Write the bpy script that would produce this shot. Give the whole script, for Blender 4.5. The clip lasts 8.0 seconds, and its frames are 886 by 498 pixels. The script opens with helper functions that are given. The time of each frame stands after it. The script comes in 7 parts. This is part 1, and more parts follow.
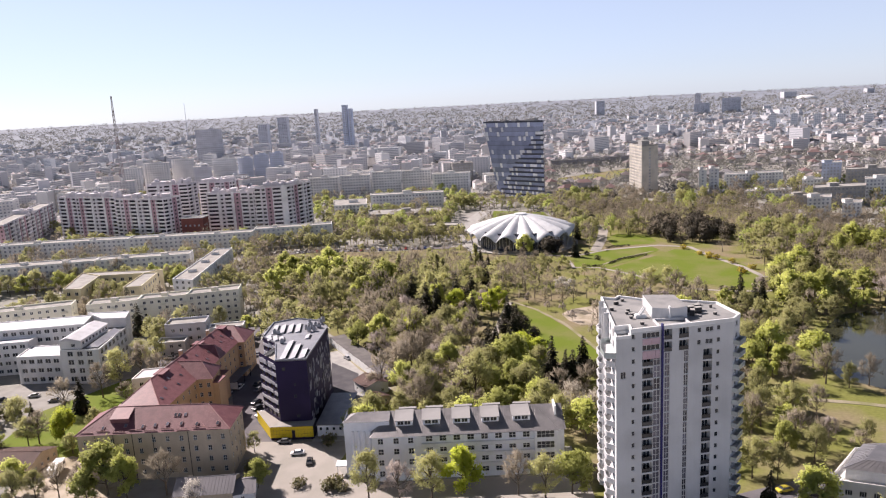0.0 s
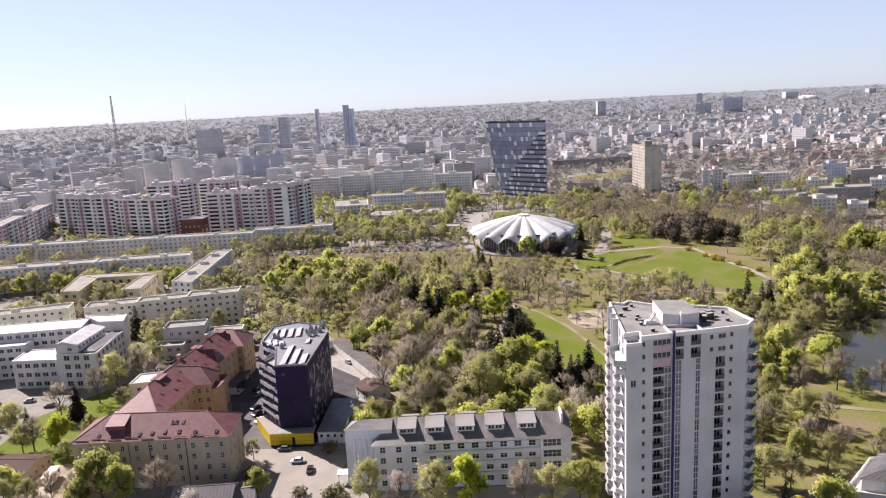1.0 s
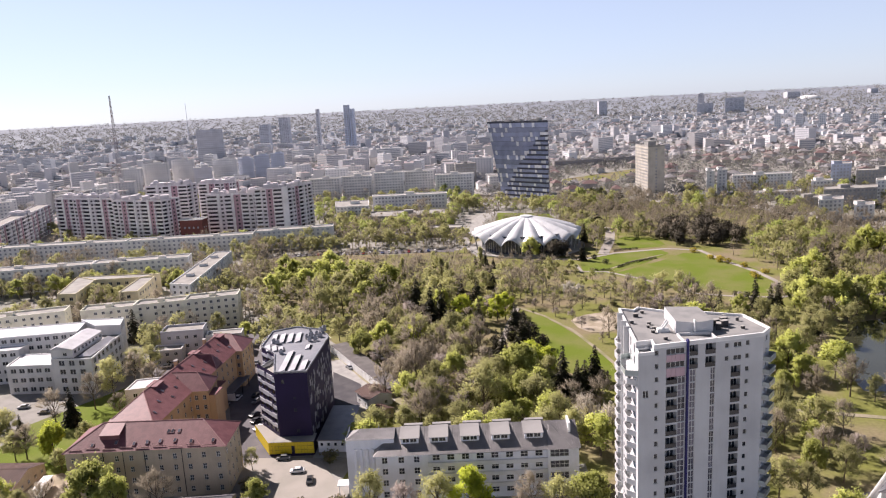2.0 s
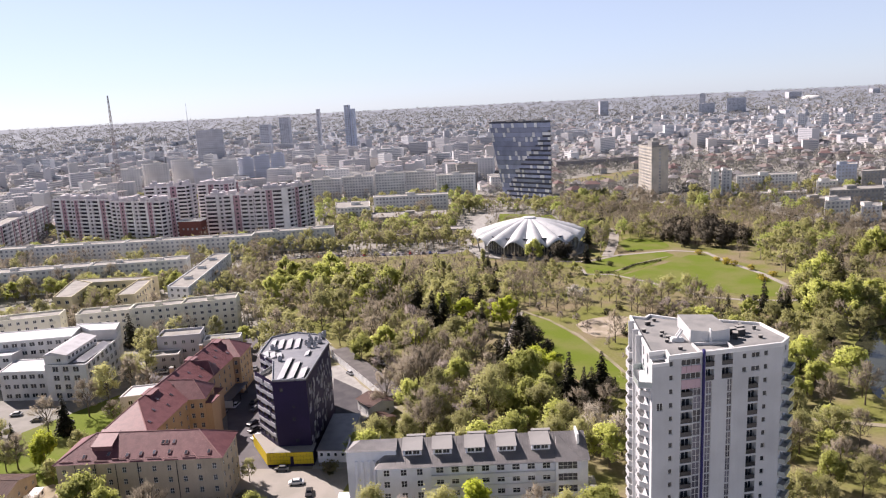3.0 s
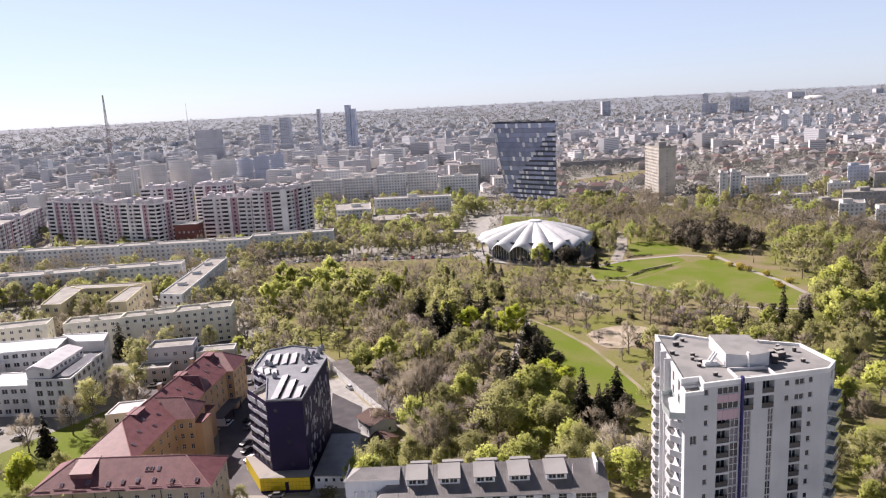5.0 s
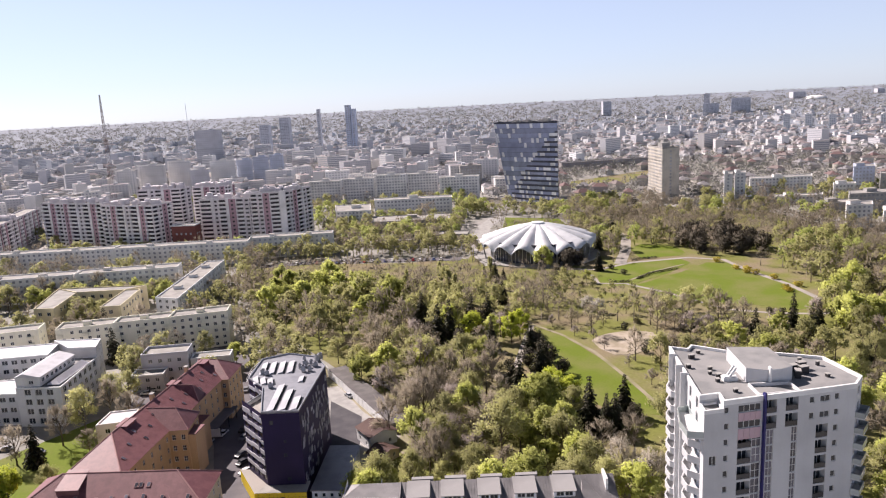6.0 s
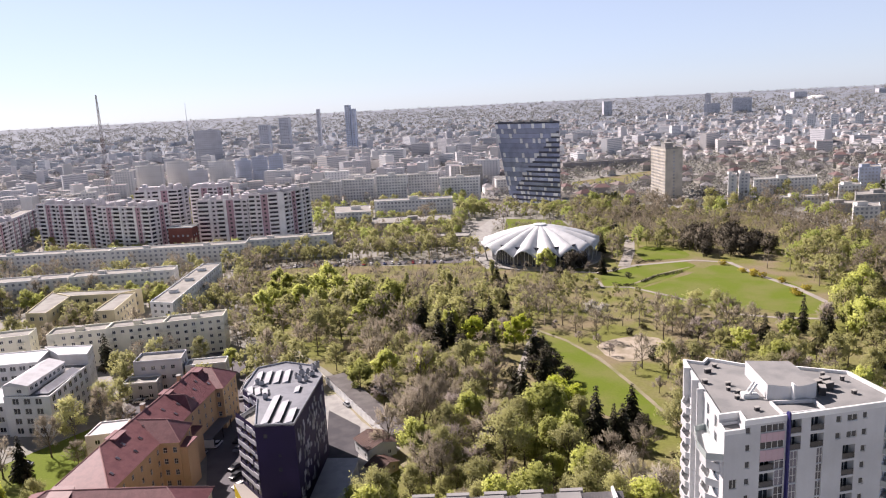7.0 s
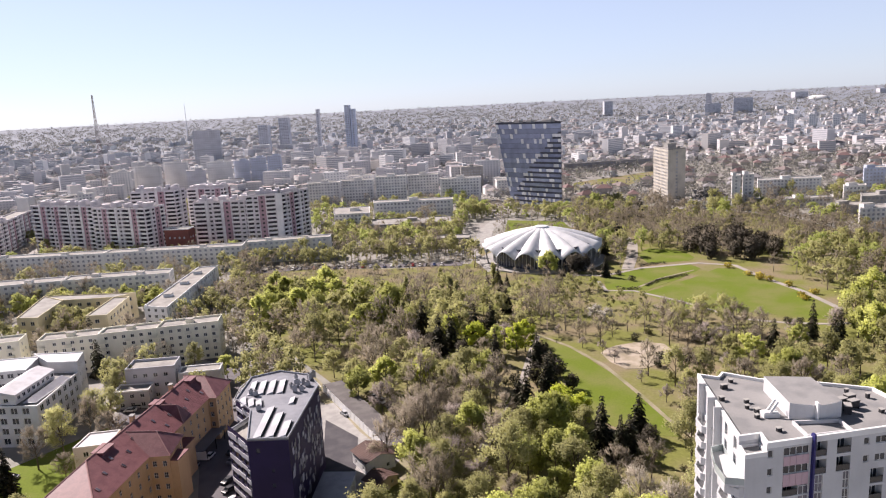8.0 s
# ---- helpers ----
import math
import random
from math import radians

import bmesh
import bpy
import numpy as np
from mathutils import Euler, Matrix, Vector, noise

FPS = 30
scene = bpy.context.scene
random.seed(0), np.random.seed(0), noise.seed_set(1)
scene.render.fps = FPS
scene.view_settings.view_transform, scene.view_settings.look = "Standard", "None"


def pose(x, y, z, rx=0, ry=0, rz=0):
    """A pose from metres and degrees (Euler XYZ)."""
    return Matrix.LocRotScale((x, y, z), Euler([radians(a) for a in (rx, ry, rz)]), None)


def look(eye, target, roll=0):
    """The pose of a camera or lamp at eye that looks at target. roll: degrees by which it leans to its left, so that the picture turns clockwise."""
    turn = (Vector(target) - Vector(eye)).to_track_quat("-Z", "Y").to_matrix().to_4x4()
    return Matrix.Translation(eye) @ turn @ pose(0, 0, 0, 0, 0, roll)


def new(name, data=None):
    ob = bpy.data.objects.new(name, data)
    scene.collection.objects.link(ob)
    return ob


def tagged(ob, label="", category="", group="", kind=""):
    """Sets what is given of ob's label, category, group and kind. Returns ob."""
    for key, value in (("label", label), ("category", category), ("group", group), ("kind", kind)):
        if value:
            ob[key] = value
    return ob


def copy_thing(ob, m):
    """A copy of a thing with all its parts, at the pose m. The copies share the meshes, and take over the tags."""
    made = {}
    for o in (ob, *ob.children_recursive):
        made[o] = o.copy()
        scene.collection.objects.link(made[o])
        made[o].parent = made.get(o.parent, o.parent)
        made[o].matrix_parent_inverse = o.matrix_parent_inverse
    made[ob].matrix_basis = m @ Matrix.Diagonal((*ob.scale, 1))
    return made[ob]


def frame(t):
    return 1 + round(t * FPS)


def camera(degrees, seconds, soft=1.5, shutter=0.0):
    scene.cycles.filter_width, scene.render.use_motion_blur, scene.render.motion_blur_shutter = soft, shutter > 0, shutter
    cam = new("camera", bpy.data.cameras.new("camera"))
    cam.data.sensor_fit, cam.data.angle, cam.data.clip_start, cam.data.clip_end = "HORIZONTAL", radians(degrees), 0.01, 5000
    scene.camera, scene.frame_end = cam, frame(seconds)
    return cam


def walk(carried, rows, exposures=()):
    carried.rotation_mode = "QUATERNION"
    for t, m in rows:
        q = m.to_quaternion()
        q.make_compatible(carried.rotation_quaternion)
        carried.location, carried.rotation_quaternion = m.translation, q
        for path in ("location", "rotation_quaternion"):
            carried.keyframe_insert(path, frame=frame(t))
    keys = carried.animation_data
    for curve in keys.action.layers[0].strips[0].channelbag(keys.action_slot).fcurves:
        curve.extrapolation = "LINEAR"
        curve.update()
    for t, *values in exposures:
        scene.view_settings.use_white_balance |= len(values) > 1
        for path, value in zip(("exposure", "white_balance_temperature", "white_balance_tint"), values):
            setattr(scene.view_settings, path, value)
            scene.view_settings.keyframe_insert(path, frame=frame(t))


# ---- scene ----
cam = camera(63.62, 8.0, soft=1.15)
PATH = [
    (0.0, pose(0.00, 0.00, 101.65, 78.399, 2.916, -0.000)),
    (0.5, pose(-0.41, 2.35, 101.65, 78.404, 2.913, 0.033)),
    (1.0, pose(-0.83, 4.96, 101.63, 78.408, 2.911, 0.063)),
    (1.5, pose(-1.27, 7.79, 101.61, 78.411, 2.909, 0.092)),
    (2.0, pose(-1.71, 10.83, 101.58, 78.415, 2.907, 0.118)),
    (2.5, pose(-2.15, 14.06, 101.55, 78.418, 2.906, 0.143)),
    (3.0, pose(-2.59, 17.44, 101.51, 78.421, 2.905, 0.165)),
    (3.5, pose(-3.01, 20.96, 101.47, 78.424, 2.904, 0.186)),
    (4.0, pose(-3.41, 24.60, 101.44, 78.427, 2.904, 0.204)),
    (4.5, pose(-3.79, 28.32, 101.40, 78.429, 2.904, 0.220)),
    (5.0, pose(-4.14, 32.12, 101.37, 78.431, 2.905, 0.234)),
    (5.5, pose(-4.45, 35.96, 101.34, 78.433, 2.906, 0.247)),
    (6.0, pose(-4.73, 39.82, 101.31, 78.435, 2.907, 0.257)),
    (6.5, pose(-4.95, 43.68, 101.30, 78.436, 2.908, 0.265)),
    (7.0, pose(-5.12, 47.52, 101.29, 78.437, 2.910, 0.271)),
    (7.5, pose(-5.23, 51.31, 101.30, 78.438, 2.913, 0.275)),
    (8.0, pose(-5.27, 55.03, 101.31, 78.439, 2.915, 0.276)),
]
walk(cam, PATH, [(0.0, 0.83, 6450, 20.5), (8.0, 0.83, 6450, 20.5)])

# ---- world and sun: clear spring day, sun ahead and to the west of the flight ----
SUN_AZ = radians(-49)      # from +y, towards -x
SUN_EL = radians(41)
world = bpy.data.worlds.new("world")
scene.world = world
world.use_nodes = True
wn = world.node_tree.nodes
sky = wn.new("ShaderNodeTexSky")
sky.sky_type = "NISHITA"
sky.sun_disc = False
sky.sun_elevation = SUN_EL
sky.sun_rotation = SUN_AZ
sky.altitude = 150
sky.air_density = 0.8
sky.dust_density = 0.3
sky.ozone_density = 3.0
wn["Background"].inputs["Strength"].default_value = 0.074
pale = wn.new("ShaderNodeHueSaturation")   # spring haze: a paler sky than clean air gives
pale.inputs["Saturation"].default_value = 0.75
world.node_tree.links.new(sky.outputs[0], pale.inputs["Color"])
cool = wn.new("ShaderNodeMix")
cool.data_type, cool.blend_type = "RGBA", "MULTIPLY"
cool.inputs["Factor"].default_value = 1.0
cool.inputs["B"].default_value = (0.90, 0.98, 1.08, 1)
world.node_tree.links.new(pale.outputs[0], cool.inputs["A"])
veil = wn.new("ShaderNodeMix")             # haze all round the sky
veil.data_type = "RGBA"
toward = wn.new("ShaderNodeTexCoord")
split = wn.new("ShaderNodeSeparateXYZ")
thick = wn.new("ShaderNodeMapRange")       # thick near the horizon, thin overhead
thick.interpolation_type = "SMOOTHSTEP"
for k, v in (("From Min", 0.0), ("From Max", 0.75), ("To Min", 0.50), ("To Max", 0.08)):
    thick.inputs[k].default_value = v
world.node_tree.links.new(toward.outputs["Generated"], split.inputs[0])
world.node_tree.links.new(split.outputs["Z"], thick.inputs["Value"])
world.node_tree.links.new(thick.outputs[0], veil.inputs["Factor"])
veil.inputs["B"].default_value = (5.3, 6.0, 6.9, 1)
world.node_tree.links.new(cool.outputs["Result"], veil.inputs["A"])
deep = wn.new("ShaderNodeMapRange")        # a clear sky deepens towards the zenith
deep.interpolation_type = "SMOOTHSTEP"
for k, v in (("From Min", 0.12), ("From Max", 0.75), ("To Min", 1.0), ("To Max", 0.24)):
    deep.inputs[k].default_value = v
world.node_tree.links.new(split.outputs["Z"], deep.inputs["Value"])
zenith = wn.new("ShaderNodeMix")
zenith.data_type, zenith.blend_type = "RGBA", "MULTIPLY"
zenith.inputs["Factor"].default_value = 1.0
world.node_tree.links.new(veil.outputs["Result"], zenith.inputs["A"])
world.node_tree.links.new(deep.outputs[0], zenith.inputs["B"])
world.node_tree.links.new(zenith.outputs["Result"], wn["Background"].inputs["Color"])

lamp = bpy.data.lights.new("sun", "SUN")
lamp.energy = 5.0
lamp.angle = radians(0.6)
lamp.color = (1.0, 0.92, 0.83)
sun = new("sun", lamp)
to_sun = Vector((math.sin(SUN_AZ) * math.cos(SUN_EL), math.cos(SUN_AZ) * math.cos(SUN_EL), math.sin(SUN_EL)))
sun.matrix_world = look(to_sun * 300, (0, 0, 0))


# ---- materials ----
def mat(name, base, rough=0.8, metal=0.0, vary=0.14, big=0.12, fine=3.0, bump=0.15, per_object=0.0, per_island=0.0,
        second=None, streak=0.0, translucent=0.0, spec=0.3):
    """A surface with variation at two scales; second: a colour mixed in by patches; streak: upright rain stains."""
    m = bpy.data.materials.new(name)
    m.use_nodes = True
    nt = m.node_tree
    n, link = nt.nodes, nt.links.new
    bsdf = n["Principled BSDF"]
    bsdf.inputs["Roughness"].default_value = rough
    bsdf.inputs["Metallic"].default_value = metal
    bsdf.inputs["Specular IOR Level"].default_value = spec
    tc = n.new("ShaderNodeTexCoord")
    n1 = n.new("ShaderNodeTexNoise")
    n1.inputs["Scale"].default_value = big
    n1.inputs["Detail"].default_value = 5
    n2 = n.new("ShaderNodeTexNoise")
    n2.inputs["Scale"].default_value = fine
    n2.inputs["Detail"].default_value = 4
    link(tc.outputs["Object"], n1.inputs["Vector"])
    link(tc.outputs["Object"], n2.inputs["Vector"])
    colour = n.new("ShaderNodeMix")
    colour.data_type = "RGBA"
    colour.inputs["A"].default_value = (*base, 1)
    colour.inputs["B"].default_value = (*(second or [c * 0.82 for c in base]), 1)
    ramp = n.new("ShaderNodeMapRange")
    ramp.inputs["From Min"].default_value = 0.42
    ramp.inputs["From Max"].default_value = 0.62
    link(n1.outputs["Fac"], ramp.inputs["Value"])
    link(ramp.outputs[0], colour.inputs["Factor"])
    value = n.new("ShaderNodeMath")
    value.operation = "MULTIPLY_ADD"
    value.inputs[1].default_value = 2 * vary
    value.inputs[2].default_value = 1 - vary
    link(n2.outputs["Fac"], value.inputs[0])
    last = value
    def also(socket, amount):
        nonlocal last
        a = n.new("ShaderNodeMath")
        a.operation = "MULTIPLY_ADD"
        a.inputs[1].default_value = 2 * amount
        a.inputs[2].default_value = 1 - amount
        link(socket, a.inputs[0])
        b = n.new("ShaderNodeMath")
        b.operation = "MULTIPLY"
        link(last.outputs[0], b.inputs[0])
        link(a.outputs[0], b.inputs[1])
        last = b
    if per_object:
        also(n.new("ShaderNodeObjectInfo").outputs["Random"], per_object)
    if per_island:
        also(n.new("ShaderNodeNewGeometry").outputs["Random Per Island"], per_island)
    if streak:
        mp = n.new("ShaderNodeMapping")
        mp.inputs["Scale"].default_value = (1.3, 1.3, 0.07)
        n3 = n.new("ShaderNodeTexNoise")
        n3.inputs["Scale"].default_value = 1.0
        n3.inputs["Detail"].default_value = 6
        link(tc.outputs["Object"], mp.inputs["Vector"])
        link(mp.outputs[0], n3.inputs["Vector"])
        also(n3.outputs["Fac"], streak)
    mul = n.new("ShaderNodeMix")
    mul.data_type = "RGBA"
    mul.blend_type = "MULTIPLY"
    mul.inputs["Factor"].default_value = 1
    link(colour.outputs["Result"], mul.inputs["A"])
    link(last.outputs[0], mul.inputs["B"])
    link(mul.outputs["Result"], bsdf.inputs["Base Color"])
    if bump:
        bp = n.new("ShaderNodeBump")
        bp.inputs["Strength"].default_value = bump
        bp.inputs["Distance"].default_value = 0.05
        link(n2.outputs["Fac"], bp.inputs["Height"])
        link(bp.outputs[0], bsdf.inputs["Normal"])
    if translucent:
        tr = n.new("ShaderNodeBsdfTranslucent")
        link(mul.outputs["Result"], tr.inputs["Color"])
        mix = n.new("ShaderNodeMixShader")
        mix.inputs[0].default_value = translucent
        link(bsdf.outputs[0], mix.inputs[1])
        link(tr.outputs[0], mix.inputs[2])
        link(mix.outputs[0], n["Material Output"].inputs["Surface"])
    return m


def spread(name, colours, rough=0.85, island=True, vary=0.12, fine=0.5, translucent=0.0, bump=0.1):
    """A surface whose pieces take one of several colours each."""
    m = mat(name, colours[0], rough, vary=vary, fine=fine, translucent=translucent, bump=bump)
    nt = m.node_tree
    n, link = nt.nodes, nt.links.new
    src = n.new("ShaderNodeNewGeometry").outputs["Random Per Island"] if island else n.new("ShaderNodeObjectInfo").outputs["Random"]
    ramp = n.new("ShaderNodeValToRGB")
    e = ramp.color_ramp.elements
    while len(e) < len(colours):
        e.new(0.5)
    for k, c in enumerate(colours):
        e[k].position = k / len(colours)
        e[k].color = (*c, 1)
    ramp.color_ramp.interpolation = "CONSTANT" if island else "LINEAR"
    link(src, ramp.inputs[0])
    mul = next(x for x in n if x.type == "MIX" and x.blend_type == "MULTIPLY")
    link(ramp.outputs[0], mul.inputs["A"])
    return m


def glass_mat(name, base, rough=0.08, per_object=0.35, metal=0.0):
    m = mat(name, base, rough, metal, vary=0.1, per_object=per_object, bump=0.02, spec=0.6)
    return m


M_PLASTER_WHITE = mat("white_plaster", (0.76, 0.76, 0.76), vary=0.06, streak=0.07)
M_PLASTER_TOWER = mat("tower_plaster", (0.60, 0.60, 0.605), vary=0.05, big=0.08, streak=0.06)
M_WHITE_METAL = mat("white_coping", (0.80, 0.80, 0.79), 0.5, vary=0.04, bump=0.03)
M_ROOF_FELT = mat("grey_roof_felt", (0.27, 0.265, 0.26), 0.9, vary=0.1, big=0.25, second=(0.21, 0.21, 0.21))
M_ROOF_GREY = mat("pale_roof_gravel", (0.34, 0.325, 0.30), 0.9, vary=0.16, big=0.2, second=(0.25, 0.24, 0.225))
M_ZINC = mat("zinc_sheet", (0.33, 0.335, 0.36), 0.42, 0.35, vary=0.1, big=0.3, second=(0.27, 0.28, 0.31))
M_OCHRE = mat("ochre_plaster", (0.60, 0.41, 0.235), vary=0.08, streak=0.1, second=(0.53, 0.35, 0.19))
M_BEIGE_WALL = mat("beige_plaster", (0.52, 0.43, 0.32), vary=0.1, streak=0.1)
M_CREAM = mat("cream_plaster", (0.78, 0.75, 0.62), vary=0.08, streak=0.09)
M_SLAB = mat("whitish_plaster", (0.80, 0.78, 0.745), vary=0.08, streak=0.1)
M_YELLOW_PLASTER = mat("yellow_plaster", (0.68, 0.60, 0.40), vary=0.08, streak=0.08)
M_NAVY = mat("dark_navy_cladding", (0.023, 0.015, 0.055), 0.55, vary=0.2, bump=0.05, spec=0.2)
M_YELLOW = mat("yellow_panel", (0.62, 0.47, 0.02), 0.5, vary=0.08, bump=0.04)
M_LIGHT_PANEL = mat("pale_grey_panel", (0.47, 0.47, 0.50), 0.5, vary=0.07, per_object=0.12, bump=0.04)
M_DARK_METAL = mat("dark_steel", (0.05, 0.05, 0.055), 0.5, 0.5, vary=0.2)
M_GLASS = glass_mat("window_glass", (0.035, 0.04, 0.05))
# paled glass: distance haze is put into its colour
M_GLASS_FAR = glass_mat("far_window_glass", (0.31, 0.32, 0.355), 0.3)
M_FRAME = mat("white_window_frame", (0.72, 0.72, 0.70), 0.5, vary=0.05, bump=0.02)
M_CONCRETE = mat("concrete", (0.36, 0.35, 0.33), 0.9, vary=0.14, big=0.3, second=(0.29, 0.28, 0.27))
M_ASPHALT = mat("asphalt", (0.145, 0.135, 0.145), 0.9, vary=0.14, big=0.15, second=(0.115, 0.108, 0.118))
M_PATH = mat("pale_path", (0.34, 0.31, 0.28), 0.9, vary=0.12, big=0.1, second=(0.29, 0.27, 0.24))
M_DIRT = mat("bare_earth", (0.42, 0.36, 0.29), 0.95, vary=0.14, big=0.15, second=(0.28, 0.24, 0.17))
M_GRASS = mat("park_ground", (0.170, 0.178, 0.050), 0.95, vary=0.35, big=0.045, fine=0.9, bump=0.5, second=(0.225, 0.185, 0.115), spec=0.12)
M_LAWN = mat("mown_lawn", (0.126, 0.168, 0.020), 0.9, vary=0.25, big=0.05, fine=1.5, bump=0.4, second=(0.165, 0.178, 0.050), spec=0.12)
M_BARK = mat("bark", (0.12, 0.095, 0.07), 0.95, vary=0.2, fine=4)


# ---- mesh helpers ----
class Shape:
    """Collects faces with material numbers, then becomes one mesh."""

    def __init__(self):
        self.v, self.f, self.m = [], [], []

    def face(self, pts, m=0):
        k = len(self.v)
        self.v += [tuple(p) for p in pts]
        self.f.append(tuple(range(k, k + len(pts))))
        self.m.append(m)

    def box(self, c, s, rz=0.0, m=0, top=None, taper=1.0):
        k = len(self.v)
        ca, sa = math.cos(rz), math.sin(rz)
        for z, q in ((0, 1.0), (1, taper)):
            for dx, dy in ((-0.5, -0.5), (0.5, -0.5), (0.5, 0.5), (-0.5, 0.5)):
                x, y = dx * s[0] * q, dy * s[1] * q
                self.v.append((c[0] + x * ca - y * sa, c[1] + x * sa + y * ca, c[2] + z * s[2]))
        for a in ((3, 2, 1, 0), (4, 5, 6, 7), (0, 1, 5, 4), (1, 2, 6, 5), (2, 3, 7, 6), (3, 0, 4, 7)):
            self.f.append(tuple(k + i for i in a))
            self.m.append(m if top is None or a[0] != 4 else top)

    def prism(self, pts, z0, z1, m=0, top=None, floor=True):
        n = len(pts)
        for i in range(n):
            a, b = pts[i], pts[(i + 1) % n]
            self.face([(*a, z0), (*b, z0), (*b, z1), (*a, z1)], m)
        self.face([(*p, z1) for p in pts], m if top is None else top)
        if floor:
            self.face([(*p, z0) for p in reversed(pts)], m)

    def rim(self, pts, inset, z0, z1, m=0):
        """A low wall along the outline."""
        inner = offset(pts, -inset)
        n = len(pts)
        for i in range(n):
            j = (i + 1) % n
            a, b, c, d = pts[i], pts[j], inner[j], inner[i]
            self.face([(*a, z0), (*b, z0), (*b, z1), (*a, z1)], m)
            self.face([(*a, z1), (*b, z1), (*c, z1), (*d, z1)], m)
            self.face([(*c, z0), (*d, z0), (*d, z1), (*c, z1)], m)

    def tube(self, a, b, r0, r1, n=6, m=0, cap=True):
        a, b = Vector(a), Vector(b)
        d = (b - a).normalized()
        u = d.orthogonal().normalized()
        w = d.cross(u)
        k = len(self.v)
        for p, r in ((a, r0), (b, r1)):
            for i in range(n):
                t = 2 * math.pi * i / n
                self.v.append(tuple(p + (u * math.cos(t) + w * math.sin(t)) * r))
        for i in range(n):
            j = (i + 1) % n
            self.f.append((k + i, k + j, k + n + j, k + n + i))
            self.m.append(m)
        if cap:
            self.f.append(tuple(k + n + i for i in range(n)))
            self.m.append(m)

    def wall(self, a, b, z0, z1, holes=(), depth=0.22, m=0, reveal=None):
        """An upright wall from a to b, outside on the right hand, with real openings (s0, s1, h0, h1) and their reveals."""
        ax, ay = a
        d = math.hypot(b[0] - ax, b[1] - ay)
        ux, uy = (b[0] - ax) / d, (b[1] - ay) / d
        nx, ny = uy, -ux
        P = lambda s, h, o=0.0: (ax + ux * s - nx * o, ay + uy * s - ny * o, h)
        holes = [h for h in holes if h[0] > 0.01 and h[1] < d - 0.01 and h[2] >= z0 and h[3] <= z1]
        xs = sorted({0.0, d, *(round(q, 3) for h in holes for q in h[:2])})
        hs = sorted({z0, z1, *(round(q, 3) for h in holes for q in h[2:4])})
        cut = set()
        for s0, s1, h0, h1, *deep in holes:
            o = deep[0] if deep else depth
            i0, i1 = xs.index(round(s0, 3)), xs.index(round(s1, 3))
            j0, j1 = hs.index(round(h0, 3)), hs.index(round(h1, 3))
            cut |= {(i, j) for i in range(i0, i1) for j in range(j0, j1)}
            r = m if reveal is None else reveal
            self.face([P(s0, h0), P(s1, h0), P(s1, h0, o), P(s0, h0, o)], r)
            self.face([P(s0, h1), P(s0, h1, o), P(s1, h1, o), P(s1, h1)], r)
            self.face([P(s0, h0), P(s0, h0, o), P(s0, h1, o), P(s0, h1)], r)
            self.face([P(s1, h0), P(s1, h1), P(s1, h1, o), P(s1, h0, o)], r)
        for j in range(len(hs) - 1):
            i = 0
            while i < len(xs) - 1:
                if (i, j) in cut:
                    i += 1
                    continue
                k = i
                while k < len(xs) - 1 and (k, j) not in cut:
                    k += 1
                self.face([P(xs[i], hs[j]), P(xs[k], hs[j]), P(xs[k], hs[j + 1]), P(xs[i], hs[j + 1])], m)
                i = k

    def mesh(self, name, mats, smooth=False):
        me = bpy.data.meshes.new(name)
        if len(self.v) < 6000:   # corners that meet become one
            seat, verts, to = {}, [], []
            for p in self.v:
                key = (round(p[0], 3), round(p[1], 3), round(p[2], 3))
                if key not in seat:
                    seat[key] = len(verts)
                    verts.append(p)
                to.append(seat[key])
            keep = [(tuple(to[i] for i in f), m) for f, m in zip(self.f, self.m)]
            keep = [(f, m) for f, m in keep if len(set(f)) == len(f)]
            self.v, self.f, self.m = verts, [f for f, m in keep], [m for f, m in keep]
        me.from_pydata(self.v, [], self.f)
        for x in (mats if isinstance(mats, (list, tuple)) else [mats]):
            me.materials.append(x)
        me.polygons.foreach_set("material_index", self.m)
        if smooth:
            me.polygons.foreach_set("use_smooth", [True] * len(self.f))
        me.update()
        return me


def offset(pts, d):
    """The outline moved outwards by d (counter-clockwise outlines)."""
    out = []
    n = len(pts)
    for i in range(n):
        p, q, r = Vector(pts[i - 1]), Vector(pts[i]), Vector(pts[(i + 1) % n])
        e, f = (q - p).normalized(), (r - q).normalized()
        a, b = Vector((e.y, -e.x)), Vector((f.y, -f.x))
        s = (a + b)
        k = max(0.4, 1 + a.dot(b))
        out.append(tuple(q + s * (d / k)))
    return out


def part(name, shape, material, parent, label="", smooth=False):
    """Links a shape (or a finished mesh) as one mesh object under a thing or part; coordinates are the parent's."""
    me = shape if isinstance(shape, bpy.types.Mesh) else shape.mesh(name, material, smooth)
    ob = new(name, me)
    ob.parent = parent
    if label:
        tagged(ob, label)
    return ob


def thing(name, at, label, category, group="", kind=""):
    ob = new(name)
    ob.empty_display_size = 1
    ob.location = at
    return tagged(ob, label, category, group, kind)


def solid(name, shape, material, at, label, category, group="", kind="", smooth=False):
    """A thing that is one mesh."""
    ob = new(name, shape.mesh(name, material, smooth))
    ob.location = at
    return tagged(ob, label, category, group, kind)


def put(ob, x, y, z, rz=0.0):
    ob.matrix_basis = Matrix.Translation((x, y, z)) @ Matrix.Rotation(rz, 4, "Z")
    return ob


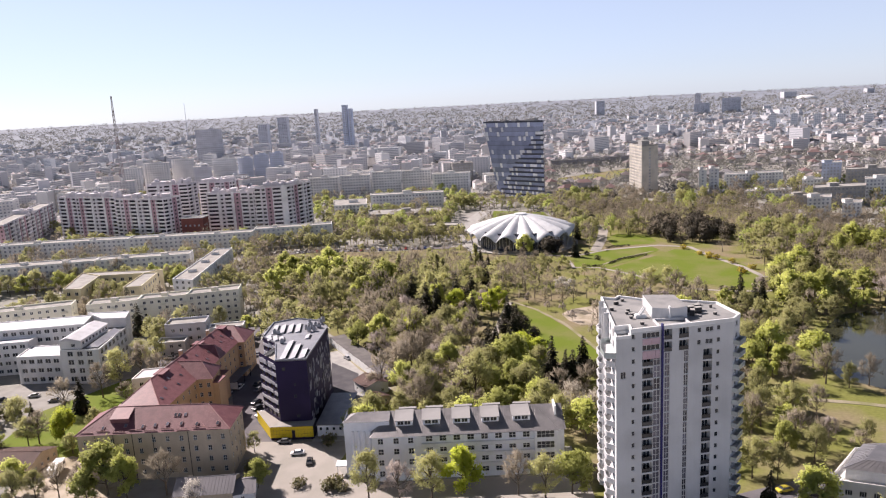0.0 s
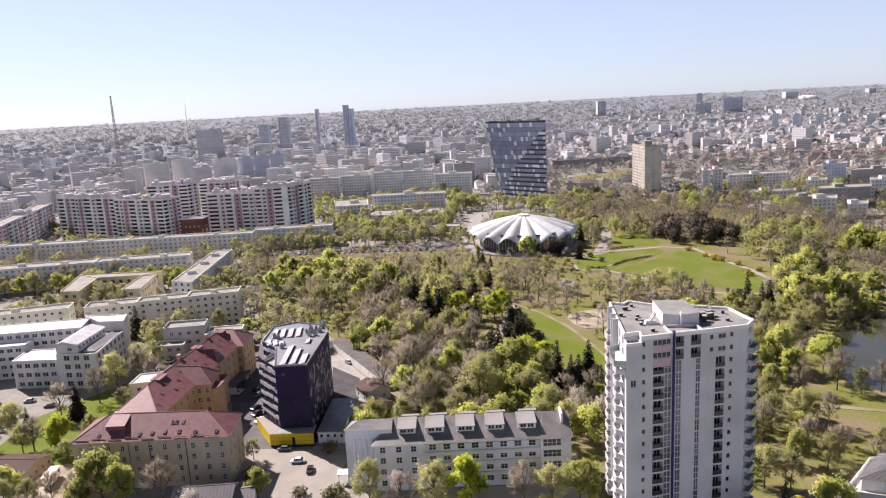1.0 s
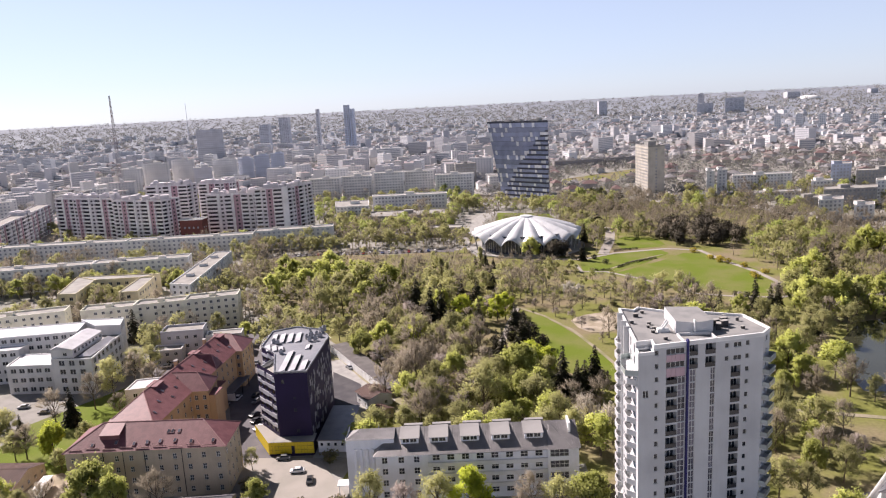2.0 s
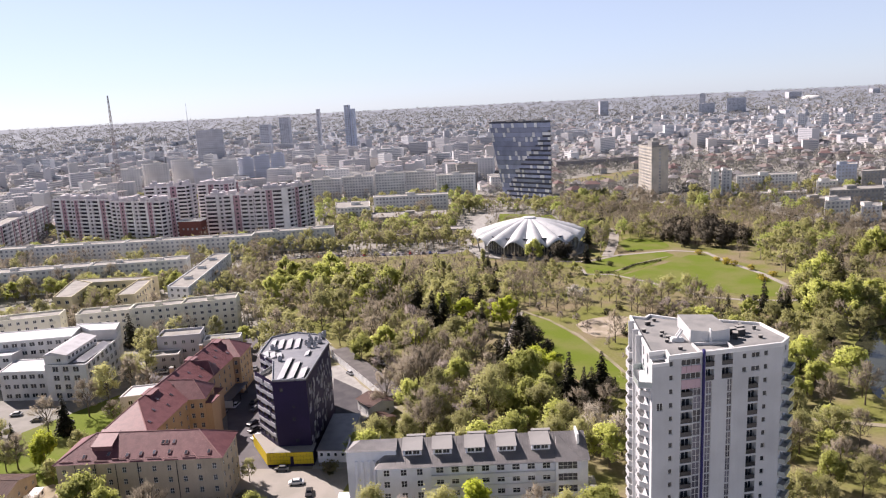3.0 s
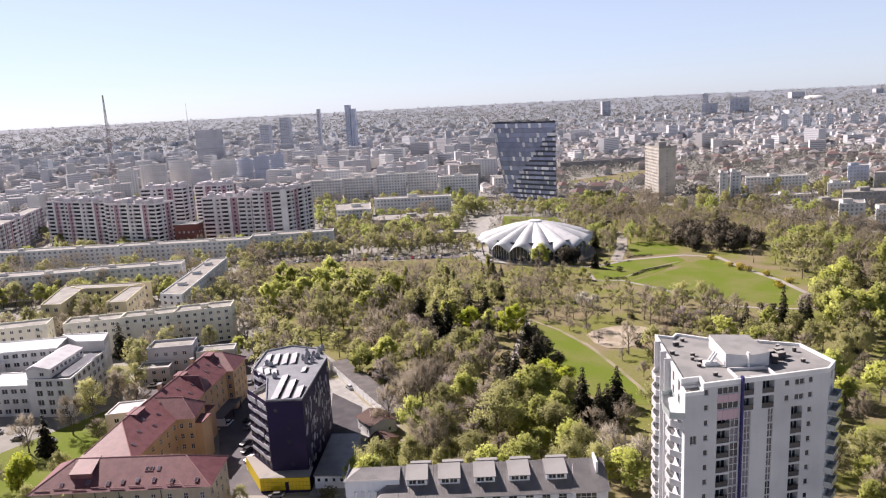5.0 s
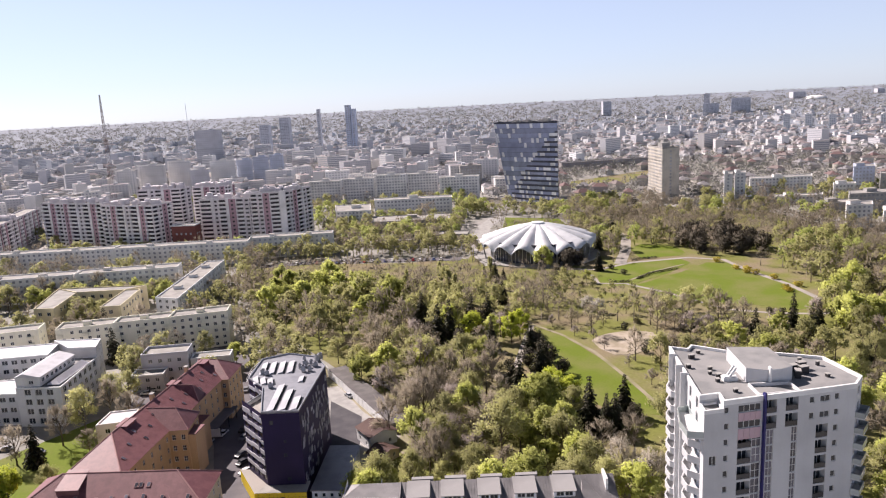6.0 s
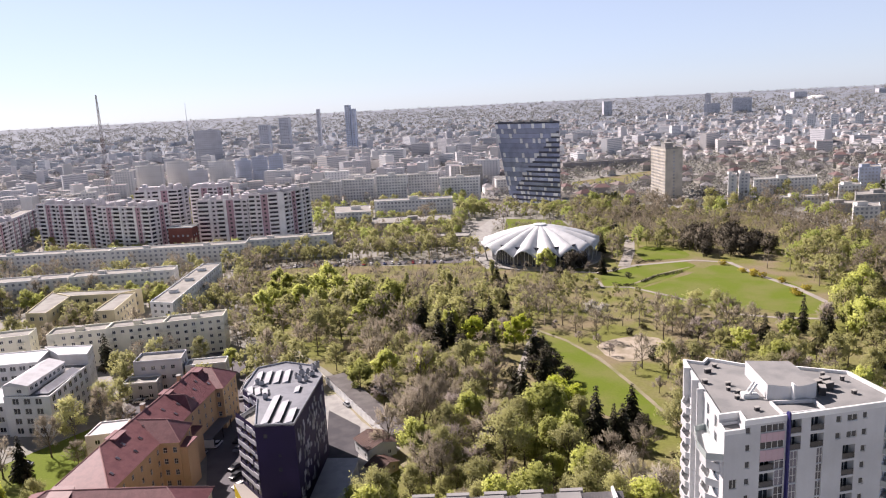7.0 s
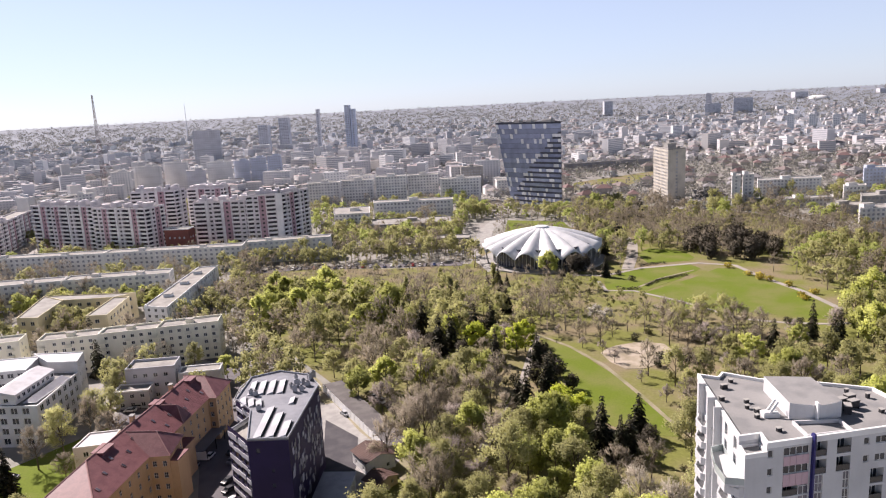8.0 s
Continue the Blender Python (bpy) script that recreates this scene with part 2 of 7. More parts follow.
def inside(pts, x, y):
    c = False
    j = len(pts) - 1
    for i in range(len(pts)):
        (xi, yi), (xj, yj) = pts[i], pts[j]
        if (yi > y) != (yj > y) and x < (xj - xi) * (y - yi) / (yj - yi) + xi:
            c = not c
        j = i
    return c


def ground_z(x, y):
    """Flat, then raised beyond 1600 m so its edge meets the camera's horizon."""
    r = math.hypot(x, y)
    return 0.0 if r < 1600 else 76 * ((r - 1600) / 3300) ** 1.6


WINDOWS = {}


def lattice(s, w, h, cols, rows, t, deep=0.04, m=0):
    """A frame of one piece in the x-z plane: bars of width t round cols x rows openings."""
    xs, zs = [], []
    for n, size, out, start in ((cols, w, xs, -w / 2), (rows, h, zs, 0.0)):
        cell = (size - t * (n + 1)) / n
        for i in range(n + 1):
            out += [start + i * (cell + t), start + i * (cell + t) + t]
    P = lambda i, j, y: (xs[i], y, zs[j])
    for i in range(len(xs) - 1):
        for j in range(len(zs) - 1):
            if i % 2 == 1 and j % 2 == 1:
                s.face([P(i, j, -deep), P(i + 1, j, -deep), P(i + 1, j, deep), P(i, j, deep)], m)
                s.face([P(i, j + 1, -deep), P(i, j + 1, deep), P(i + 1, j + 1, deep), P(i + 1, j + 1, -deep)], m)
                s.face([P(i, j, -deep), P(i, j, deep), P(i, j + 1, deep), P(i, j + 1, -deep)], m)
                s.face([P(i + 1, j, -deep), P(i + 1, j + 1, -deep), P(i + 1, j + 1, deep), P(i + 1, j, deep)], m)
            else:
                s.face([P(i, j, -deep), P(i + 1, j, -deep), P(i + 1, j + 1, -deep), P(i, j + 1, -deep)], m)


def window_meshes(w, h, cols, rows, frame_m, glass_m):
    """Frame and pane of a window of that size, standing in the x-z plane with its outside to -y."""
    key = (round(w, 2), round(h, 2), cols, rows, frame_m.name, glass_m.name)
    if key not in WINDOWS:
        f, g = Shape(), Shape()
        lattice(f, w, h, cols, rows, 0.08)
        g.box((0, 0.01, 0.03), (w - 0.06, 0.02, h - 0.06))
        WINDOWS[key] = f.mesh("window", frame_m), g.mesh("pane", glass_m)
    return WINDOWS[key]


def joined_window(w, h, cols, frame_m, glass_m):
    """A small window as one mesh: a frame round its panes."""
    key = ("one", round(w, 2), round(h, 2), cols, frame_m.name, glass_m.name)
    if key not in WINDOWS:
        f = Shape()
        lattice(f, w, h, cols, 1, 0.09, 0.04)
        f.face([(-w / 2, 0.04, 0), (w / 2, 0.04, 0), (w / 2, 0.04, h), (-w / 2, 0.04, h)], 1)
        f.face([(-w / 2, -0.04, 0), (-w / 2, 0.04, 0), (-w / 2, 0.04, h), (-w / 2, -0.04, h)], 0)
        WINDOWS[key] = f.mesh("window", [frame_m, glass_m])
    return WINDOWS[key]


def set_window(parent, a, b, s, z, w, h, depth=0.16, cols=2, rows=1, near=True, frame_m=None, glass_m=None, name="window"):
    """Sets a window into the opening at s metres (its middle) along the wall from a to b."""
    frame_m, glass_m = frame_m or M_FRAME, glass_m or M_GLASS
    d = math.hypot(b[0] - a[0], b[1] - a[1])
    ux, uy = (b[0] - a[0]) / d, (b[1] - a[1]) / d
    x, y = a[0] + ux * s - uy * depth, a[1] + uy * s + ux * depth
    if near:
        fm, gm = window_meshes(w, h, cols, rows, frame_m, glass_m)
        ob = put(part(name, fm, None, parent), x, y, z, math.atan2(uy, ux))
        part("pane", gm, None, ob)
    else:
        ob = put(part(name, joined_window(w, h, cols, frame_m, glass_m), None, parent), x, y, z, math.atan2(uy, ux))
    return ob


def rel(pts, o):
    return [(p[0] - o[0], p[1] - o[1]) for p in pts]


def block(name, pts, height, floors, label, category="building", walls=M_PLASTER_WHITE, roof=M_ROOF_GREY, z0=0.0,
          pitch=3.6, win=(1.5, 1.5), sill=0.9, sides=None, near=False, parapet=0.7, coping=None, base=0.0, group="",
          balcony=None, skip=0.0, frame_m=None, glass_m=None, cols=2, joined=False, cap=None):
    """A flat-roofed house on an outline (counter-clockwise): wall with real openings, windows, roof with parapet, roof boxes."""
    FOOT.append(pts)
    o = (sum(p[0] for p in pts) / len(pts), sum(p[1] for p in pts) / len(pts))
    root = thing(name, (*o, z0), label, category, group)
    q = rel(pts, o)
    w, r = Shape(), Shape()
    fh = (height - base) / floors
    rnd = random.Random(len(name) * 7 + int(abs(o[0]) * 13 + abs(o[1]) * 7))
    for i in range(len(q)):
        a, b = q[i], q[(i + 1) % len(q)]
        d = math.hypot(b[0] - a[0], b[1] - a[1])
        ny = -(b[0] - a[0])
        holes, spots = [], []
        seen = sides is None or i in sides
        if seen and d > 2.5:
            k = max(1, int((d - 1.0) / pitch))
            for j in range(k):
                s = d / 2 + (j - (k - 1) / 2) * pitch
                for fl in range(floors):
                    if rnd.random() < skip:
                        continue
                    h = base + fl * fh + sill
                    holes.append((s - win[0] / 2, s + win[0] / 2, h, h + win[1]))
                    spots.append((s, h))
        w.wall(a, b, 0, height, holes, 0.22)
        if joined and spots:
            ux, uy = (b[0] - a[0]) / d, (b[1] - a[1]) / d
            P = lambda e, z: (a[0] + ux * e - uy * 0.21, a[1] + uy * e + ux * 0.21, z)
            for h in sorted({h for s, h in spots}):
                g = Shape()
                g.face([P(0.3, h - 0.2), P(d - 0.3, h - 0.2), P(d - 0.3, h + win[1] + 0.2), P(0.3, h + win[1] + 0.2)])
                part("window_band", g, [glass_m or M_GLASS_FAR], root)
        for s, h in spots:
            if not joined:
                set_window(root, a, b, s, h, *win, near=near, frame_m=frame_m, glass_m=glass_m, cols=cols)
        if balcony and i in balcony:
            for s in balcony[i]:
                for fl in range(1, floors):
                    ux, uy = (b[0] - a[0]) / d, (b[1] - a[1]) / d
                    put(part("balcony", balcony_mesh(2.6, 1.1, walls), None, root), a[0] + ux * s * d, a[1] + uy * s * d, base + fl * fh, math.atan2(uy, ux))
    part("wall", w, [walls], root)
    r.face([(*p, height) for p in q])
    r.rim(q, 0.35, height, height + parapet, 1)
    part("roof", r, [roof, coping or walls], root)
    if cap:
        for cx, cy, sx, sy, sz in cap:
            g = Shape()
            g.box((0, 0, 0), (sx, sy, sz), 0, 0, 1)
            g.box((0, 0, sz), (sx + 0.4, sy + 0.4, 0.2), 0, 1)
            put(part("roof_hut", g, [walls, roof], root), cx - o[0], cy - o[1], height + 0.01)
    return root


BALCONIES = {}
FOOT = []


def balcony_mesh(w, d, m):
    key = (w, d, m.name)
    if key not in BALCONIES:
        s = Shape()
        s.box((0, -d / 2, -0.15), (w, d, 0.15))
        s.box((0, -d + 0.05, 0), (w, 0.1, 1.0))
        s.box((-w / 2 + 0.05, -d / 2, 0), (0.1, d - 0.2, 1.0))
        s.box((w / 2 - 0.05, -d / 2, 0), (0.1, d - 0.2, 1.0))
        s.box((0, -d + 0.05, 1.0), (w + 0.06, 0.16, 0.06))
        BALCONIES[key] = s.mesh("balcony", m)
    return BALCONIES[key]


def quad_at(cx, cy, w, d, deg):
    """Corners of a rectangle, counter-clockwise from the near left one."""
    c, s = math.cos(radians(deg)), math.sin(radians(deg))
    return [(cx + x * c - y * s, cy + x * s + y * c) for x, y in ((-w / 2, -d / 2), (w / 2, -d / 2), (w / 2, d / 2), (-w / 2, d / 2))]


def sheet(name, pts, z, material, label, category):
    s = Shape()
    s.prism(rel(pts, pts[0]), -0.5, 0.0, 0)
    return solid(name, s, [material], (*pts[0], z), label, category, kind="structure")


def strip(pts, w):
    """The outline of a way of width w along a line of points (counter-clockwise)."""
    left, right = [], []
    for i, p in enumerate(pts):
        a, b = Vector(pts[max(0, i - 1)]), Vector(pts[min(len(pts) - 1, i + 1)])
        d = (b - a).normalized()
        n = Vector((-d.y, d.x)) * (w / 2)
        left.append(tuple(Vector(p) + n))
        right.append(tuple(Vector(p) - n))
    return right + left[::-1]

# ---- ground, park, ways and water ----
M_CITY_GROUND = mat("city_ground", (0.25, 0.245, 0.215), 0.95, vary=0.3, big=0.02, fine=0.25, bump=0.3, second=(0.29, 0.275, 0.26))
# the far ring's blue-grey is distance haze put into the ground colour
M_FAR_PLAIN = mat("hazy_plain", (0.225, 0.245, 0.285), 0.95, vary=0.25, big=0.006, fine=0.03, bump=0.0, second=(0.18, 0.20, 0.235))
M_WATER = mat("lake_water", (0.045, 0.047, 0.030), 0.07, vary=0.1, big=0.05, fine=1.2, bump=0.05, spec=0.5)


def make_ground():
    s = Shape()
    rings = [0, 150, 300, 450, 600, 800, 1000, 1300, 1600, 1900, 2200, 2500, 2800, 3100, 3400, 3700, 4000, 4300, 4600, 4850]
    n = 96
    P = lambda r, i: (r * math.sin(2 * math.pi * i / n), r * math.cos(2 * math.pi * i / n), ground_z(0, r))
    for k in range(len(rings) - 1):
        for i in range(n):
            a, b, c, d = P(rings[k], i), P(rings[k], i + 1), P(rings[k + 1], i + 1), P(rings[k + 1], i)
            pts = [b, c, d] if k == 0 else [a, b, c, d]
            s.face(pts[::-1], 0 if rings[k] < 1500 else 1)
    solid("ground", s, [M_CITY_GROUND, M_FAR_PLAIN], (0, 0, 0), "grey-brown city ground, haze-tinted blue-grey towards the horizon", "ground", kind="structure", smooth=True)


make_ground()

PARK = [(-36, 190), (33, 196), (30, 140), (330, 60), (460, 300), (420, 440), (330, 480), (280, 508), (267, 551), (256, 625), (217, 655), (177, 690), (123, 690),
        (90, 612), (60, 600), (17, 560), (5, 500), (-39, 496), (-105, 506), (-141, 501), (-133, 456), (-103, 384), (-78, 346), (-50, 303), (-24, 250)]
sheet("park_ground", PARK, 0.03, M_GRASS, "rough spring grass and leaf litter under the park trees", "grass")
LAWN_A = [(29.5, 350), (31.5, 332), (32.5, 316), (33, 300), (31, 286), (37, 268), (46, 257), (60, 253), (60.5, 268), (57, 284), (51, 306), (41, 334)]
LAWN_B = [(91, 412), (100, 388), (115, 379), (137, 367), (152, 357), (160, 357), (167, 370), (169, 384), (171, 408), (160, 428), (159, 454), (146, 457), (124.5, 437)]
LAWN_C = [(75, 424), (79, 412), (91, 415), (118, 437), (137, 458), (135, 469), (113, 468), (94, 460), (77.5, 443)]
LAWN_D = [(112, 476), (137, 479), (143, 486), (143, 505), (124, 520), (112, 505)]
LAWN_E = [(30, 560), (90, 556), (86, 640), (42, 660)]
LAWN_F = [(-150, 215), (-112, 212), (-108, 262), (-120, 285), (-150, 240)]
LAWN_G = [(-140, 205), (-112, 200), (-112, 212), (-150, 215)]
LAWN_H = [(70, 186), (112, 180), (118, 205), (112, 236), (98, 262), (74, 262), (68, 228)]
LAWNS = [LAWN_A, LAWN_B, LAWN_C, LAWN_D, LAWN_E]
for k, l in enumerate(LAWNS + [LAWN_F, LAWN_G]):
    sheet("lawn", l, 0.07 + 0.004 * k, M_LAWN, "bright green mown spring lawn", "lawn")
LAKE = [(134, 236), (137, 258), (150, 282), (172, 306), (200, 314), (300, 300), (330, 200), (240, 160), (165, 200)]
sheet("lake", LAKE, 0.06, M_WATER, "calm dark park lake reflecting the pale sky", "lake")

# paths, yards and streets
M_TRACK = mat("trodden_gravel", (0.29, 0.255, 0.185), 0.95, vary=0.3, big=0.12, fine=1.5, second=(0.205, 0.195, 0.10))
WAYS = [
    ("path", [(28.5, 355), (40.5, 337), (50, 314), (56, 286), (60, 264), (68, 240)], 1.6, M_TRACK),
    ("path", [(60, 458), (80, 452), (104, 466), (140, 472), (158, 462), (161, 432), (168, 402), (170, 370), (190, 350), (260, 330)], 3.2, M_PATH),
    ("path", [(118, 560), (117, 535), (108, 500), (96, 464)], 7.0, M_PATH),
    ("path", [(74, 440), (74, 420), (88, 417), (104, 395), (122, 362), (140, 353), (158, 349), (175, 352)], 2.2, M_PATH),
    ("path", [(8, 530), (12, 505), (18, 476)], 7.0, M_CONCRETE),
    ("path", [(132, 455), (108, 440), (92, 424)], 1.5, M_TRACK),
    ("path", [(0, 250), (15, 290), (29, 352)], 3.0, M_PATH),
    ("path", [(70, 240), (100, 225), (130, 215), (170, 195)], 2.4, M_TRACK),
    ("alley", [(14, 560), (22, 620), (37, 670)], 12.0, M_CONCRETE),
    ("road", [(-40, 130), (-48, 175), (-60, 200), (-68, 225), (-76, 250), (-83, 275), (-92, 300), (-96, 330)], 15.0, M_ASPHALT),
    ("road", [(-20, 236), (-33, 262), (-50, 290), (-66, 318), (-82, 345), (-104, 372), (-128, 402)], 6.0, M_TRACK),
    ("road", [(-150, 503), (-100, 510), (-60, 506), (0, 500)], 10.0, M_ASPHALT),
    ("road", [(40, 130), (68, 158), (100, 168), (150, 160)], 14.0, M_ASPHALT),
    ("road", [(-128, 402), (-122, 352), (-100, 335), (-96, 320)], 6.0, M_ASPHALT),
]
for k, (nm, line, wd, m) in enumerate(WAYS):
    what = {"path": "pale gravel park path", "alley": "wide paved alley behind the circus", "road": "worn grey street surface"}[nm]
    sheet(nm, strip(line, wd), 0.11 + 0.006 * k, m, what, nm)
sheet("yard", [(-46, 206), (-33, 206), (-30, 232), (-24, 246), (-38, 266), (-50, 290), (-60, 285), (-46, 250)], 0.21, M_CONCRETE, "dark asphalt yard beside the black office block", "yard")
sheet("yard", [(-66, 196), (-60, 172), (-30, 170), (-31, 180), (-44, 206), (-66, 208)], 0.215, M_PATH, "pale worn concrete yard with parked cars", "yard")
sheet("playground", [(51.5, 327), (55, 332), (60, 335), (67, 337.5), (74, 337), (79, 334), (80, 327), (76, 319), (70, 312), (64, 308.5), (57, 309), (53, 317)], 0.19, M_DIRT, "bare pinkish earth clearing in the park", "clearing")
sheet("yard", [(-128, 178), (-95, 178), (-97, 196), (-112, 200), (-120, 204), (-130, 198)], 0.225, M_DIRT, "dusty yard with sheds and a trailer", "yard")
sheet("yard", [(-120, 262), (-108, 250), (-106, 330), (-125, 340), (-128, 300)], 0.23, M_ASPHALT, "car park between the hospital wings", "yard")
# near-black sheet that paints the shade lying beside the office block
M_YARD_SHADE = mat("fresh_tar", (0.060, 0.056, 0.064), 0.85, vary=0.15, big=0.2, second=(0.085, 0.08, 0.085))
sheet("yard", [(-46, 232), (-36, 232), (-36.5, 246), (-38, 262), (-50.5, 276), (-47, 250)], 0.235, M_YARD_SHADE, "dark patch of painted shade in the yard behind the black office block", "yard")
# pale surface added here to bounce light up onto the hospital front
sheet("yard", [(-31, 150), (34, 150), (34, 178.5), (27, 179.5), (-24, 179.8), (-31, 182)], 0.24, M_PATH, "pale worn concrete forecourt, set to bounce light onto the pale hospital", "yard")

# ---- things on walls and roofs ----
def along(a, b):
    d = math.hypot(b[0] - a[0], b[1] - a[1])
    return d, (b[0] - a[0]) / d, (b[1] - a[1]) / d


def on_wall(a, b, s, out=0.0):
    d, ux, uy = along(a, b)
    return a[0] + ux * s + uy * out, a[1] + uy * s - ux * out, math.atan2(uy, ux)


LOGGIAS = {}


def loggia_meshes(w, h, rail_m):
    """Glazed back wall and railing of a loggia, outside to -y; the back stands at y = 0."""
    key = (round(w, 2), round(h, 2), rail_m.name)
    if key not in LOGGIAS:
        b = Shape()
        lattice(b, w, h, 3, 1, 0.09, 0.04, 1)
        b.face([(-w / 2, 0.04, 0), (w / 2, 0.04, 0), (w / 2, 0.04, h), (-w / 2, 0.04, h)], 0)
        b.face([(-w / 2, -0.04, 0), (-w / 2, 0.04, 0), (-w / 2, 0.04, h), (-w / 2, -0.04, h)], 1)
        r = Shape()
        r.box((0, 0, 0.05), (w, 0.05, 0.85))
        r.box((0, 0, 0.95), (w, 0.08, 0.06))
        for i in range(3):
            r.box((-w / 2 + 0.04 + (w - 0.08) * i / 2, 0, 0), (0.05, 0.09, 1.0))
        LOGGIAS[key] = b.mesh("balcony_door", [M_GLASS, M_FRAME, M_CONCRETE]), r.mesh("railing", [rail_m])
    return LOGGIAS[key]


def set_loggia(root, a, b, s, z, w, h, deep, rail_m):
    bm, rm = loggia_meshes(w, h, rail_m)
    x, y, rz = on_wall(a, b, s, -deep)
    ob = put(part("balcony_door", bm, None, root), x, y, z, rz)
    x, y, rz = on_wall(a, b, s, -0.12)
    put(part("railing", rm, None, root), x, y, z, rz)


# ---- residential tower ----
M_FIN = mat("blue_fin", (0.030, 0.028, 0.14), 0.4, vary=0.1, bump=0.03)
M_PINK_PANEL = mat("pink_panel", (0.56, 0.40, 0.44), 0.4, vary=0.1, bump=0.02)
M_SMOKE = glass_mat("smoked_railing", (0.045, 0.045, 0.05), 0.2)
M_GREEN_GLASS = glass_mat("greenish_balcony_glass", (0.38, 0.42, 0.41), 0.12, 0.15)
M_GLASS_PALE = glass_mat("curtain_glazing", (0.13, 0.125, 0.15), 0.12, 0.6)


def residential_tower():
    world_pts = [(35.8, 151.4), (46.6, 153.4), (53.3, 154.6), (63.9, 156.6), (66.7, 159.9), (65.0, 170.0), (57.9, 173.2), (48.4, 176.0), (43.1, 179.9), (41.6, 177.8), (38.5, 179.6)]
    o = (50.0, 163.0)
    root = thing("apartment_tower", (*o, 0), "tall white apartment tower with stacked balconies and a flat grey roof", "apartment tower")
    q = rel(world_pts, o)
    H, FL = 49.6, 17
    fh = H / FL
    w = Shape()
    plans = {}

    def add(i, s, z, ww, hh, kind="w", deep=0.2):
        plans.setdefault(i, []).append((s, z, ww, hh, kind, deep))

    for f in range(FL):
        z = f * fh
        add(0, 4.1, z + 1.0, 0.85, 1.15)
        if f < 15:
            add(0, 7.55, z + 0.12, 2.6, 2.5, "loggia", 1.35)
            add(0, 9.8, z + 0.06, 1.7, 2.78, "pale")
            add(1, 1.35, z + 0.06, 1.3, 2.78, "pale")
            add(1, 5.95, z + 0.06, 1.1, 2.78, "pale")
            add(2, 4.45, z + 0.12, 2.3, 2.5, "loggia", 1.3)
        else:
            add(0, 8.35, z + 0.9, 4.2, 1.3, "wide")
            add(1, 1.5, z + 0.1, 1.9, 2.4, "loggia", 1.4)
            add(1, 5.3, z + 0.1, 2.4, 2.4, "loggia", 1.4)
            add(2, 2.3, z + 0.9, 0.95, 1.15)
            add(2, 4.8, z + 0.9, 1.9, 1.15)
        add(2, 7.1, z + 1.0, 0.9, 1.15)
        for i, n in ((3, 1), (4, 3), (5, 2), (6, 3), (7, 2)):
            d = along(q[i], q[i + 1])[0]
            for k in range(n):
                add(i, d * (k + 0.5) / n, z + 0.9, 1.4, 1.4)
        for s in (4.0, 9.0, 14.0, 18.6, 23.4):
            add(10, s, z + 0.3, 1.5, 2.2)
    add(0, 1.7, 13 * fh + 0.6, 1.3, 1.7)
    CX, CY, LOW = 3.5, 3.2, H - 1.3      # lower corner terrace of the roof
    n = len(q)
    for i in range(n):
        a, b = q[i], q[(i + 1) % n]
        rows = plans.get(i, [])
        d = along(a, b)[0]
        cut = {0: [(0, CX, LOW), (CX, d, H)], 10: [(0, d - CY, H), (d - CY, d, LOW)]}.get(i, [(0, d, H)])
        for s0, s1, top in cut:
            w.wall(on_wall(a, b, s0)[:2], on_wall(a, b, s1)[:2], 0, top, [(s - ww / 2 - s0, s + ww / 2 - s0, z, z + hh, deep) for s, z, ww, hh, kind, deep in rows if s0 < s < s1], 0.2)
        for s, z, ww, hh, kind, deep in rows:
            if kind == "loggia":
                set_loggia(root, a, b, s, z, ww, hh, deep, M_SMOKE)
            elif kind == "pale":
                set_window(root, a, b, s, z, ww, hh, cols=2, rows=2, glass_m=M_GLASS_PALE)
            else:
                set_window(root, a, b, s, z, ww, hh, cols=4 if kind == "wide" else 2 if ww > 1 else 1)
    part("wall", w, [M_PLASTER_TOWER], root)
    # fin
    g = Shape()
    g.box((0, 0, 0), (0.34, 0.8, 50.6))
    g.box((0, 0, 50.6), (0.24, 0.6, 0.15))
    x, y, rz = on_wall(q[0], q[1], 10.95, 0.2)
    put(part("fin", g, [M_FIN], root, "deep blue vertical fin"), x, y, 0, rz)
    # pink panels between the upper rows of wide windows
    for z0, z1 in ((14.62 * fh, 15 * fh + 0.84), (15 * fh + 2.26, 16 * fh + 0.84)):
        g = Shape()
        for k in range(4):
            g.box((-1.58 + 1.05 * k, 0, 0), (1.0, 0.08, z1 - z0))
        x, y, rz = on_wall(q[0], q[1], 8.35, 0.045)
        put(part("panel_band", g, [M_PINK_PANEL], root, "dull pink facade panels"), x, y, z0, rz)
    # roof with coping
    r = Shape()
    c0, c1 = on_wall(q[0], q[1], CX)[:2], on_wall(q[10], q[0], along(q[10], q[0])[0] - CY)[:2]
    c2 = (c0[0] + c1[0] - q[0][0], c0[1] + c1[1] - q[0][1])
    Q = [c0] + q[1:] + [c1, c2]
    r.face([(*p, H) for p in Q])
    r.face([(*p, LOW) for p in (q[0], c0, c2, c1)])
    part("roof", r, [M_ROOF_FELT], root)
    r = Shape()
    r.wall(c1, c2, LOW, H)
    r.wall(c2, c0, LOW, H)
    part("corner_wall", r, [M_PLASTER_TOWER], root)
    r = Shape()
    r.rim(offset(Q, 0.06), 0.42, H - 0.35, H + 0.55)
    part("coping", r, [M_WHITE_METAL], root)
    r = Shape()
    r.rim(offset([q[0], c0, c2, c1], 0.04), 0.35, LOW - 0.25, LOW + 0.45)
    part("corner_coping", r, [M_WHITE_METAL], root)
    # lift house with its curved front
    g = Shape()
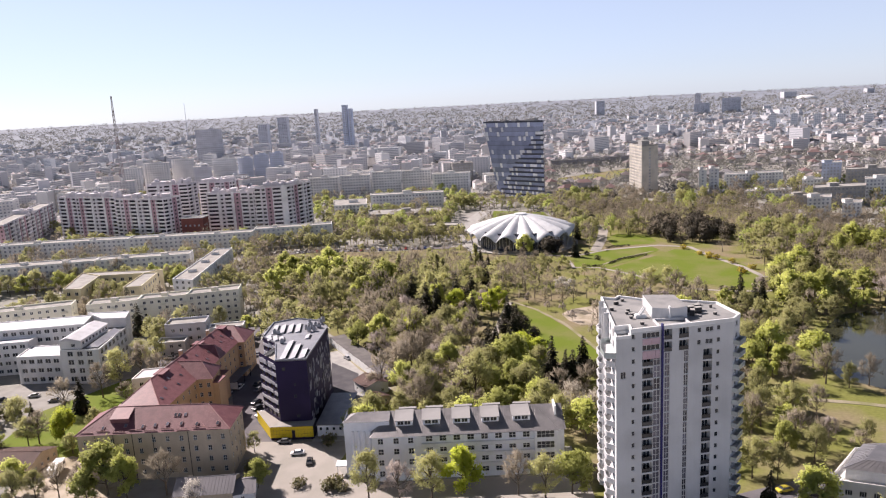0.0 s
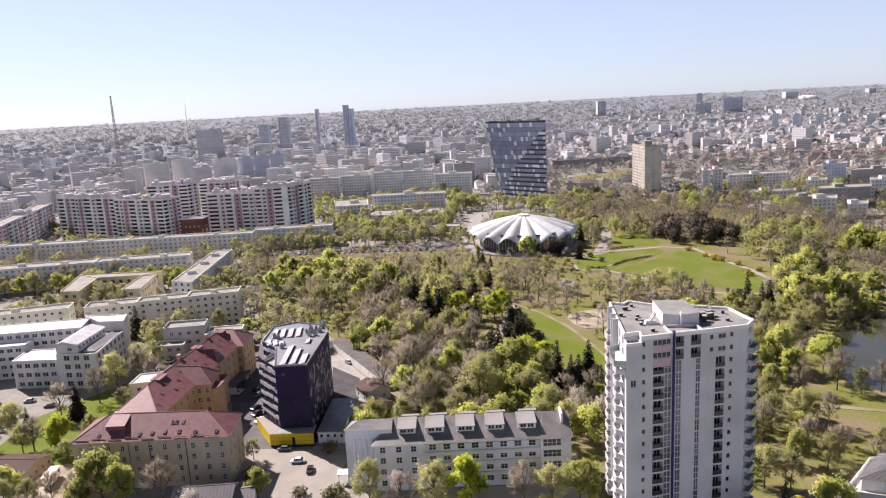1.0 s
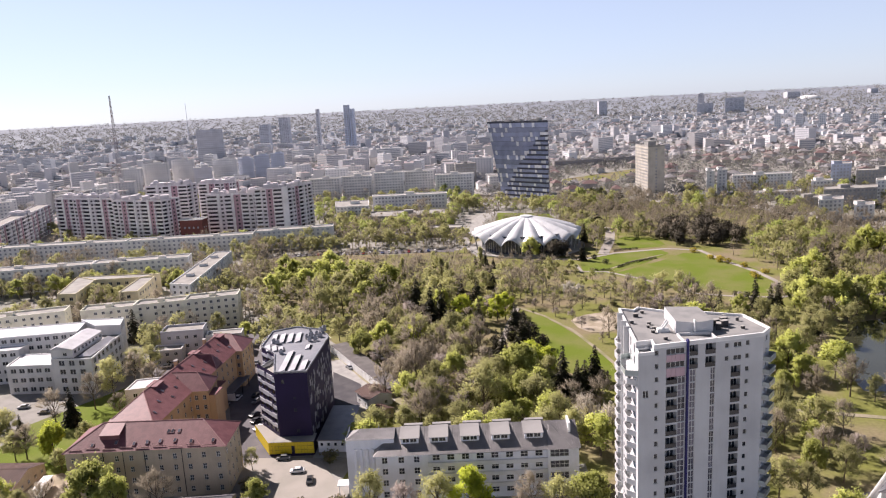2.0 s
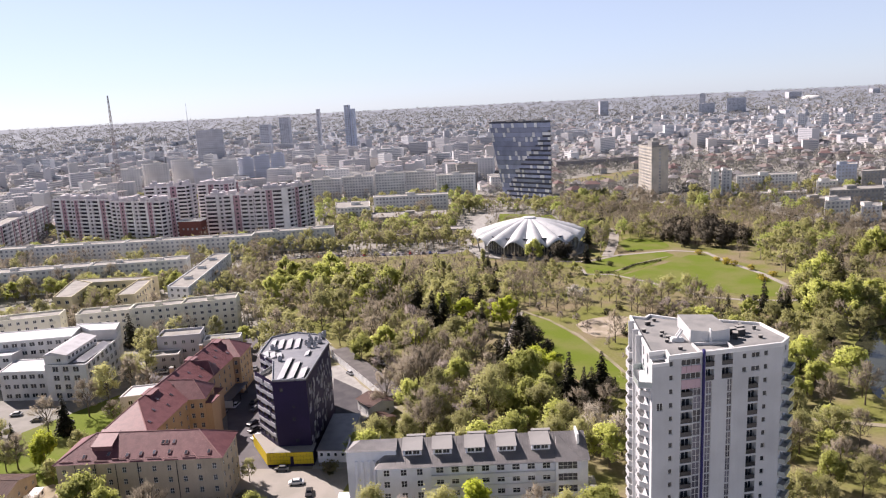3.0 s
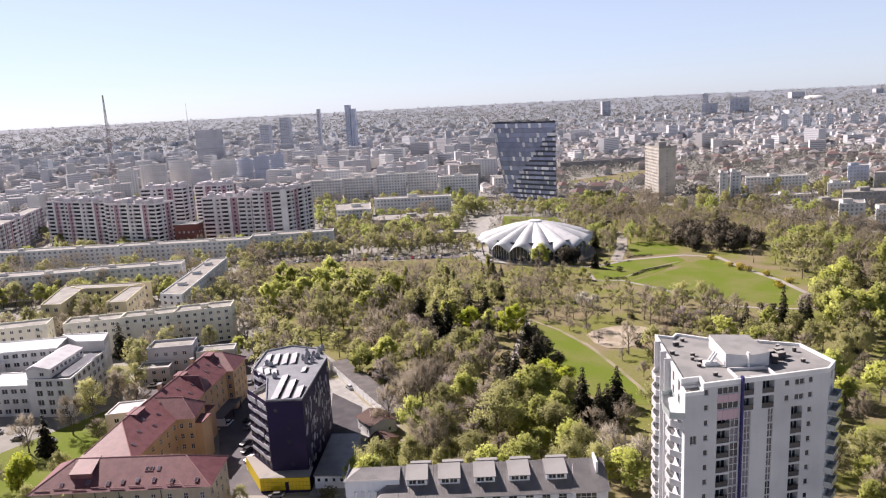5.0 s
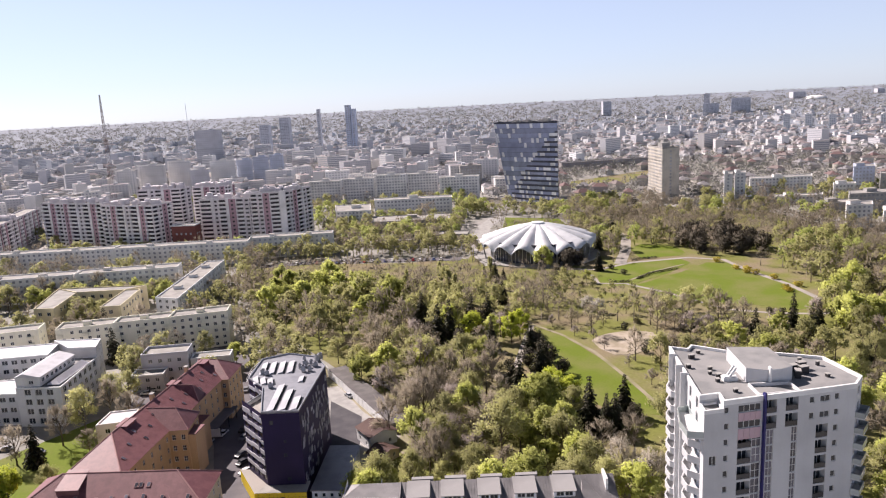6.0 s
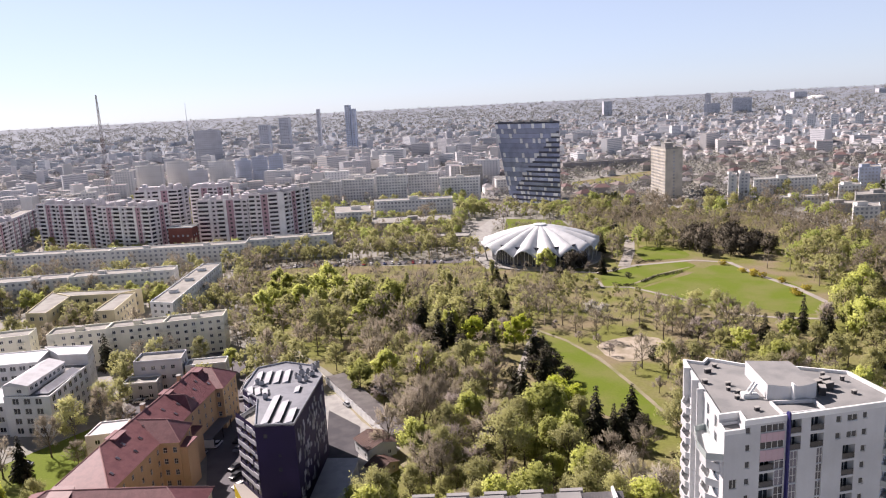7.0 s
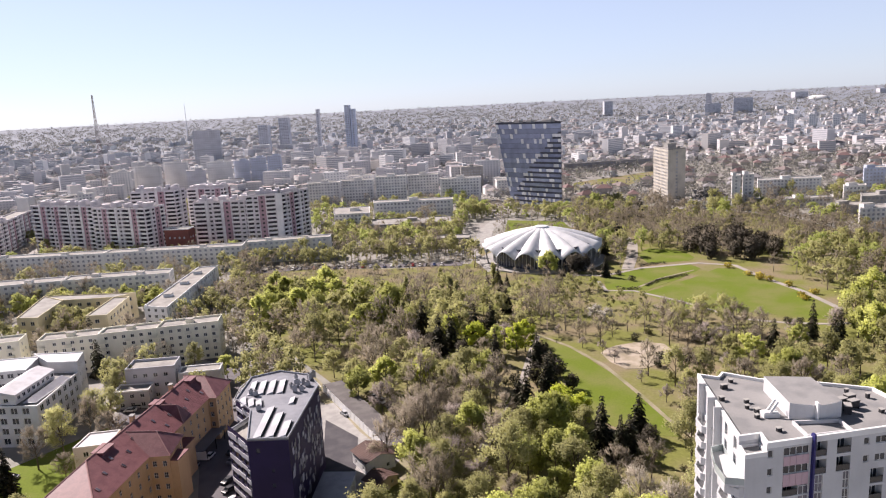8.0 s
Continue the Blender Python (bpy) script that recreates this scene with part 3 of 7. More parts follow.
    curve = [(-4.4, -3.0)] + [(-4.4 + 8.2 * k / 8, -3.0 - 1.3 * math.sin(math.pi * k / 8)) for k in range(1, 8)] + [(3.8, -3.0), (3.8, 7.0), (-3.6, 8.2)]
    g.prism([(x + 0.8, y + 0.6) for x, y in curve], H, H + 2.7, 0, 1)
    part("lift_house", g, [M_PLASTER_TOWER, M_ROOF_FELT], root)
    g = Shape()
    g.prism([(-0.15, -4.3), (0.15, -4.3), (0.15, -3.4), (-0.15, -3.4)], H, H + 3.3)
    part("blade", g, [M_WHITE_METAL], root)
    g = Shape()
    g.rim([(-4.0, -9.1), (3.4, -8.1), (3.4, -4.2), (-4.0, -4.2)], 0.25, H, H + 0.6)
    part("terrace_wall", g, [M_PLASTER_TOWER], root)
    for dx, dy, x2, z2 in ((-6.6, -0.6, -4.9, 2.4), (-6.6, -1.6, -4.9, 2.4)):
        g = Shape()
        g.tube((dx, dy, H + 0.2), (x2, dy + 0.4, H + z2), 0.22, 0.22, 6)
        part("duct", g, [M_WHITE_METAL], root)
    g = Shape()
    g.box((-6.0, -1.0, H), (2.6, 1.6, 0.7))
    g.box((-6.0, -1.0, H + 0.7), (2.2, 1.2, 0.15))
    part("roof_unit", g, [M_WHITE_METAL], root)
    # vents and coolers on the felt
    for k, (x, y, sx, sy, sz) in enumerate(((-11.2, 5.6, 0.7, 0.7, 0.7), (-9.0, 10.4, 1.1, 0.6, 0.8), (-6.8, 13.0, 0.6, 0.6, 0.6), (-8.4, 2.0, 0.5, 0.5, 0.6),
                                            (-7.6, 4.2, 0.7, 0.5, 0.6), (-8.3, -1.6, 0.6, 0.6, 0.6), (-7.4, 0.4, 0.8, 0.7, 0.7), (-7.0, -6.4, 0.7, 0.5, 0.6),
                                            (12.4, 4.0, 0.5, 0.5, 0.8), (11.4, -1.6, 0.6, 0.6, 0.6), (10.2, 6.4, 0.5, 0.5, 0.7))):
        g = Shape()
        g.box((0, 0, 0), (sx, sy, sz))
        g.box((0, 0, sz), (sx + 0.2, sy + 0.2, 0.1), 0, 1)
        put(part("roof_vent", g, [M_DARK_METAL, M_CONCRETE], root), x, y, H, 0.2)
    for k, (x, y, rz) in enumerate(((6.6, 1.4, 0.3), (8.0, 0.4, 0.3), (6.2, -1.2, 1.2), (8.6, 2.6, 0.3))):
        g = Shape()
        g.box((0, 0, 0.3), (1.6, 1.0, 1.1))
        g.box((0, 0, 1.4), (1.7, 1.1, 0.1), 0, 1)
        for sx in (-0.7, 0.7):
            g.box((sx, 0, 0), (0.1, 1.0, 0.3))
        put(part("cooler", g, [M_DARK_METAL, M_CONCRETE], root), x, y, H, rz)
    # prow balconies up the west side
    a, b = q[10], q[0]
    d = along(a, b)[0]
    prow = [(-3.6, 0.0), (-2.9, -1.1), (-0.6, -2.1), (2.2, -1.8), (3.6, 0.0)]
    s = Shape()
    s.prism(prow, -0.2, 0.0)
    s.rim(prow, 0.14, 0.0, 1.05)
    s.rim(offset(prow, 0.05), 0.24, 1.05, 1.12)
    me = s.mesh("balcony", M_PLASTER_TOWER)
    for f in range(1, 16):
        for sp in (8.5, 22.6)[:1 if f == 15 else 2]:
            x, y, rz = on_wall(a, b, sp)
            put(part("balcony", me, None, root), x, y, f * fh, rz)
    big = [(-5.6, 0.0), (-4.6, -2.2), (1.0, -3.0), (5.0, -2.6), (5.4, 0.0)]
    s = Shape()
    s.prism(big, -0.25, 0.0)
    s.rim(big, 0.08, 0.0, 1.1, 1)
    x, y, rz = on_wall(a, b, 22.8)
    put(part("terrace", s, [M_PLASTER_TOWER, M_GREEN_GLASS], root), x, y, 15 * fh, rz)
    for sp in (5.5, 11.5, 15.5):
        x, y, rz = on_wall(a, b, sp, 0.5)
        g = Shape()
        g.box((0, 0, 0), (0.35, 1.3, H - 8))
        put(part("pier", g, [M_PLASTER_TOWER], root), x, y, 8.0 + 0.9, rz)
    # east corner balconies with smoked fronts
    a, b = q[3], q[4]
    s = Shape()
    s.box((0, -0.7, -0.2), (4.0, 1.6, 0.2), 0, 0)
    s.box((0, -1.46, 0), (4.0, 0.06, 1.0), 0, 1)
    s.box((-1.97, -0.75, 0), (0.06, 1.5, 1.0), 0, 1)
    s.box((1.97, -0.75, 0), (0.06, 1.5, 1.0), 0, 1)
    me = s.mesh("balcony", [M_PLASTER_TOWER, M_GREEN_GLASS])
    for f in range(1, 16):
        x, y, rz = on_wall(a, b, 2.2)
        put(part("balcony", me, None, root), x, y, f * fh, rz)


residential_tower()


# ---- hospital with dormers ----
M_SEAM = mat("seamed_zinc", (0.33, 0.315, 0.315), 0.48, 0.75, vary=0.1, big=0.3, second=(0.27, 0.26, 0.262))
M_DORMER_ROOF = mat("pale_zinc", (0.30, 0.29, 0.285), 0.7, 0.0, vary=0.08)
M_HOSPITAL = mat("pale_blue_plaster", (0.79, 0.80, 0.84), vary=0.06, streak=0.08)


def seamed(s, a, b, c, d, n, m=0, rib=0.06):
    """A sloping sheet a-b-c-d (eave a to b, ridge d to c) folded into n standing seams."""
    a, b, c, d = Vector(a), Vector(b), Vector(c), Vector(d)
    up = (b - a).cross(d - a).normalized() * rib
    w = 0.05 / max(0.3, (b - a).length)
    k = len(s.v)
    rows = []
    for i in range(n + 1):
        u = i / n
        for du, h in ((-w, 0), (-w, 1), (w, 1), (w, 0)):
            t = min(1, max(0, u + du))
            rows.append((t, h))
    for t, h in rows:
        s.v.append(tuple(a.lerp(b, t) + up * h))
        s.v.append(tuple(d.lerp(c, t) + up * h))
    for j in range(len(rows) - 1):
        p = k + 2 * j
        s.f.append((p, p + 2, p + 3, p + 1))
        s.m.append(m)


def hospital():
    o = (0.0, 180.6)
    root = thing("hospital", (*o, 0), "long pale plastered hospital wing with grey dormered roof", "hospital")
    H = 13.2
    w = Shape()
    outline = [(-32, 3.4), (-24, 3.4), (-24, -0.3), (-10.6, -0.3), (-10.6, 0.3), (20.4, 0.3), (20.4, -0.5), (26.4, -0.5), (26.4, 0.6), (28.6, 0.6), (28.6, 12), (-32, 12)]
    floors = [0.6, 3.9, 7.1, 10.2]
    cols = {2: ([2.3, 6.6, 10.6], 1.5, 1.7), 4: ([2.2, 6.0, 9.8, 13.6, 17.4, 21.2, 25.0, 28.8], 1.9, 1.7), 6: ([3.0], 4.8, 2.0), 10: ([4, 10, 16, 22, 28, 34, 40, 46, 52, 57], 1.6, 1.7), 9: ([3, 8], 1.5, 1.7), 11: ([3.5], 1.4, 1.7)}
    for i in range(len(outline)):
        a, b = outline[i], outline[(i + 1) % len(outline)]
        top = 16.4 if i in (0, 11) else H
        ss, ww, hh = cols.get(i, ([], 1, 1))
        spots = [(s, z + 0.8) for s in ss for z in floors]
        w.wall(a, b, 0, top, [(s - ww / 2, s + ww / 2, z, z + hh) for s, z in spots], 0.22)
        for s, z in spots:
            set_window(root, a, b, s, z, ww, hh, cols=4 if ww > 3 else 2, rows=2, glass_m=M_GLASS_PALE if i == 6 else M_GLASS)
    w.wall((-24, 3.4), (-24, 12), H, 16.4)
    part("wall", w, [M_HOSPITAL], root)
    # bands between the storeys
    for z in floors[1:]:
        g = Shape()
        g.box((4.9, -0.02, z - 0.62), (30.9, 0.75, 1.05))
        part("storey_band", g, [M_PLASTER_WHITE], root)
    # ribs of the stair bay
    for k in range(4):
        g = Shape()
        g.tube((0, 0, 0.3), (0, 0, 13.6), 0.42, 0.42, 10)
        put(part("pilaster", g, [M_HOSPITAL], root), -29.6 + 1.55 * k, 3.35, 0)
    # roof: front slope hipped at its west end, back slope, raised stair bay, hipped east bay
    r = Shape()
    ridge, back, ry = 17.0, 14.6, 8.2
    seamed(r, (-19.5, -0.6, H), (28.9, -0.6, H), (28.9, ry, ridge), (-19.5, ry, ridge), 78)
    seamed(r, (28.9, 12.3, back), (-32.3, 12.3, back), (-28.6, ry, ridge), (28.9, ry, ridge), 80)
    seamed(r, (-32.3, 3.0, 16.3), (-19.2, 3.0, 16.3), (-19.2, ry, ridge + 0.02), (-28.6, ry, ridge + 0.02), 26)
    r.face([(-32.3, 12.3, back), (-32.3, 3.0, 16.3), (-28.6, ry, ridge)])
    r.face([(28.9, -0.6, H), (28.9, 12.3, back), (28.9, ry, ridge)])
    r.face([(-24.6, -0.6, H), (-19.5, -0.6, H), (-19.5, ry, ridge)])
    r.face([(-24.6, ry, H), (-24.6, -0.6, H), (-19.5, ry, ridge)])
    part("roof", r, [M_SEAM], root)
    w2 = Shape()
    w2.wall((-24.0, 3.4), (-19.3, 3.4), H, 16.35)
    part("bay_wall", w2, [M_HOSPITAL], root)
    r = Shape()
    hip_roof(r, [(20.2, -0.9), (26.9, -0.9), (26.9, 7.4), (20.2, 7.4)], H, ((21.6, 6.6, 16.6), (22.2, 6.6, 16.6)))
    part("bay_roof", r, [M_SEAM], root)
    g = Shape()
    g.prism([(26.5, 4.2), (27.0, 4.2), (27.0, 8.8), (26.5, 8.8)], H, 18.0)
    part("fire_wall", g, [M_WHITE_METAL], root)
    # eaves trough
    g = Shape()
    g.tube((-10.4, -0.55, H - 0.05), (20.2, -0.55, H - 0.05), 0.12, 0.12, 6)
    part("gutter", g, [M_ZINC], root)
    # dormers
    for x in (-15.2, -7.6, 0.6, 8.6, 17.2):
        d = Shape()
        wd = 2.35
        y0, z0, z1 = 3.0, 14.5, 16.45
        d.wall((-wd, y0), (wd, y0), z0, z1, [(-1.85 + wd, -0.1 + wd, 14.95, 16.15), (0.1 + wd, 1.85 + wd, 14.95, 16.15)], 0.2, 0)
        for sx in (-wd, wd):
            d.face([(sx, y0, z0), (sx, y0, z1), (sx, 8.0, 16.9)][::1 if sx > 0 else -1], 0)
        e, f, g0, g1 = 2.5, 8.5, 16.42, 17.15
        k = wd + 0.25
        d.face([(-k, e, g0), (k, e, g0), (k, f, g1), (-k, f, g1)], 1)
        d.face([(-k, e, g0 - 0.16), (-k, f, g1 - 0.16), (k, f, g1 - 0.16), (k, e, g0 - 0.16)], 1)
        d.box((0, e, g0 - 0.16), (2 * k, 0.08, 0.17), 0, 1)
        for sx in (-k, k):
            d.face([(sx, e, g0 - 0.16), (sx, f, g1 - 0.16), (sx, f, g1), (sx, e, g0)], 1)
        ob = put(part("dormer", d, [M_HOSPITAL, M_DORMER_ROOF], root), x, 0, 0)
        for sx in (-0.98, 0.98):
            fm, gm = window_meshes(1.75, 1.2, 2, 1, M_FRAME, M_GLASS)
            put(part("dormer_window", fm, None, ob), sx, y0 + 0.12, 14.95)
            part("pane", gm, None, ob).location = (sx, y0 + 0.12, 14.95)
        g = Shape()
        g.box((0, 9.2, 16.3), (5.0, 1.2, 0.9))
        put(part("ridge_hood", g, [M_DORMER_ROOF], root), x + 0.8, 0.3, 0)
    # entrance porch
    g = Shape()
    g.box((0, 0, 0), (0.2, 0.2, 2.8))
    g.box((2.6, 0, 0), (0.2, 0.2, 2.8))
    g.box((1.3, 1.2, 2.8), (3.6, 3.2, 0.25))
    put(part("porch", g, [M_PLASTER_WHITE], root), -34.8, 4.4, 0)


def hip_roof(s, pts, z, ridge, m=0):
    """A hipped roof over four corners (counter-clockwise) with a ridge between two points."""
    a, b, c, d = [(*p, z) for p in pts]
    e, f = ridge
    s.face([a, b, f, e], m)
    s.face([c, d, e, f], m)
    s.face([b, c, f], m)
    s.face([d, a, e], m)


hospital()


# ---- black office block ----
M_LOUVRE = mat("pale_roof_louvre", (0.42, 0.43, 0.46), 0.75, 0.0, vary=0.06, bump=0.03)
M_DIM_PANEL = mat("smoke_grey_panel", (0.25, 0.245, 0.28), 0.45, vary=0.1, per_object=0.6, bump=0.04)
M_OFFICE_ROOF = mat("office_roof_sheet", (0.25, 0.255, 0.28), 0.55, 0.1, vary=0.12, big=0.3, second=(0.20, 0.205, 0.23))


def office_block():
    o = (-56.0, 232.0)
    root = thing("office_block", (*o, 0), "black-clad office block with pale panels over a bright yellow podium", "office block")
    pts = rel([(-56.7, 212.4), (-46.8, 212.3), (-45.2, 244.5), (-49.3, 253.0), (-58.9, 257.2), (-66.6, 253.0), (-66.6, 237.0), (-60.6, 229.5), (-64.2, 221.6)], o)
    H = 25.0
    rnd = random.Random(3)
    w = Shape()
    n = len(pts)
    for i in range(n):
        a, b = pts[i], pts[(i + 1) % n]
        d = along(a, b)[0]
        spots = []
        if i == 0:
            spots = [(2.4, 21.5, 1.0, 1.2), (5.4, 12.4, 0.9, 1.1), (5.6, 16.4, 0.7, 0.8), (5.8, 5.6, 1.0, 1.1)]
        elif i in (7, 8, 6):
            k = max(1, int(d / 2.6))
            for f in range(6):
                for j in range(k):
                    spots.append((d * (j + 0.5) / k, 5.4 + f * 3.1, d / k * 0.72, 1.5))
        top = 22.2 if i in (7,) else H
        w.wall(a, b, 0, top, [(s - ww / 2, s + ww / 2, z, z + hh) for s, z, ww, hh in spots], 0.2)
        for s, z, ww, hh in spots:
            set_window(root, a, b, s, z, ww, hh, cols=2 if ww > 1.2 else 1, frame_m=M_DARK_METAL)
        if i in (7, 8, 6):
            for f in range(6):
                x0 = 0.0
                while x0 < d - 0.6:
                    l = min(rnd.uniform(1.6, 4.6), d - x0)
                    g = Shape()
                    g.box((0, 0, 0), (l - 0.12, 0.14, rnd.choice((1.0, 1.2, 1.45))))
                    x, y, rz = on_wall(a, b, x0 + l / 2, 0.1)
                    put(part("panel", g, [M_LIGHT_PANEL], root), x, y, 6.95 + f * 3.1 + rnd.choice((-0.15, 0, 0.2)), rz)
                    x0 += l + (0.0 if rnd.random() < 0.8 else rnd.uniform(0.5, 1.6))
        if i in (1, 2):
            for k in range(int(d * 3.4)):
                z = rnd.uniform(2.5, 22.4)
                h = rnd.uniform(0.7, 1.9)
                g = Shape()
                lean = rnd.choice((-0.35, 0.35, 0.5))
                ww = rnd.uniform(0.5, 1.7)
                g.prism([(-ww / 2, -0.08), (ww / 2, -0.08), (ww / 2, 0.08), (-ww / 2, 0.08)], 0, h)
                g.v = [(x + lean * zz / 3, y, zz) for x, y, zz in g.v]
                x, y, rz = on_wall(a, b, rnd.uniform(0.8, d - 0.8), 0.1)
                put(part("panel", g, [M_DIM_PANEL], root), x, y, z, rz)
    part("wall", w, [M_NAVY], root)
    r = Shape()
    r.face([(*p, H - 0.02) for p in pts[:7]] + [(pts[7][0], pts[7][1], H - 0.02)])
    part("roof", r, [M_OFFICE_ROOF], root)
    g = Shape()
    main = pts[:8]
    g.rim(main, 0.25, H - 0.3, H + 0.45)
    part("coping", g, [M_ZINC], root)
    t = [pts[7], pts[8], pts[0]]
    g = Shape()
    g.face([(*p, 22.2) for p in t])
    g.rim(t, 0.2, 21.9, 23.1, 1)
    part("terrace", g, [M_ROOF_GREY, M_WHITE_METAL], root)
    # sawtooth roof lights; the dark strip east of each paints its shadow on the roof
    def roof_light(x, y, wd, ln, rz):
        g = Shape()
        u, v = wd / 2, ln / 2
        A, B, C = [(-u, k, 0.12) for k in (-v, v)], [(u, k, 0.62) for k in (-v, v)], [(u, k, 0.0) for k in (-v, v)]
        Z = [(-u, k, 0.0) for k in (-v, v)]
        g.face([A[0], B[0], B[1], A[1]], 0)
        g.face([C[0], C[1], B[1], B[0]], 1)
        g.face([Z[0], C[0], B[0], A[0]], 0)
        g.face([C[1], Z[1], A[1], B[1]], 0)
        g.face([Z[1], Z[0], A[0], A[1]], 0)
        g.box((u + 0.33, 0, -0.02), (0.62, ln, 0.06), 0, 1)
        put(part("roof_light", g, [M_LOUVRE, M_DARK_METAL], root), x, y, H, rz)

    for x, y, ln in ((1.1, -10.2, 17.5), (4.2, -12.0, 13.5), (7.3, -14.6, 8.5)):
        roof_light(x, y, 2.0, ln, 0.04)
    for k in range(4):
        roof_light(-7.9 + 2.7 * k, 12.4 + 0.2 * k, 1.75, 9.6, 0.12)
    for k in range(3):
        roof_light(-7.9 + 2.3 * k, 3.0 - 0.8 * k, 1.5, 5.6 - 0.6 * k, 0.3)
    roof_light(5.4, 2.6, 1.5, 4.2, 0.06)
    # plant cluster
    for k in range(11):
        g = Shape()
        sx, sz = rnd.uniform(0.9, 1.6), rnd.uniform(1.1, 2.2)
        g.box((0, 0, 0.25), (sx, sx * 0.7, sz), 0, 0)
        g.tube((0, 0, sz + 0.25), (0, 0, sz + 0.4), sx * 0.3, sx * 0.3, 8, 1)
        g.box((-sx * 0.4, 0, 0), (0.12, sx * 0.7, 0.25), 0, 1)
        g.box((sx * 0.4, 0, 0), (0.12, sx * 0.7, 0.25), 0, 1)
        put(part("cooler", g, [M_ZINC, M_DARK_METAL], root), rnd.uniform(3.2, 9.0), rnd.uniform(8.0, 19.0), H, rnd.uniform(0, 1))
    for x, y in ((-7.2, 8.6), (-2.2, -2.6), (-5.6, 7.2)):
        g = Shape()
        g.box((0, 0, 0.2), (1.3, 0.9, 1.3), 0.2, 0)
        g.tube((0, 0, 1.5), (0, 0, 1.65), 0.35, 0.35, 8, 1)
        g.box((0, 0, 0), (1.0, 0.7, 0.2), 0.2, 1)
        put(part("cooler", g, [M_ZINC, M_DARK_METAL], root), x, y, H)
    # rail round the back terrace
    rail = [(-11.6, 6.0), (-12.4, 15), (-11.0, 22.4), (-3.0, 26.6), (6.8, 22.0), (11.4, 13.0)]
    for a, b in zip(rail, rail[1:]):
        g = Shape()
        g.tube((*a, H - 0.6), (*b, H - 0.6), 0.09, 0.09, 5)
        g.tube((*a, H - 1.4), (*b, H - 1.4), 0.12, 0.12, 5)
        part("rail", g, [M_PLASTER_WHITE], root)
    # yellow podium of square panels
    pod = rel([(-59.4, 208.5), (-45.6, 208.2), (-45.6, 214.0), (-57.0, 214.0)], o)
    g = Shape()
    g.prism(offset(pod, -0.12), 0, 4.5, 0, 1)
    podium = part("podium", g, [M_NAVY, M_ROOF_GREY], root)
    a, b = pod[0], pod[1]
    d = along(a, b)[0]
    tile = Shape()
    tile.box((0, 0, 0), (0.92, 0.06, 1.14), 0, 0)
    tile.box((0, -0.03, 0.08), (0.78, 0.04, 0.98), 0, 0)
    tile_me = tile.mesh("panel", M_YELLOW)
    for i in range(14):
        for j in range(3):
            if i == 7 and j < 2:
                continue
            x, y, rz = on_wall(a, b, 0.5 + i * (d - 0.2) / 14, 0.0)
            put(part("panel", tile_me, None, podium), x, y, 0.85 + j * 1.22, rz)
    x, y, rz = on_wall(a, b, 0.5 + 7 * (d - 0.2) / 14, -0.05)
    fm, gm = window_meshes(0.7, 2.0, 1, 2, M_DARK_METAL, M_GLASS)
    put(part("podium_window", fm, None, podium), x, y, 0.9, rz)
    wing = rel([(-67.0, 222.0), (-59.4, 208.5), (-57.0, 214.0), (-64.2, 221.6)], o)
    g = Shape()
    g.prism(wing, 0.6, 4.4, 0, 1)
    part("podium_wing", g, [M_YELLOW, M_PATH], root)


office_block()


# ---- red-roofed hospital ----
M_RED_TILE = mat("red_roof_sheet", (0.205, 0.086, 0.092), 0.56, vary=0.18, big=0.5, fine=2.5, second=(0.165, 0.066, 0.073), streak=0.12, bump=0.2, spec=0.32)
M_RED_CAP = mat("red_ridge_cap", (0.36, 0.20, 0.19), 0.5, vary=0.1)


def ribbed(s, a, b, c, d, n, m=0):
    seamed(s, a, b, c, d, int(n * 1.5), m, 0.022)


def skylight(root, x, y, z, rz, tilt):
    if "sky" not in WINDOWS:
        s = Shape()
        s.box((0, 0, 0), (0.9, 1.3, 0.14), 0, 0)
        s.box((0, 0, 0.14), (0.7, 1.1, 0.02), 0, 1)
        WINDOWS["sky"] = s.mesh("skylight", [M_RED_CAP, M_GLASS_PALE])
    ob = part("skylight", WINDOWS["sky"], None, root)
    ob.matrix_basis = Matrix.Translation((x, y, z)) @ Matrix.Rotation(rz, 4, "Z") @ Matrix.Rotation(tilt, 4, "X")


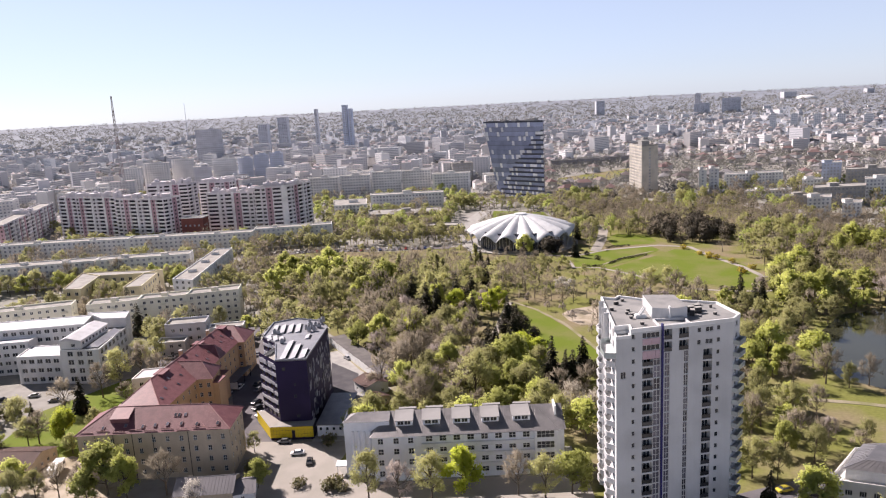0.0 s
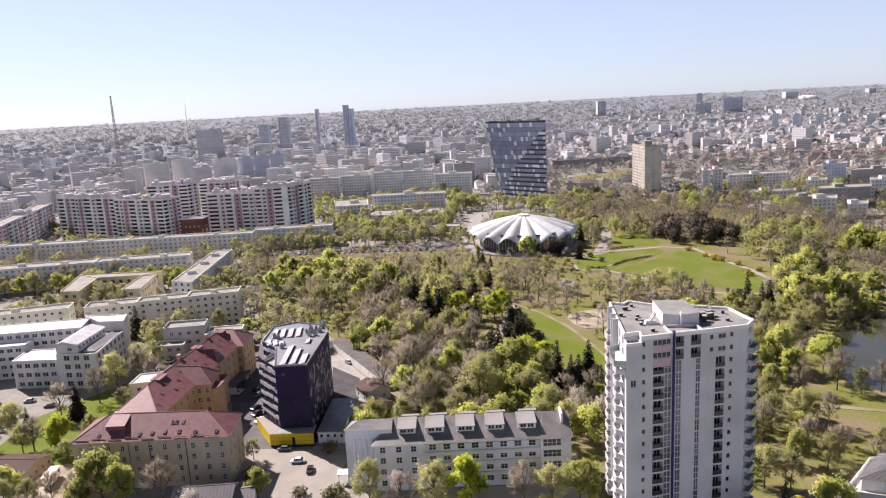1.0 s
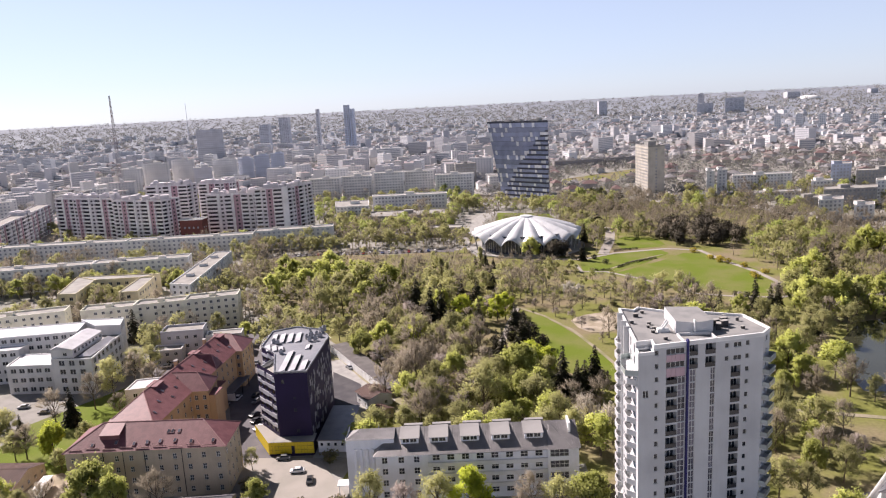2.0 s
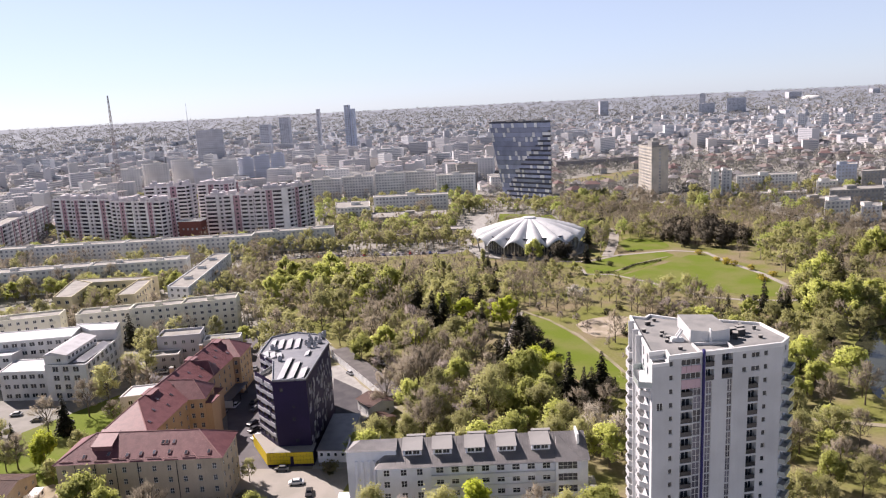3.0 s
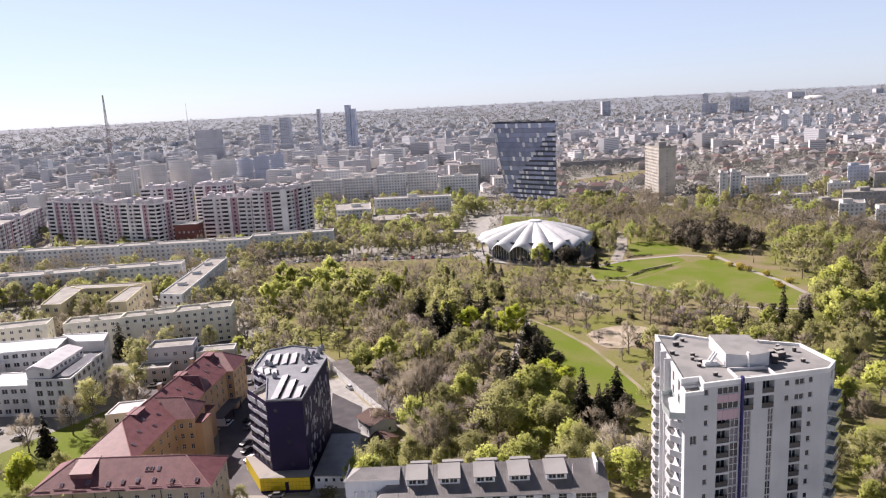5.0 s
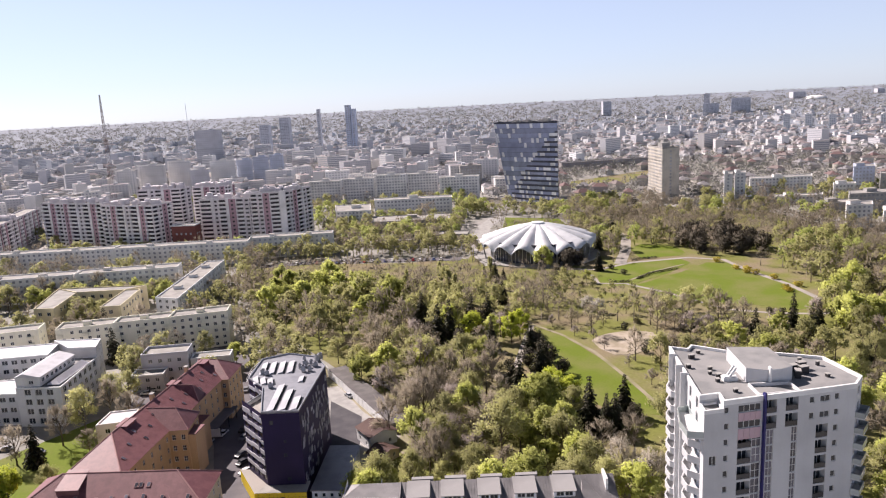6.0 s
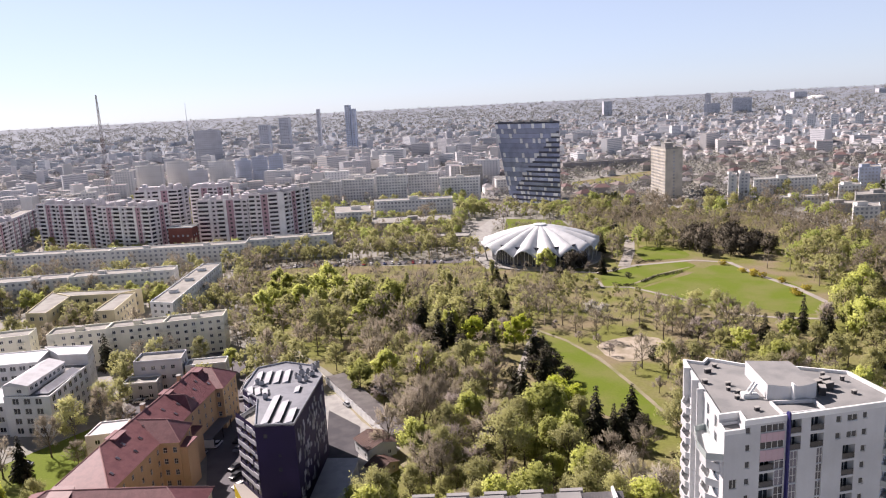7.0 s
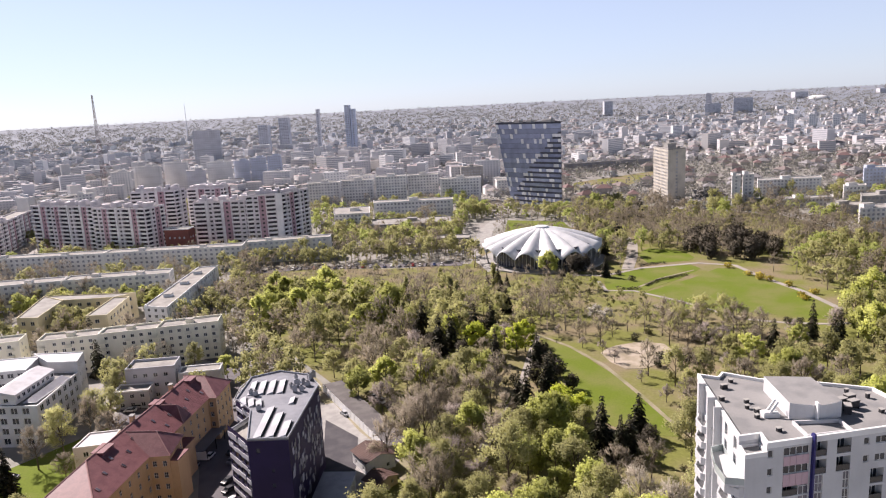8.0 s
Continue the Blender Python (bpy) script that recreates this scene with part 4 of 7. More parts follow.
def red_hospital():
    o = (-92.0, 225.0)
    root = thing("red_roofed_hospital", (*o, 0), "ochre and beige plastered hospital with winged red sheet-metal roofs", "hospital")
    L = lambda *pts: rel(pts, o)
    E, R = 14.4, 19.0

    def volume(name, pts, top, walls, cols, floors=4, first=1.2, gap=3.3, win=(1.1, 1.6), bands=False):
        w = Shape()
        for i in range(len(pts)):
            a, b = pts[i], pts[(i + 1) % len(pts)]
            d = along(a, b)[0]
            k = cols[i] if i < len(cols) else 0
            spots = []
            for j in range(k):
                s = d * (j + 0.5) / k
                for f in range(floors):
                    spots.append((s, first + gap * f))
            w.wall(a, b, 0, top, [(s - win[0] / 2, s + win[0] / 2, z, z + win[1]) for s, z in spots], 0.22)
            for s, z in spots:
                set_window(root, a, b, s, z, *win, cols=2, rows=2)
                x, y, rz = on_wall(a, b, s, 0.06)
        ob = part(name, w, [walls], root)
        g = Shape()
        g.rim(offset(pts, 0.35), 0.6, top - 0.35, top - 0.05)
        part("cornice", g, [walls], root)

    # front wing
    f = L((-108.6, 188.0), (-65.4, 188.4), (-65.6, 202.6), (-108.6, 202.6))
    volume("wall", f, E, M_BEIGE_WALL, [11, 4, 0, 3])
    g = Shape()
    F = offset(f, 0.6)
    e1, e2 = (*L((-100.9, 196.2))[0], R), (*L((-73.0, 195.6))[0], R)
    P = [(*p, E - 0.1) for p in F]
    ribbed(g, P[0], P[1], e2, e1, 60)
    ribbed(g, P[2], P[3], e1, e2, 40)
    g.face([P[1], P[2], e2])
    g.face([P[3], P[0], e1])
    roof = part("roof", g, [M_RED_TILE], root)
    for a, b in ((e1, e2), (P[0], e1), (P[1], e2), (P[2], e2)):
        g = Shape()
        g.tube(a, b, 0.16, 0.16, 6)
        part("ridge_cap", g, [M_RED_CAP], root)
    # snow guards along the eave
    for k in range(9):
        g = Shape()
        g.box((0, 0, 0), (3.6, 0.08, 0.22))
        put(part("snow_guard", g, [M_RED_CAP], root), F[0][0] + 3.4 + 4.55 * k, F[0][1] + 0.75 + (k % 2) * 0.35, E + 0.35 + (k % 2) * 0.2)
    # downpipes
    for s in (5.0, 10.2, 15.6, 21.4, 31.5):
        g = Shape()
        g.tube((0, 0, 0), (0, 0, E - 0.3), 0.09, 0.09, 6)
        x, y, rz = on_wall(f[0], f[1], s, 0.12)
        put(part("downpipe", g, [M_DARK_METAL], root), x, y, 0)
    tilt = math.atan2(R - E, 8.0)
    for sx, v in ((14, 0.3), (19, 0.25), (22.5, 0.28), (26, 0.3), (30, 0.3), (34.5, 0.25), (40.5, 0.25), (7.6, 0.25), (27.5, 0.62), (28.6, 0.62), (30.4, 0.62)):
        skylight(root, F[0][0] + sx, F[0][1] + v * 8.4, E - 0.05 + v * (R - E), 0, tilt)
    # box dormer over the front wing
    g = Shape()
    x0, y0 = L((-99.8, 191.0))[0]
    g.box((x0 + 2.5, y0 + 0.1, 15.2), (5.4, 0.2, 2.4), 0, 1)
    g.face([(x0 - 0.3, y0 - 0.4, 17.6), (x0 + 5.3, y0 - 0.4, 17.6), (x0 + 5.0, y0 + 6.5, 19.3), (x0 - 0.2, y0 + 6.5, 19.3)], 0)
    g.face([(x0 - 0.3, y0 - 0.4, 17.45), (x0 - 0.2, y0 + 6.5, 19.1), (x0 + 5.0, y0 + 6.5, 19.1), (x0 + 5.3, y0 - 0.4, 17.45)], 0)
    for sx in (0.0, 5.0):
        g.face([(x0 + sx, y0, 15.2), (x0 + sx, y0 + 6.3, 19.1), (x0 + sx, y0, 17.5)][::-1 if sx else 1], 1)
    g.box((x0 + 2.5, y0 - 0.4, 17.4), (5.6, 0.1, 0.22), 0, 0)
    part("box_dormer", g, [M_RED_TILE, M_RED_TILE], root)
    # long spine
    sp = L((-105.0, 203.4), (-90.4, 202.8), (-84.6, 268.0), (-98.8, 283.0))
    volume("spine_wall", sp, E, M_OCHRE, [0, 15, 3, 0])
    g = Shape()
    F = offset(sp, 0.6)
    a, b, c, d = [(*p, E - 0.1) for p in F]
    e1, e2 = (*L((-98.6, 217.0))[0], R + 0.3), (*L((-92.6, 272.0))[0], R + 0.3)
    ribbed(g, b, c, e2, e1, 90)
    ribbed(g, d, a, e1, e2, 90)
    g.face([c, d, e2])
    g.face([a, b, e1])
    part("spine_roof", g, [M_RED_TILE], root)
    for p, t in ((e1, e2), (a, e1), (b, e1)):
        g = Shape()
        g.tube(p, t, 0.18, 0.18, 6)
        part("ridge_cap", g, [M_RED_CAP], root)
    g = Shape()
    g.tube((*L((-79.3, 196.4))[0], R - 0.3), (*L((-71.4, 187.9))[0], E), 0.17, 0.17, 6)
    part("ridge_cap", g, [M_RED_CAP], root)
    # wings towards the yard
    def wing(pts, cols, ridge_in, ridge_end, top=E, hipped=True):
        volume("wing_wall", pts, top, M_OCHRE, cols)
        g = Shape()
        a, b, c, d = [(*p, top - 0.1) for p in offset(pts, 0.55)]
        e, f2 = (*L(ridge_in)[0], R), (*L(ridge_end)[0], R - 0.2)
        ribbed(g, a, b, f2, e, 22)
        ribbed(g, c, d, e, f2, 22)
        g.face([b, c, f2])
        part("wing_roof", g, [M_RED_TILE], root)
        for p in (a, b, c):
            t = Shape()
            t.tube(p if p is not a else e, f2, 0.14, 0.14, 6)
            part("ridge_cap", t, [M_RED_CAP], root)

    wing(L((-93.5, 227.6), (-82.8, 228.0), (-83.6, 239.2), (-93.0, 239.6)), [4, 4, 0, 0], (-97.0, 233.4), (-87.6, 233.2))
    wing(L((-92.0, 248.2), (-86.6, 248.0), (-86.4, 253.0), (-91.6, 253.0)), [2, 1, 0, 0], (-97.0, 250.6), (-88.5, 250.4))
    wing(L((-91.8, 265.6), (-82.4, 265.6), (-82.0, 279.0), (-94.0, 281.0)), [3, 4, 0, 0], (-95.0, 273.6), (-88.0, 273.0))
    # stair towers in the corners
    for x, y, t in ((-82.0, 231.5, 12.4), (-85.0, 244.0, 9.8)):
        g = Shape()
        g.box((*L((x, y))[0], 0), (3.0, 6.0, t), -0.1, 0, 1)
        g.box((*L((x, y))[0], t), (3.3, 6.3, 0.25), -0.1, 1)
        part("stair_tower", g, [M_OCHRE, M_RED_TILE], root)
    # skylights and box dormers on the spine
    tl = math.atan2(R - E, 7.2)
    for k in range(16):
        v = 0.3 + 0.35 * (k % 3) / 2
        u = (k + 0.6) / 16.5
        p = Vector(b).lerp(Vector(c), u).lerp(Vector(e1).lerp(Vector(e2), u), v)
        skylight(root, p.x, p.y, p.z + 0.03, radians(85), tl)
    for x, y, ln in ((-98.6, 223.5, 7.0), (-96.0, 252.0, 5.0), (-93.0, 270.0, 5.5)):
        g = Shape()
        X, Y = L((x, y))[0]
        g.box((X + 1.2, Y, 17.2), (2.6, ln * 0.72, 1.9), -0.08, 1)
        g.box((X + 1.1, Y, 19.1), (3.4, ln * 0.8, 0.2), -0.08, 0)
        part("box_dormer", g, [M_RED_TILE, M_RED_TILE], root)
    for x, y in ((-94.6, 262.0), (-97.0, 240.0)):
        g = Shape()
        g.box((*L((x, y))[0], 17.6), (1.0, 1.4, 3.0), 0, 0)
        g.box((*L((x, y))[0], 20.6), (1.3, 1.7, 0.2), 0, 1)
        part("chimney", g, [M_OCHRE, M_CONCRETE], root)


red_hospital()

# ---- white school ----
M_SCHOOL = mat("school_plaster", (0.66, 0.65, 0.64), vary=0.06, streak=0.07)
M_WHITE_ROOF = mat("white_roof_sheet", (0.56, 0.55, 0.57), 0.5, vary=0.05, big=0.3, bump=0.03)


def school():
    kw = dict(walls=M_SCHOOL, roof=M_WHITE_ROOF, near=False, parapet=0.35, category="school", coping=M_WHITE_METAL)
    block("school_wing", [(-155.3, 266.8), (-139.3, 265.6), (-141.2, 295.6), (-150.0, 296.0), (-157, 290)], 13.8, 4,
          "white plastered school wing with large dark windows", pitch=4.0, win=(2.3, 2.1), sides=(0, 1), **dict(kw, roof=M_ROOF_FELT))
    o = (-151.0, 280.0)
    root = thing("school_attic", (*o, 13.8 + 0.36), "white set-back school attic with a pale sloping roof and clerestory", "school")
    w = Shape()
    q = rel([(-155.2, 267.2), (-146.7, 267.0), (-146.2, 289.0), (-155.0, 290.0)], o)
    for i in range(4):
        a, b = q[i], q[(i + 1) % 4]
        spots = [] if i != 1 else [(2.0 + 2.7 * k, 1.1) for k in range(8)]
        if i == 0:
            spots = [(5.3, 0.8)]
        w.wall(a, b, 0, 3.4, [(s - 0.8, s + 0.8, z, z + 1.3) for s, z in spots], 0.2)
        for s, z in spots:
            set_window(root, a, b, s, z, 1.6, 1.3)
    part("wall", w, [M_SCHOOL], root)
    g = Shape()
    Q = offset(q, 0.3)
    a, b, c, d = [(*p, 3.4) for p in Q]
    m1, m2 = ((a[0] + b[0]) / 2 - 1.5, a[1], 4.7), ((d[0] + c[0]) / 2 - 1.5, d[1], 4.7)
    g.face([a, b, m1])
    g.face([b, c, m2, m1])
    g.face([c, d, m2])
    g.face([d, a, m1, m2])
    part("roof", g, [M_WHITE_ROOF], root)
    g = Shape()
    x, y = rel([(-143.0, 278.0)], o)[0]
    g.face([(x - 2.2, y - 10, 0.2), (x + 2.2, y - 10, 0.2), (x + 2.2, y + 11, 0.2), (x - 2.2, y + 11, 0.2)])
    for sx in (-1, 1):
        g.face([(x + 2.2 * sx, y - 10, 0.0), (x + 2.2 * sx, y + 11, 0.0), (x, y + 10, 1.7), (x, y - 8, 1.7)][::sx])
    g.face([(x - 2.2, y - 10, 0), (x + 2.2, y - 10, 0), (x, y - 8, 1.7)])
    part("skylight", g, [M_WHITE_ROOF], root)
    block("school_wing", [(-152, 296), (-141.2, 295.6), (-144.2, 306), (-163, 306.5)], 17.6, 5, "tall white end block of the school", pitch=3.1, win=(1.5, 1.7), sides=(1,), **kw)
    block("school_wing", [(-230, 281), (-157, 291), (-160, 305), (-230, 296)], 17.0, 5, "long white school wing with rows of dark windows", pitch=3.3, win=(2.1, 1.7), sides=(0,), **kw)
    block("school_wing", [(-230, 274), (-176, 281), (-176, 288), (-230, 280)], 13.6, 4, "lower white school wing with a pale roof", pitch=3.3, win=(2.2, 1.6), sides=(0,), **kw)
    block("school_wing", [(-174.0, 268.6), (-155.6, 268.2), (-157, 282), (-175.5, 282)], 11.2, 3, "projecting white school wing with glazed balconies", pitch=3.3, win=(2.2, 1.8), sides=(0,), **kw)


school()
block("clinic_annex", [(-127, 300), (-109.5, 302), (-111, 312), (-128, 310)], 11.5, 3, "flat-roofed pale grey clinic annex", "annex", M_LIGHT_PANEL, M_ROOF_GREY, sides=(0, 1), near=True, parapet=0.9)
block("clinic_annex", [(-128, 292), (-116, 293), (-117, 300), (-129, 299.5)], 6.5, 2, "low grey clinic annex with a white roof rim", "annex", M_LIGHT_PANEL, M_ROOF_GREY, sides=(0, 1), near=True, parapet=0.5, coping=M_WHITE_METAL)
block("clinic_annex", [(-109, 303), (-94, 305), (-95, 312), (-110, 310)], 8.5, 2, "low pale annex behind the red-roofed hospital", "annex", M_SCHOOL, M_ROOF_GREY, sides=(0, 1), near=True, parapet=0.5, coping=M_WHITE_METAL)

block("clinic_annex", [(-119.5, 247.5), (-109.5, 249.5), (-110.5, 259), (-119.5, 257.5)], 7.6, 2, "white-roofed annex behind the red-roofed hospital", "annex", M_SCHOOL, M_WHITE_ROOF, sides=(0,), parapet=0.4)

# glazed canopy beside the ochre wing
g = Shape()
g.box((0, 0, 3.6), (6.5, 17, 0.25), -0.1, 0)
g.box((0, -8.3, 0.9), (6.2, 0.3, 2.7), -0.1, 1)
for sx, sy in ((-2.9, -7.5), (2.9, -7.5), (-1.5, 7.8), (3.6, 7.0), (3.2, 0)):
    g.box((sx, sy, 0), (0.25, 0.25, 3.6), -0.1, 2)
solid("ambulance_canopy", g, [mat("blue_grey_sheet", (0.16, 0.18, 0.22), 0.4, 0.2), M_PLASTER_WHITE, M_DARK_METAL], (-84.6, 258.6, 0.17), "blue-grey sheet canopy over the hospital's ambulance bay", "canopy")


# ---- yard buildings ----
def gable_house(name, cx, cy, w, d, deg, h, rise, walls, roof, label, category="house", windows=2, z=0.0):
    root = thing(name, (cx, cy, z), label, category)
    root.rotation_euler = (0, 0, radians(deg))
    s = Shape()
    q = [(-w / 2, -d / 2), (w / 2, -d / 2), (w / 2, d / 2), (-w / 2, d / 2)]
    for i in range(4):
        a, b = q[i], q[(i + 1) % 4]
        L = along(a, b)[0]
        spots = [(L * (k + 0.5) / windows, 1.0) for k in range(windows)]
        s.wall(a, b, 0, h, [(p - 0.5, p + 0.5, zz, zz + 1.2) for p, zz in spots], 0.18)
        for p, zz in spots:
            set_window(root, a, b, p, zz, 1.0, 1.2, near=False)
    for sx in (-1, 1):
        s.face([(sx * w / 2, -d / 2 * sx, h), (sx * w / 2, d / 2 * sx, h), (sx * w / 2, 0, h + rise)])
    part("wall", s, [walls], root)
    r = Shape()
    e = 0.5
    for sy in (-1, 1):
        seamed(r, (-(w / 2 + e) * -sy, sy * (d / 2 + e), h - 0.15), ((w / 2 + e) * -sy, sy * (d / 2 + e), h - 0.15), (-(w / 2 + e) * sy, 0, h + rise + 0.05), ((w / 2 + e) * sy, 0, h + rise + 0.05), int(w * 1.2), 0, 0.05)
    r.tube((-(w / 2 + e), 0, h + rise + 0.06), (w / 2 + e, 0, h + rise + 0.06), 0.1, 0.1, 6)
    part("roof", r, [roof], root)
    return root


M_BROWN_ROOF = mat("brown_sheet_roof", (0.115, 0.068, 0.058), 0.8, vary=0.18, second=(0.09, 0.055, 0.05))
M_GREY_HOUSE_ROOF = mat("grey_tile_roof", (0.20, 0.19, 0.20), 0.8, vary=0.15)
gable_house("yard_house", -31.2, 244.4, 9.4, 9.0, -58, 4.2, 1.4, M_PLASTER_WHITE, M_BROWN_ROOF, "small white house with a brown-red sheet roof by the park wall")
gable_house("yard_house", -28.2, 232.6, 5.6, 7.4, -40, 2.8, 1.2, M_BEIGE_WALL, M_BROWN_ROOF, "little shed house with a weathered brown roof")
gable_house("barrack", -141.5, 198.2, 32, 15.0, -4, 3.4, 2.2, M_BEIGE_WALL, M_BROWN_ROOF, "long low barrack under a brown sheet roof", "barrack", 5)
gable_house("grey_house", -68.4, 175.6, 15, 9.5, 3, 4.2, 2.4, M_BEIGE_WALL, M_GREY_HOUSE_ROOF, "grey-roofed single-storey house in the hospital yard", windows=3)
gable_house("grey_house", -59.0, 176.6, 6, 9, 10, 3.2, 1.6, M_PLASTER_WHITE, M_GREY_HOUSE_ROOF, "small grey-roofed outbuilding beside the lane", windows=1)


def pavilion():
    root = thing("flat_shed", (-39.8, 220.6, 0), "long white shed with a dull grey seamed sheet roof", "shed")
    root.rotation_euler = (0, 0, radians(-4))
    s = Shape()
    q = [(-4.2, -11.2), (4.2, -11.2), (4.2, 11.2), (-4.2, 11.2)]
    for i in range(4):
        a, b = q[i], q[(i + 1) % 4]
        L = along(a, b)[0]
        n = 4 if i in (0, 2) else 6
        spots = [(L * (k + 0.5) / n, 2.1) for k in range(n)]
        s.wall(a, b, 0, 4.2, [(p - 0.45, p + 0.45, z, z + 1.1) for p, z in spots], 0.2)
        for p, z in spots:
            set_window(root, a, b, p, z, 0.9, 1.1, cols=1)
    part("wall", s, [M_HOSPITAL], root)
    r = Shape()
    seamed(r, (-4.5, -11.6, 4.2), (4.5, -11.6, 4.2), (4.5, 11.6, 5.1), (-4.5, 11.6, 5.1), 16)
    r.box((0, -11.6, 4.0), (9.0, 0.1, 0.2))
    part("roof", r, [M_SEAM], root)


pavilion()


M_GARAGE_ROOF = mat("old_tar_felt", (0.115, 0.105, 0.105), 0.9, vary=0.15, big=0.3, second=(0.15, 0.14, 0.135))


def garages():
    """Row of lock-ups with a white panelled wall along the lane to the park."""
    a, b = Vector((-55.5, 300.0)), Vector((-27.4, 249.0))
    d = (b - a)
    L = d.length
    rz = math.atan2(d.y, d.x)
    root = thing("garage_row", (a.x, a.y, 0.1), "row of felt-roofed garages behind a white panelled wall", "garages")
    root.rotation_euler = (0, 0, rz)
    g = Shape()
    g.box((L / 2, 3.8, 0), (L, 6.6, 2.7), 0, 0)
    part("body", g, [M_CONCRETE], root)
    for k in range(3):
        g = Shape()
        g.box((L * (k + 0.5) / 3, 3.8, 2.7 + 0.05 * k), (L / 3 - 0.1, 7.2, 0.22), 0, 0)
        part("roof", g, [M_GARAGE_ROOF], root)
    n = 15
    for k in range(n):
        g = Shape()
        g.box((L * (k + 0.5) / n, 0.2, 0), (L / n - 0.35, 0.16, 2.9))
        part("wall_panel", g, [M_PLASTER_WHITE], root)
        g = Shape()
        g.box((L * k / n, 0.2, 0), (0.3, 0.3, 3.1))
        part("post", g, [M_WHITE_METAL], root)


garages()

# trailer and tent in the dusty yard
root = thing("trailer", (-119.2, 193.2, 0.25), "white site trailer with a flat roof on small wheels", "trailer")
root.rotation_euler = (0, 0, radians(97))
g = Shape()
g.box((0, 0, 0.6), (7.4, 2.5, 2.4))
g.box((0, 0, 3.0), (7.6, 2.7, 0.12))
part("body", g, [M_PLASTER_WHITE], root)
for sx in (-2, 2):
    for sy in (-1.1, 1.1):
        g = Shape()
        g.tube((sx, sy - 0.1, 0.35), (sx, sy + 0.1, 0.35), 0.36, 0.36, 12)
        part("wheel", g, [M_DARK_METAL], root)
for sx in (-2.4, 0, 2.4):
    put(part("window", joined_window(1.0, 0.8, 1, M_DARK_METAL, M_GLASS), None, root), sx, -1.3, 1.7)
root = thing("marquee", (-108.8, 188.4, 0.2), "small white pointed marquee tent", "tent")
g = Shape()
q = [(-1.8, -1.8), (1.8, -1.8), (1.8, 1.8), (-1.8, 1.8)]
for i in range(4):
    a, b = q[i], q[(i + 1) % 4]
    g.face([(*a, 2.0), (*b, 2.0), (b[0] * 0.45, b[1] * 0.45, 2.7), (a[0] * 0.45, a[1] * 0.45, 2.7)])
    g.face([(a[0] * 0.45, a[1] * 0.45, 2.7), (b[0] * 0.45, b[1] * 0.45, 2.7), (0, 0, 3.9)])
    g.face([(*a, 1.7), (*b, 1.7), (*b, 2.0), (*a, 2.0)])
part("canopy", g, [M_PLASTER_WHITE], root)
for a in q:
    g = Shape()
    g.tube((*a, 0), (*a, 2.0), 0.05, 0.05, 6)
    part("pole", g, [M_WHITE_METAL], root)

# grey-roofed building with terraces below the tower
root = thing("terrace_building", (106, 163, 0), "white low-rise building with terraces and a grey pitched roof", "building")
w = Shape()
q = rel([(88.5, 158.0), (108.0, 150.0), (122.0, 172.0), (103.0, 172.5)], (106, 163))
for i in range(4):
    a, b = q[i], q[(i + 1) % 4]
    L = along(a, b)[0]
    spots = [(L * (k + 0.5) / 7, z) for k in range(7) for z in (1.0, 4.2)] if i in (0, 3) else []
    w.wall(a, b, 0, 7.0, [(p - 0.8, p + 0.8, z, z + 1.5) for p, z in spots], 0.2)
    for p, z in spots:
        set_window(root, a, b, p, z, 1.6, 1.5, cols=3)
w.rim(q, 0.25, 7.0, 7.9)
w.face([(*p, 7.0) for p in q])
part("wall", w, [M_SCHOOL], root)
g = Shape()
up = offset(q, -2.6)
g.prism(up, 7.0, 10.0, 0, 1)
part("attic", g, [M_SCHOOL, M_ROOF_FELT], root)
g = Shape()
P = [(*p, 10.0) for p in offset(up, 0.5)]
top = [(*p, 11.4) for p in offset(up, -3.0)]
for i in range(4):
    seamed(g, P[i], P[(i + 1) % 4], top[(i + 1) % 4], top[i], 10)
g.face(top)
part("roof", g, [M_SEAM], root)


# ---- cars ----
M_TYRE = mat("tyre_rubber", (0.02, 0.02, 0.02), 0.8)
CAR_PAINT = {k: mat(k + "_car_paint", c, 0.42, 0.0, vary=0.04, bump=0.0, spec=0.4) for k, c in
             {"white": (0.75, 0.75, 0.75), "silver": (0.42, 0.43, 0.45), "black": (0.02, 0.02, 0.025), "grey": (0.16, 0.165, 0.18), "red": (0.35, 0.03, 0.03), "yellow": (0.6, 0.5, 0.06), "blue": (0.04, 0.07, 0.2)}.items()}
CARS = {}


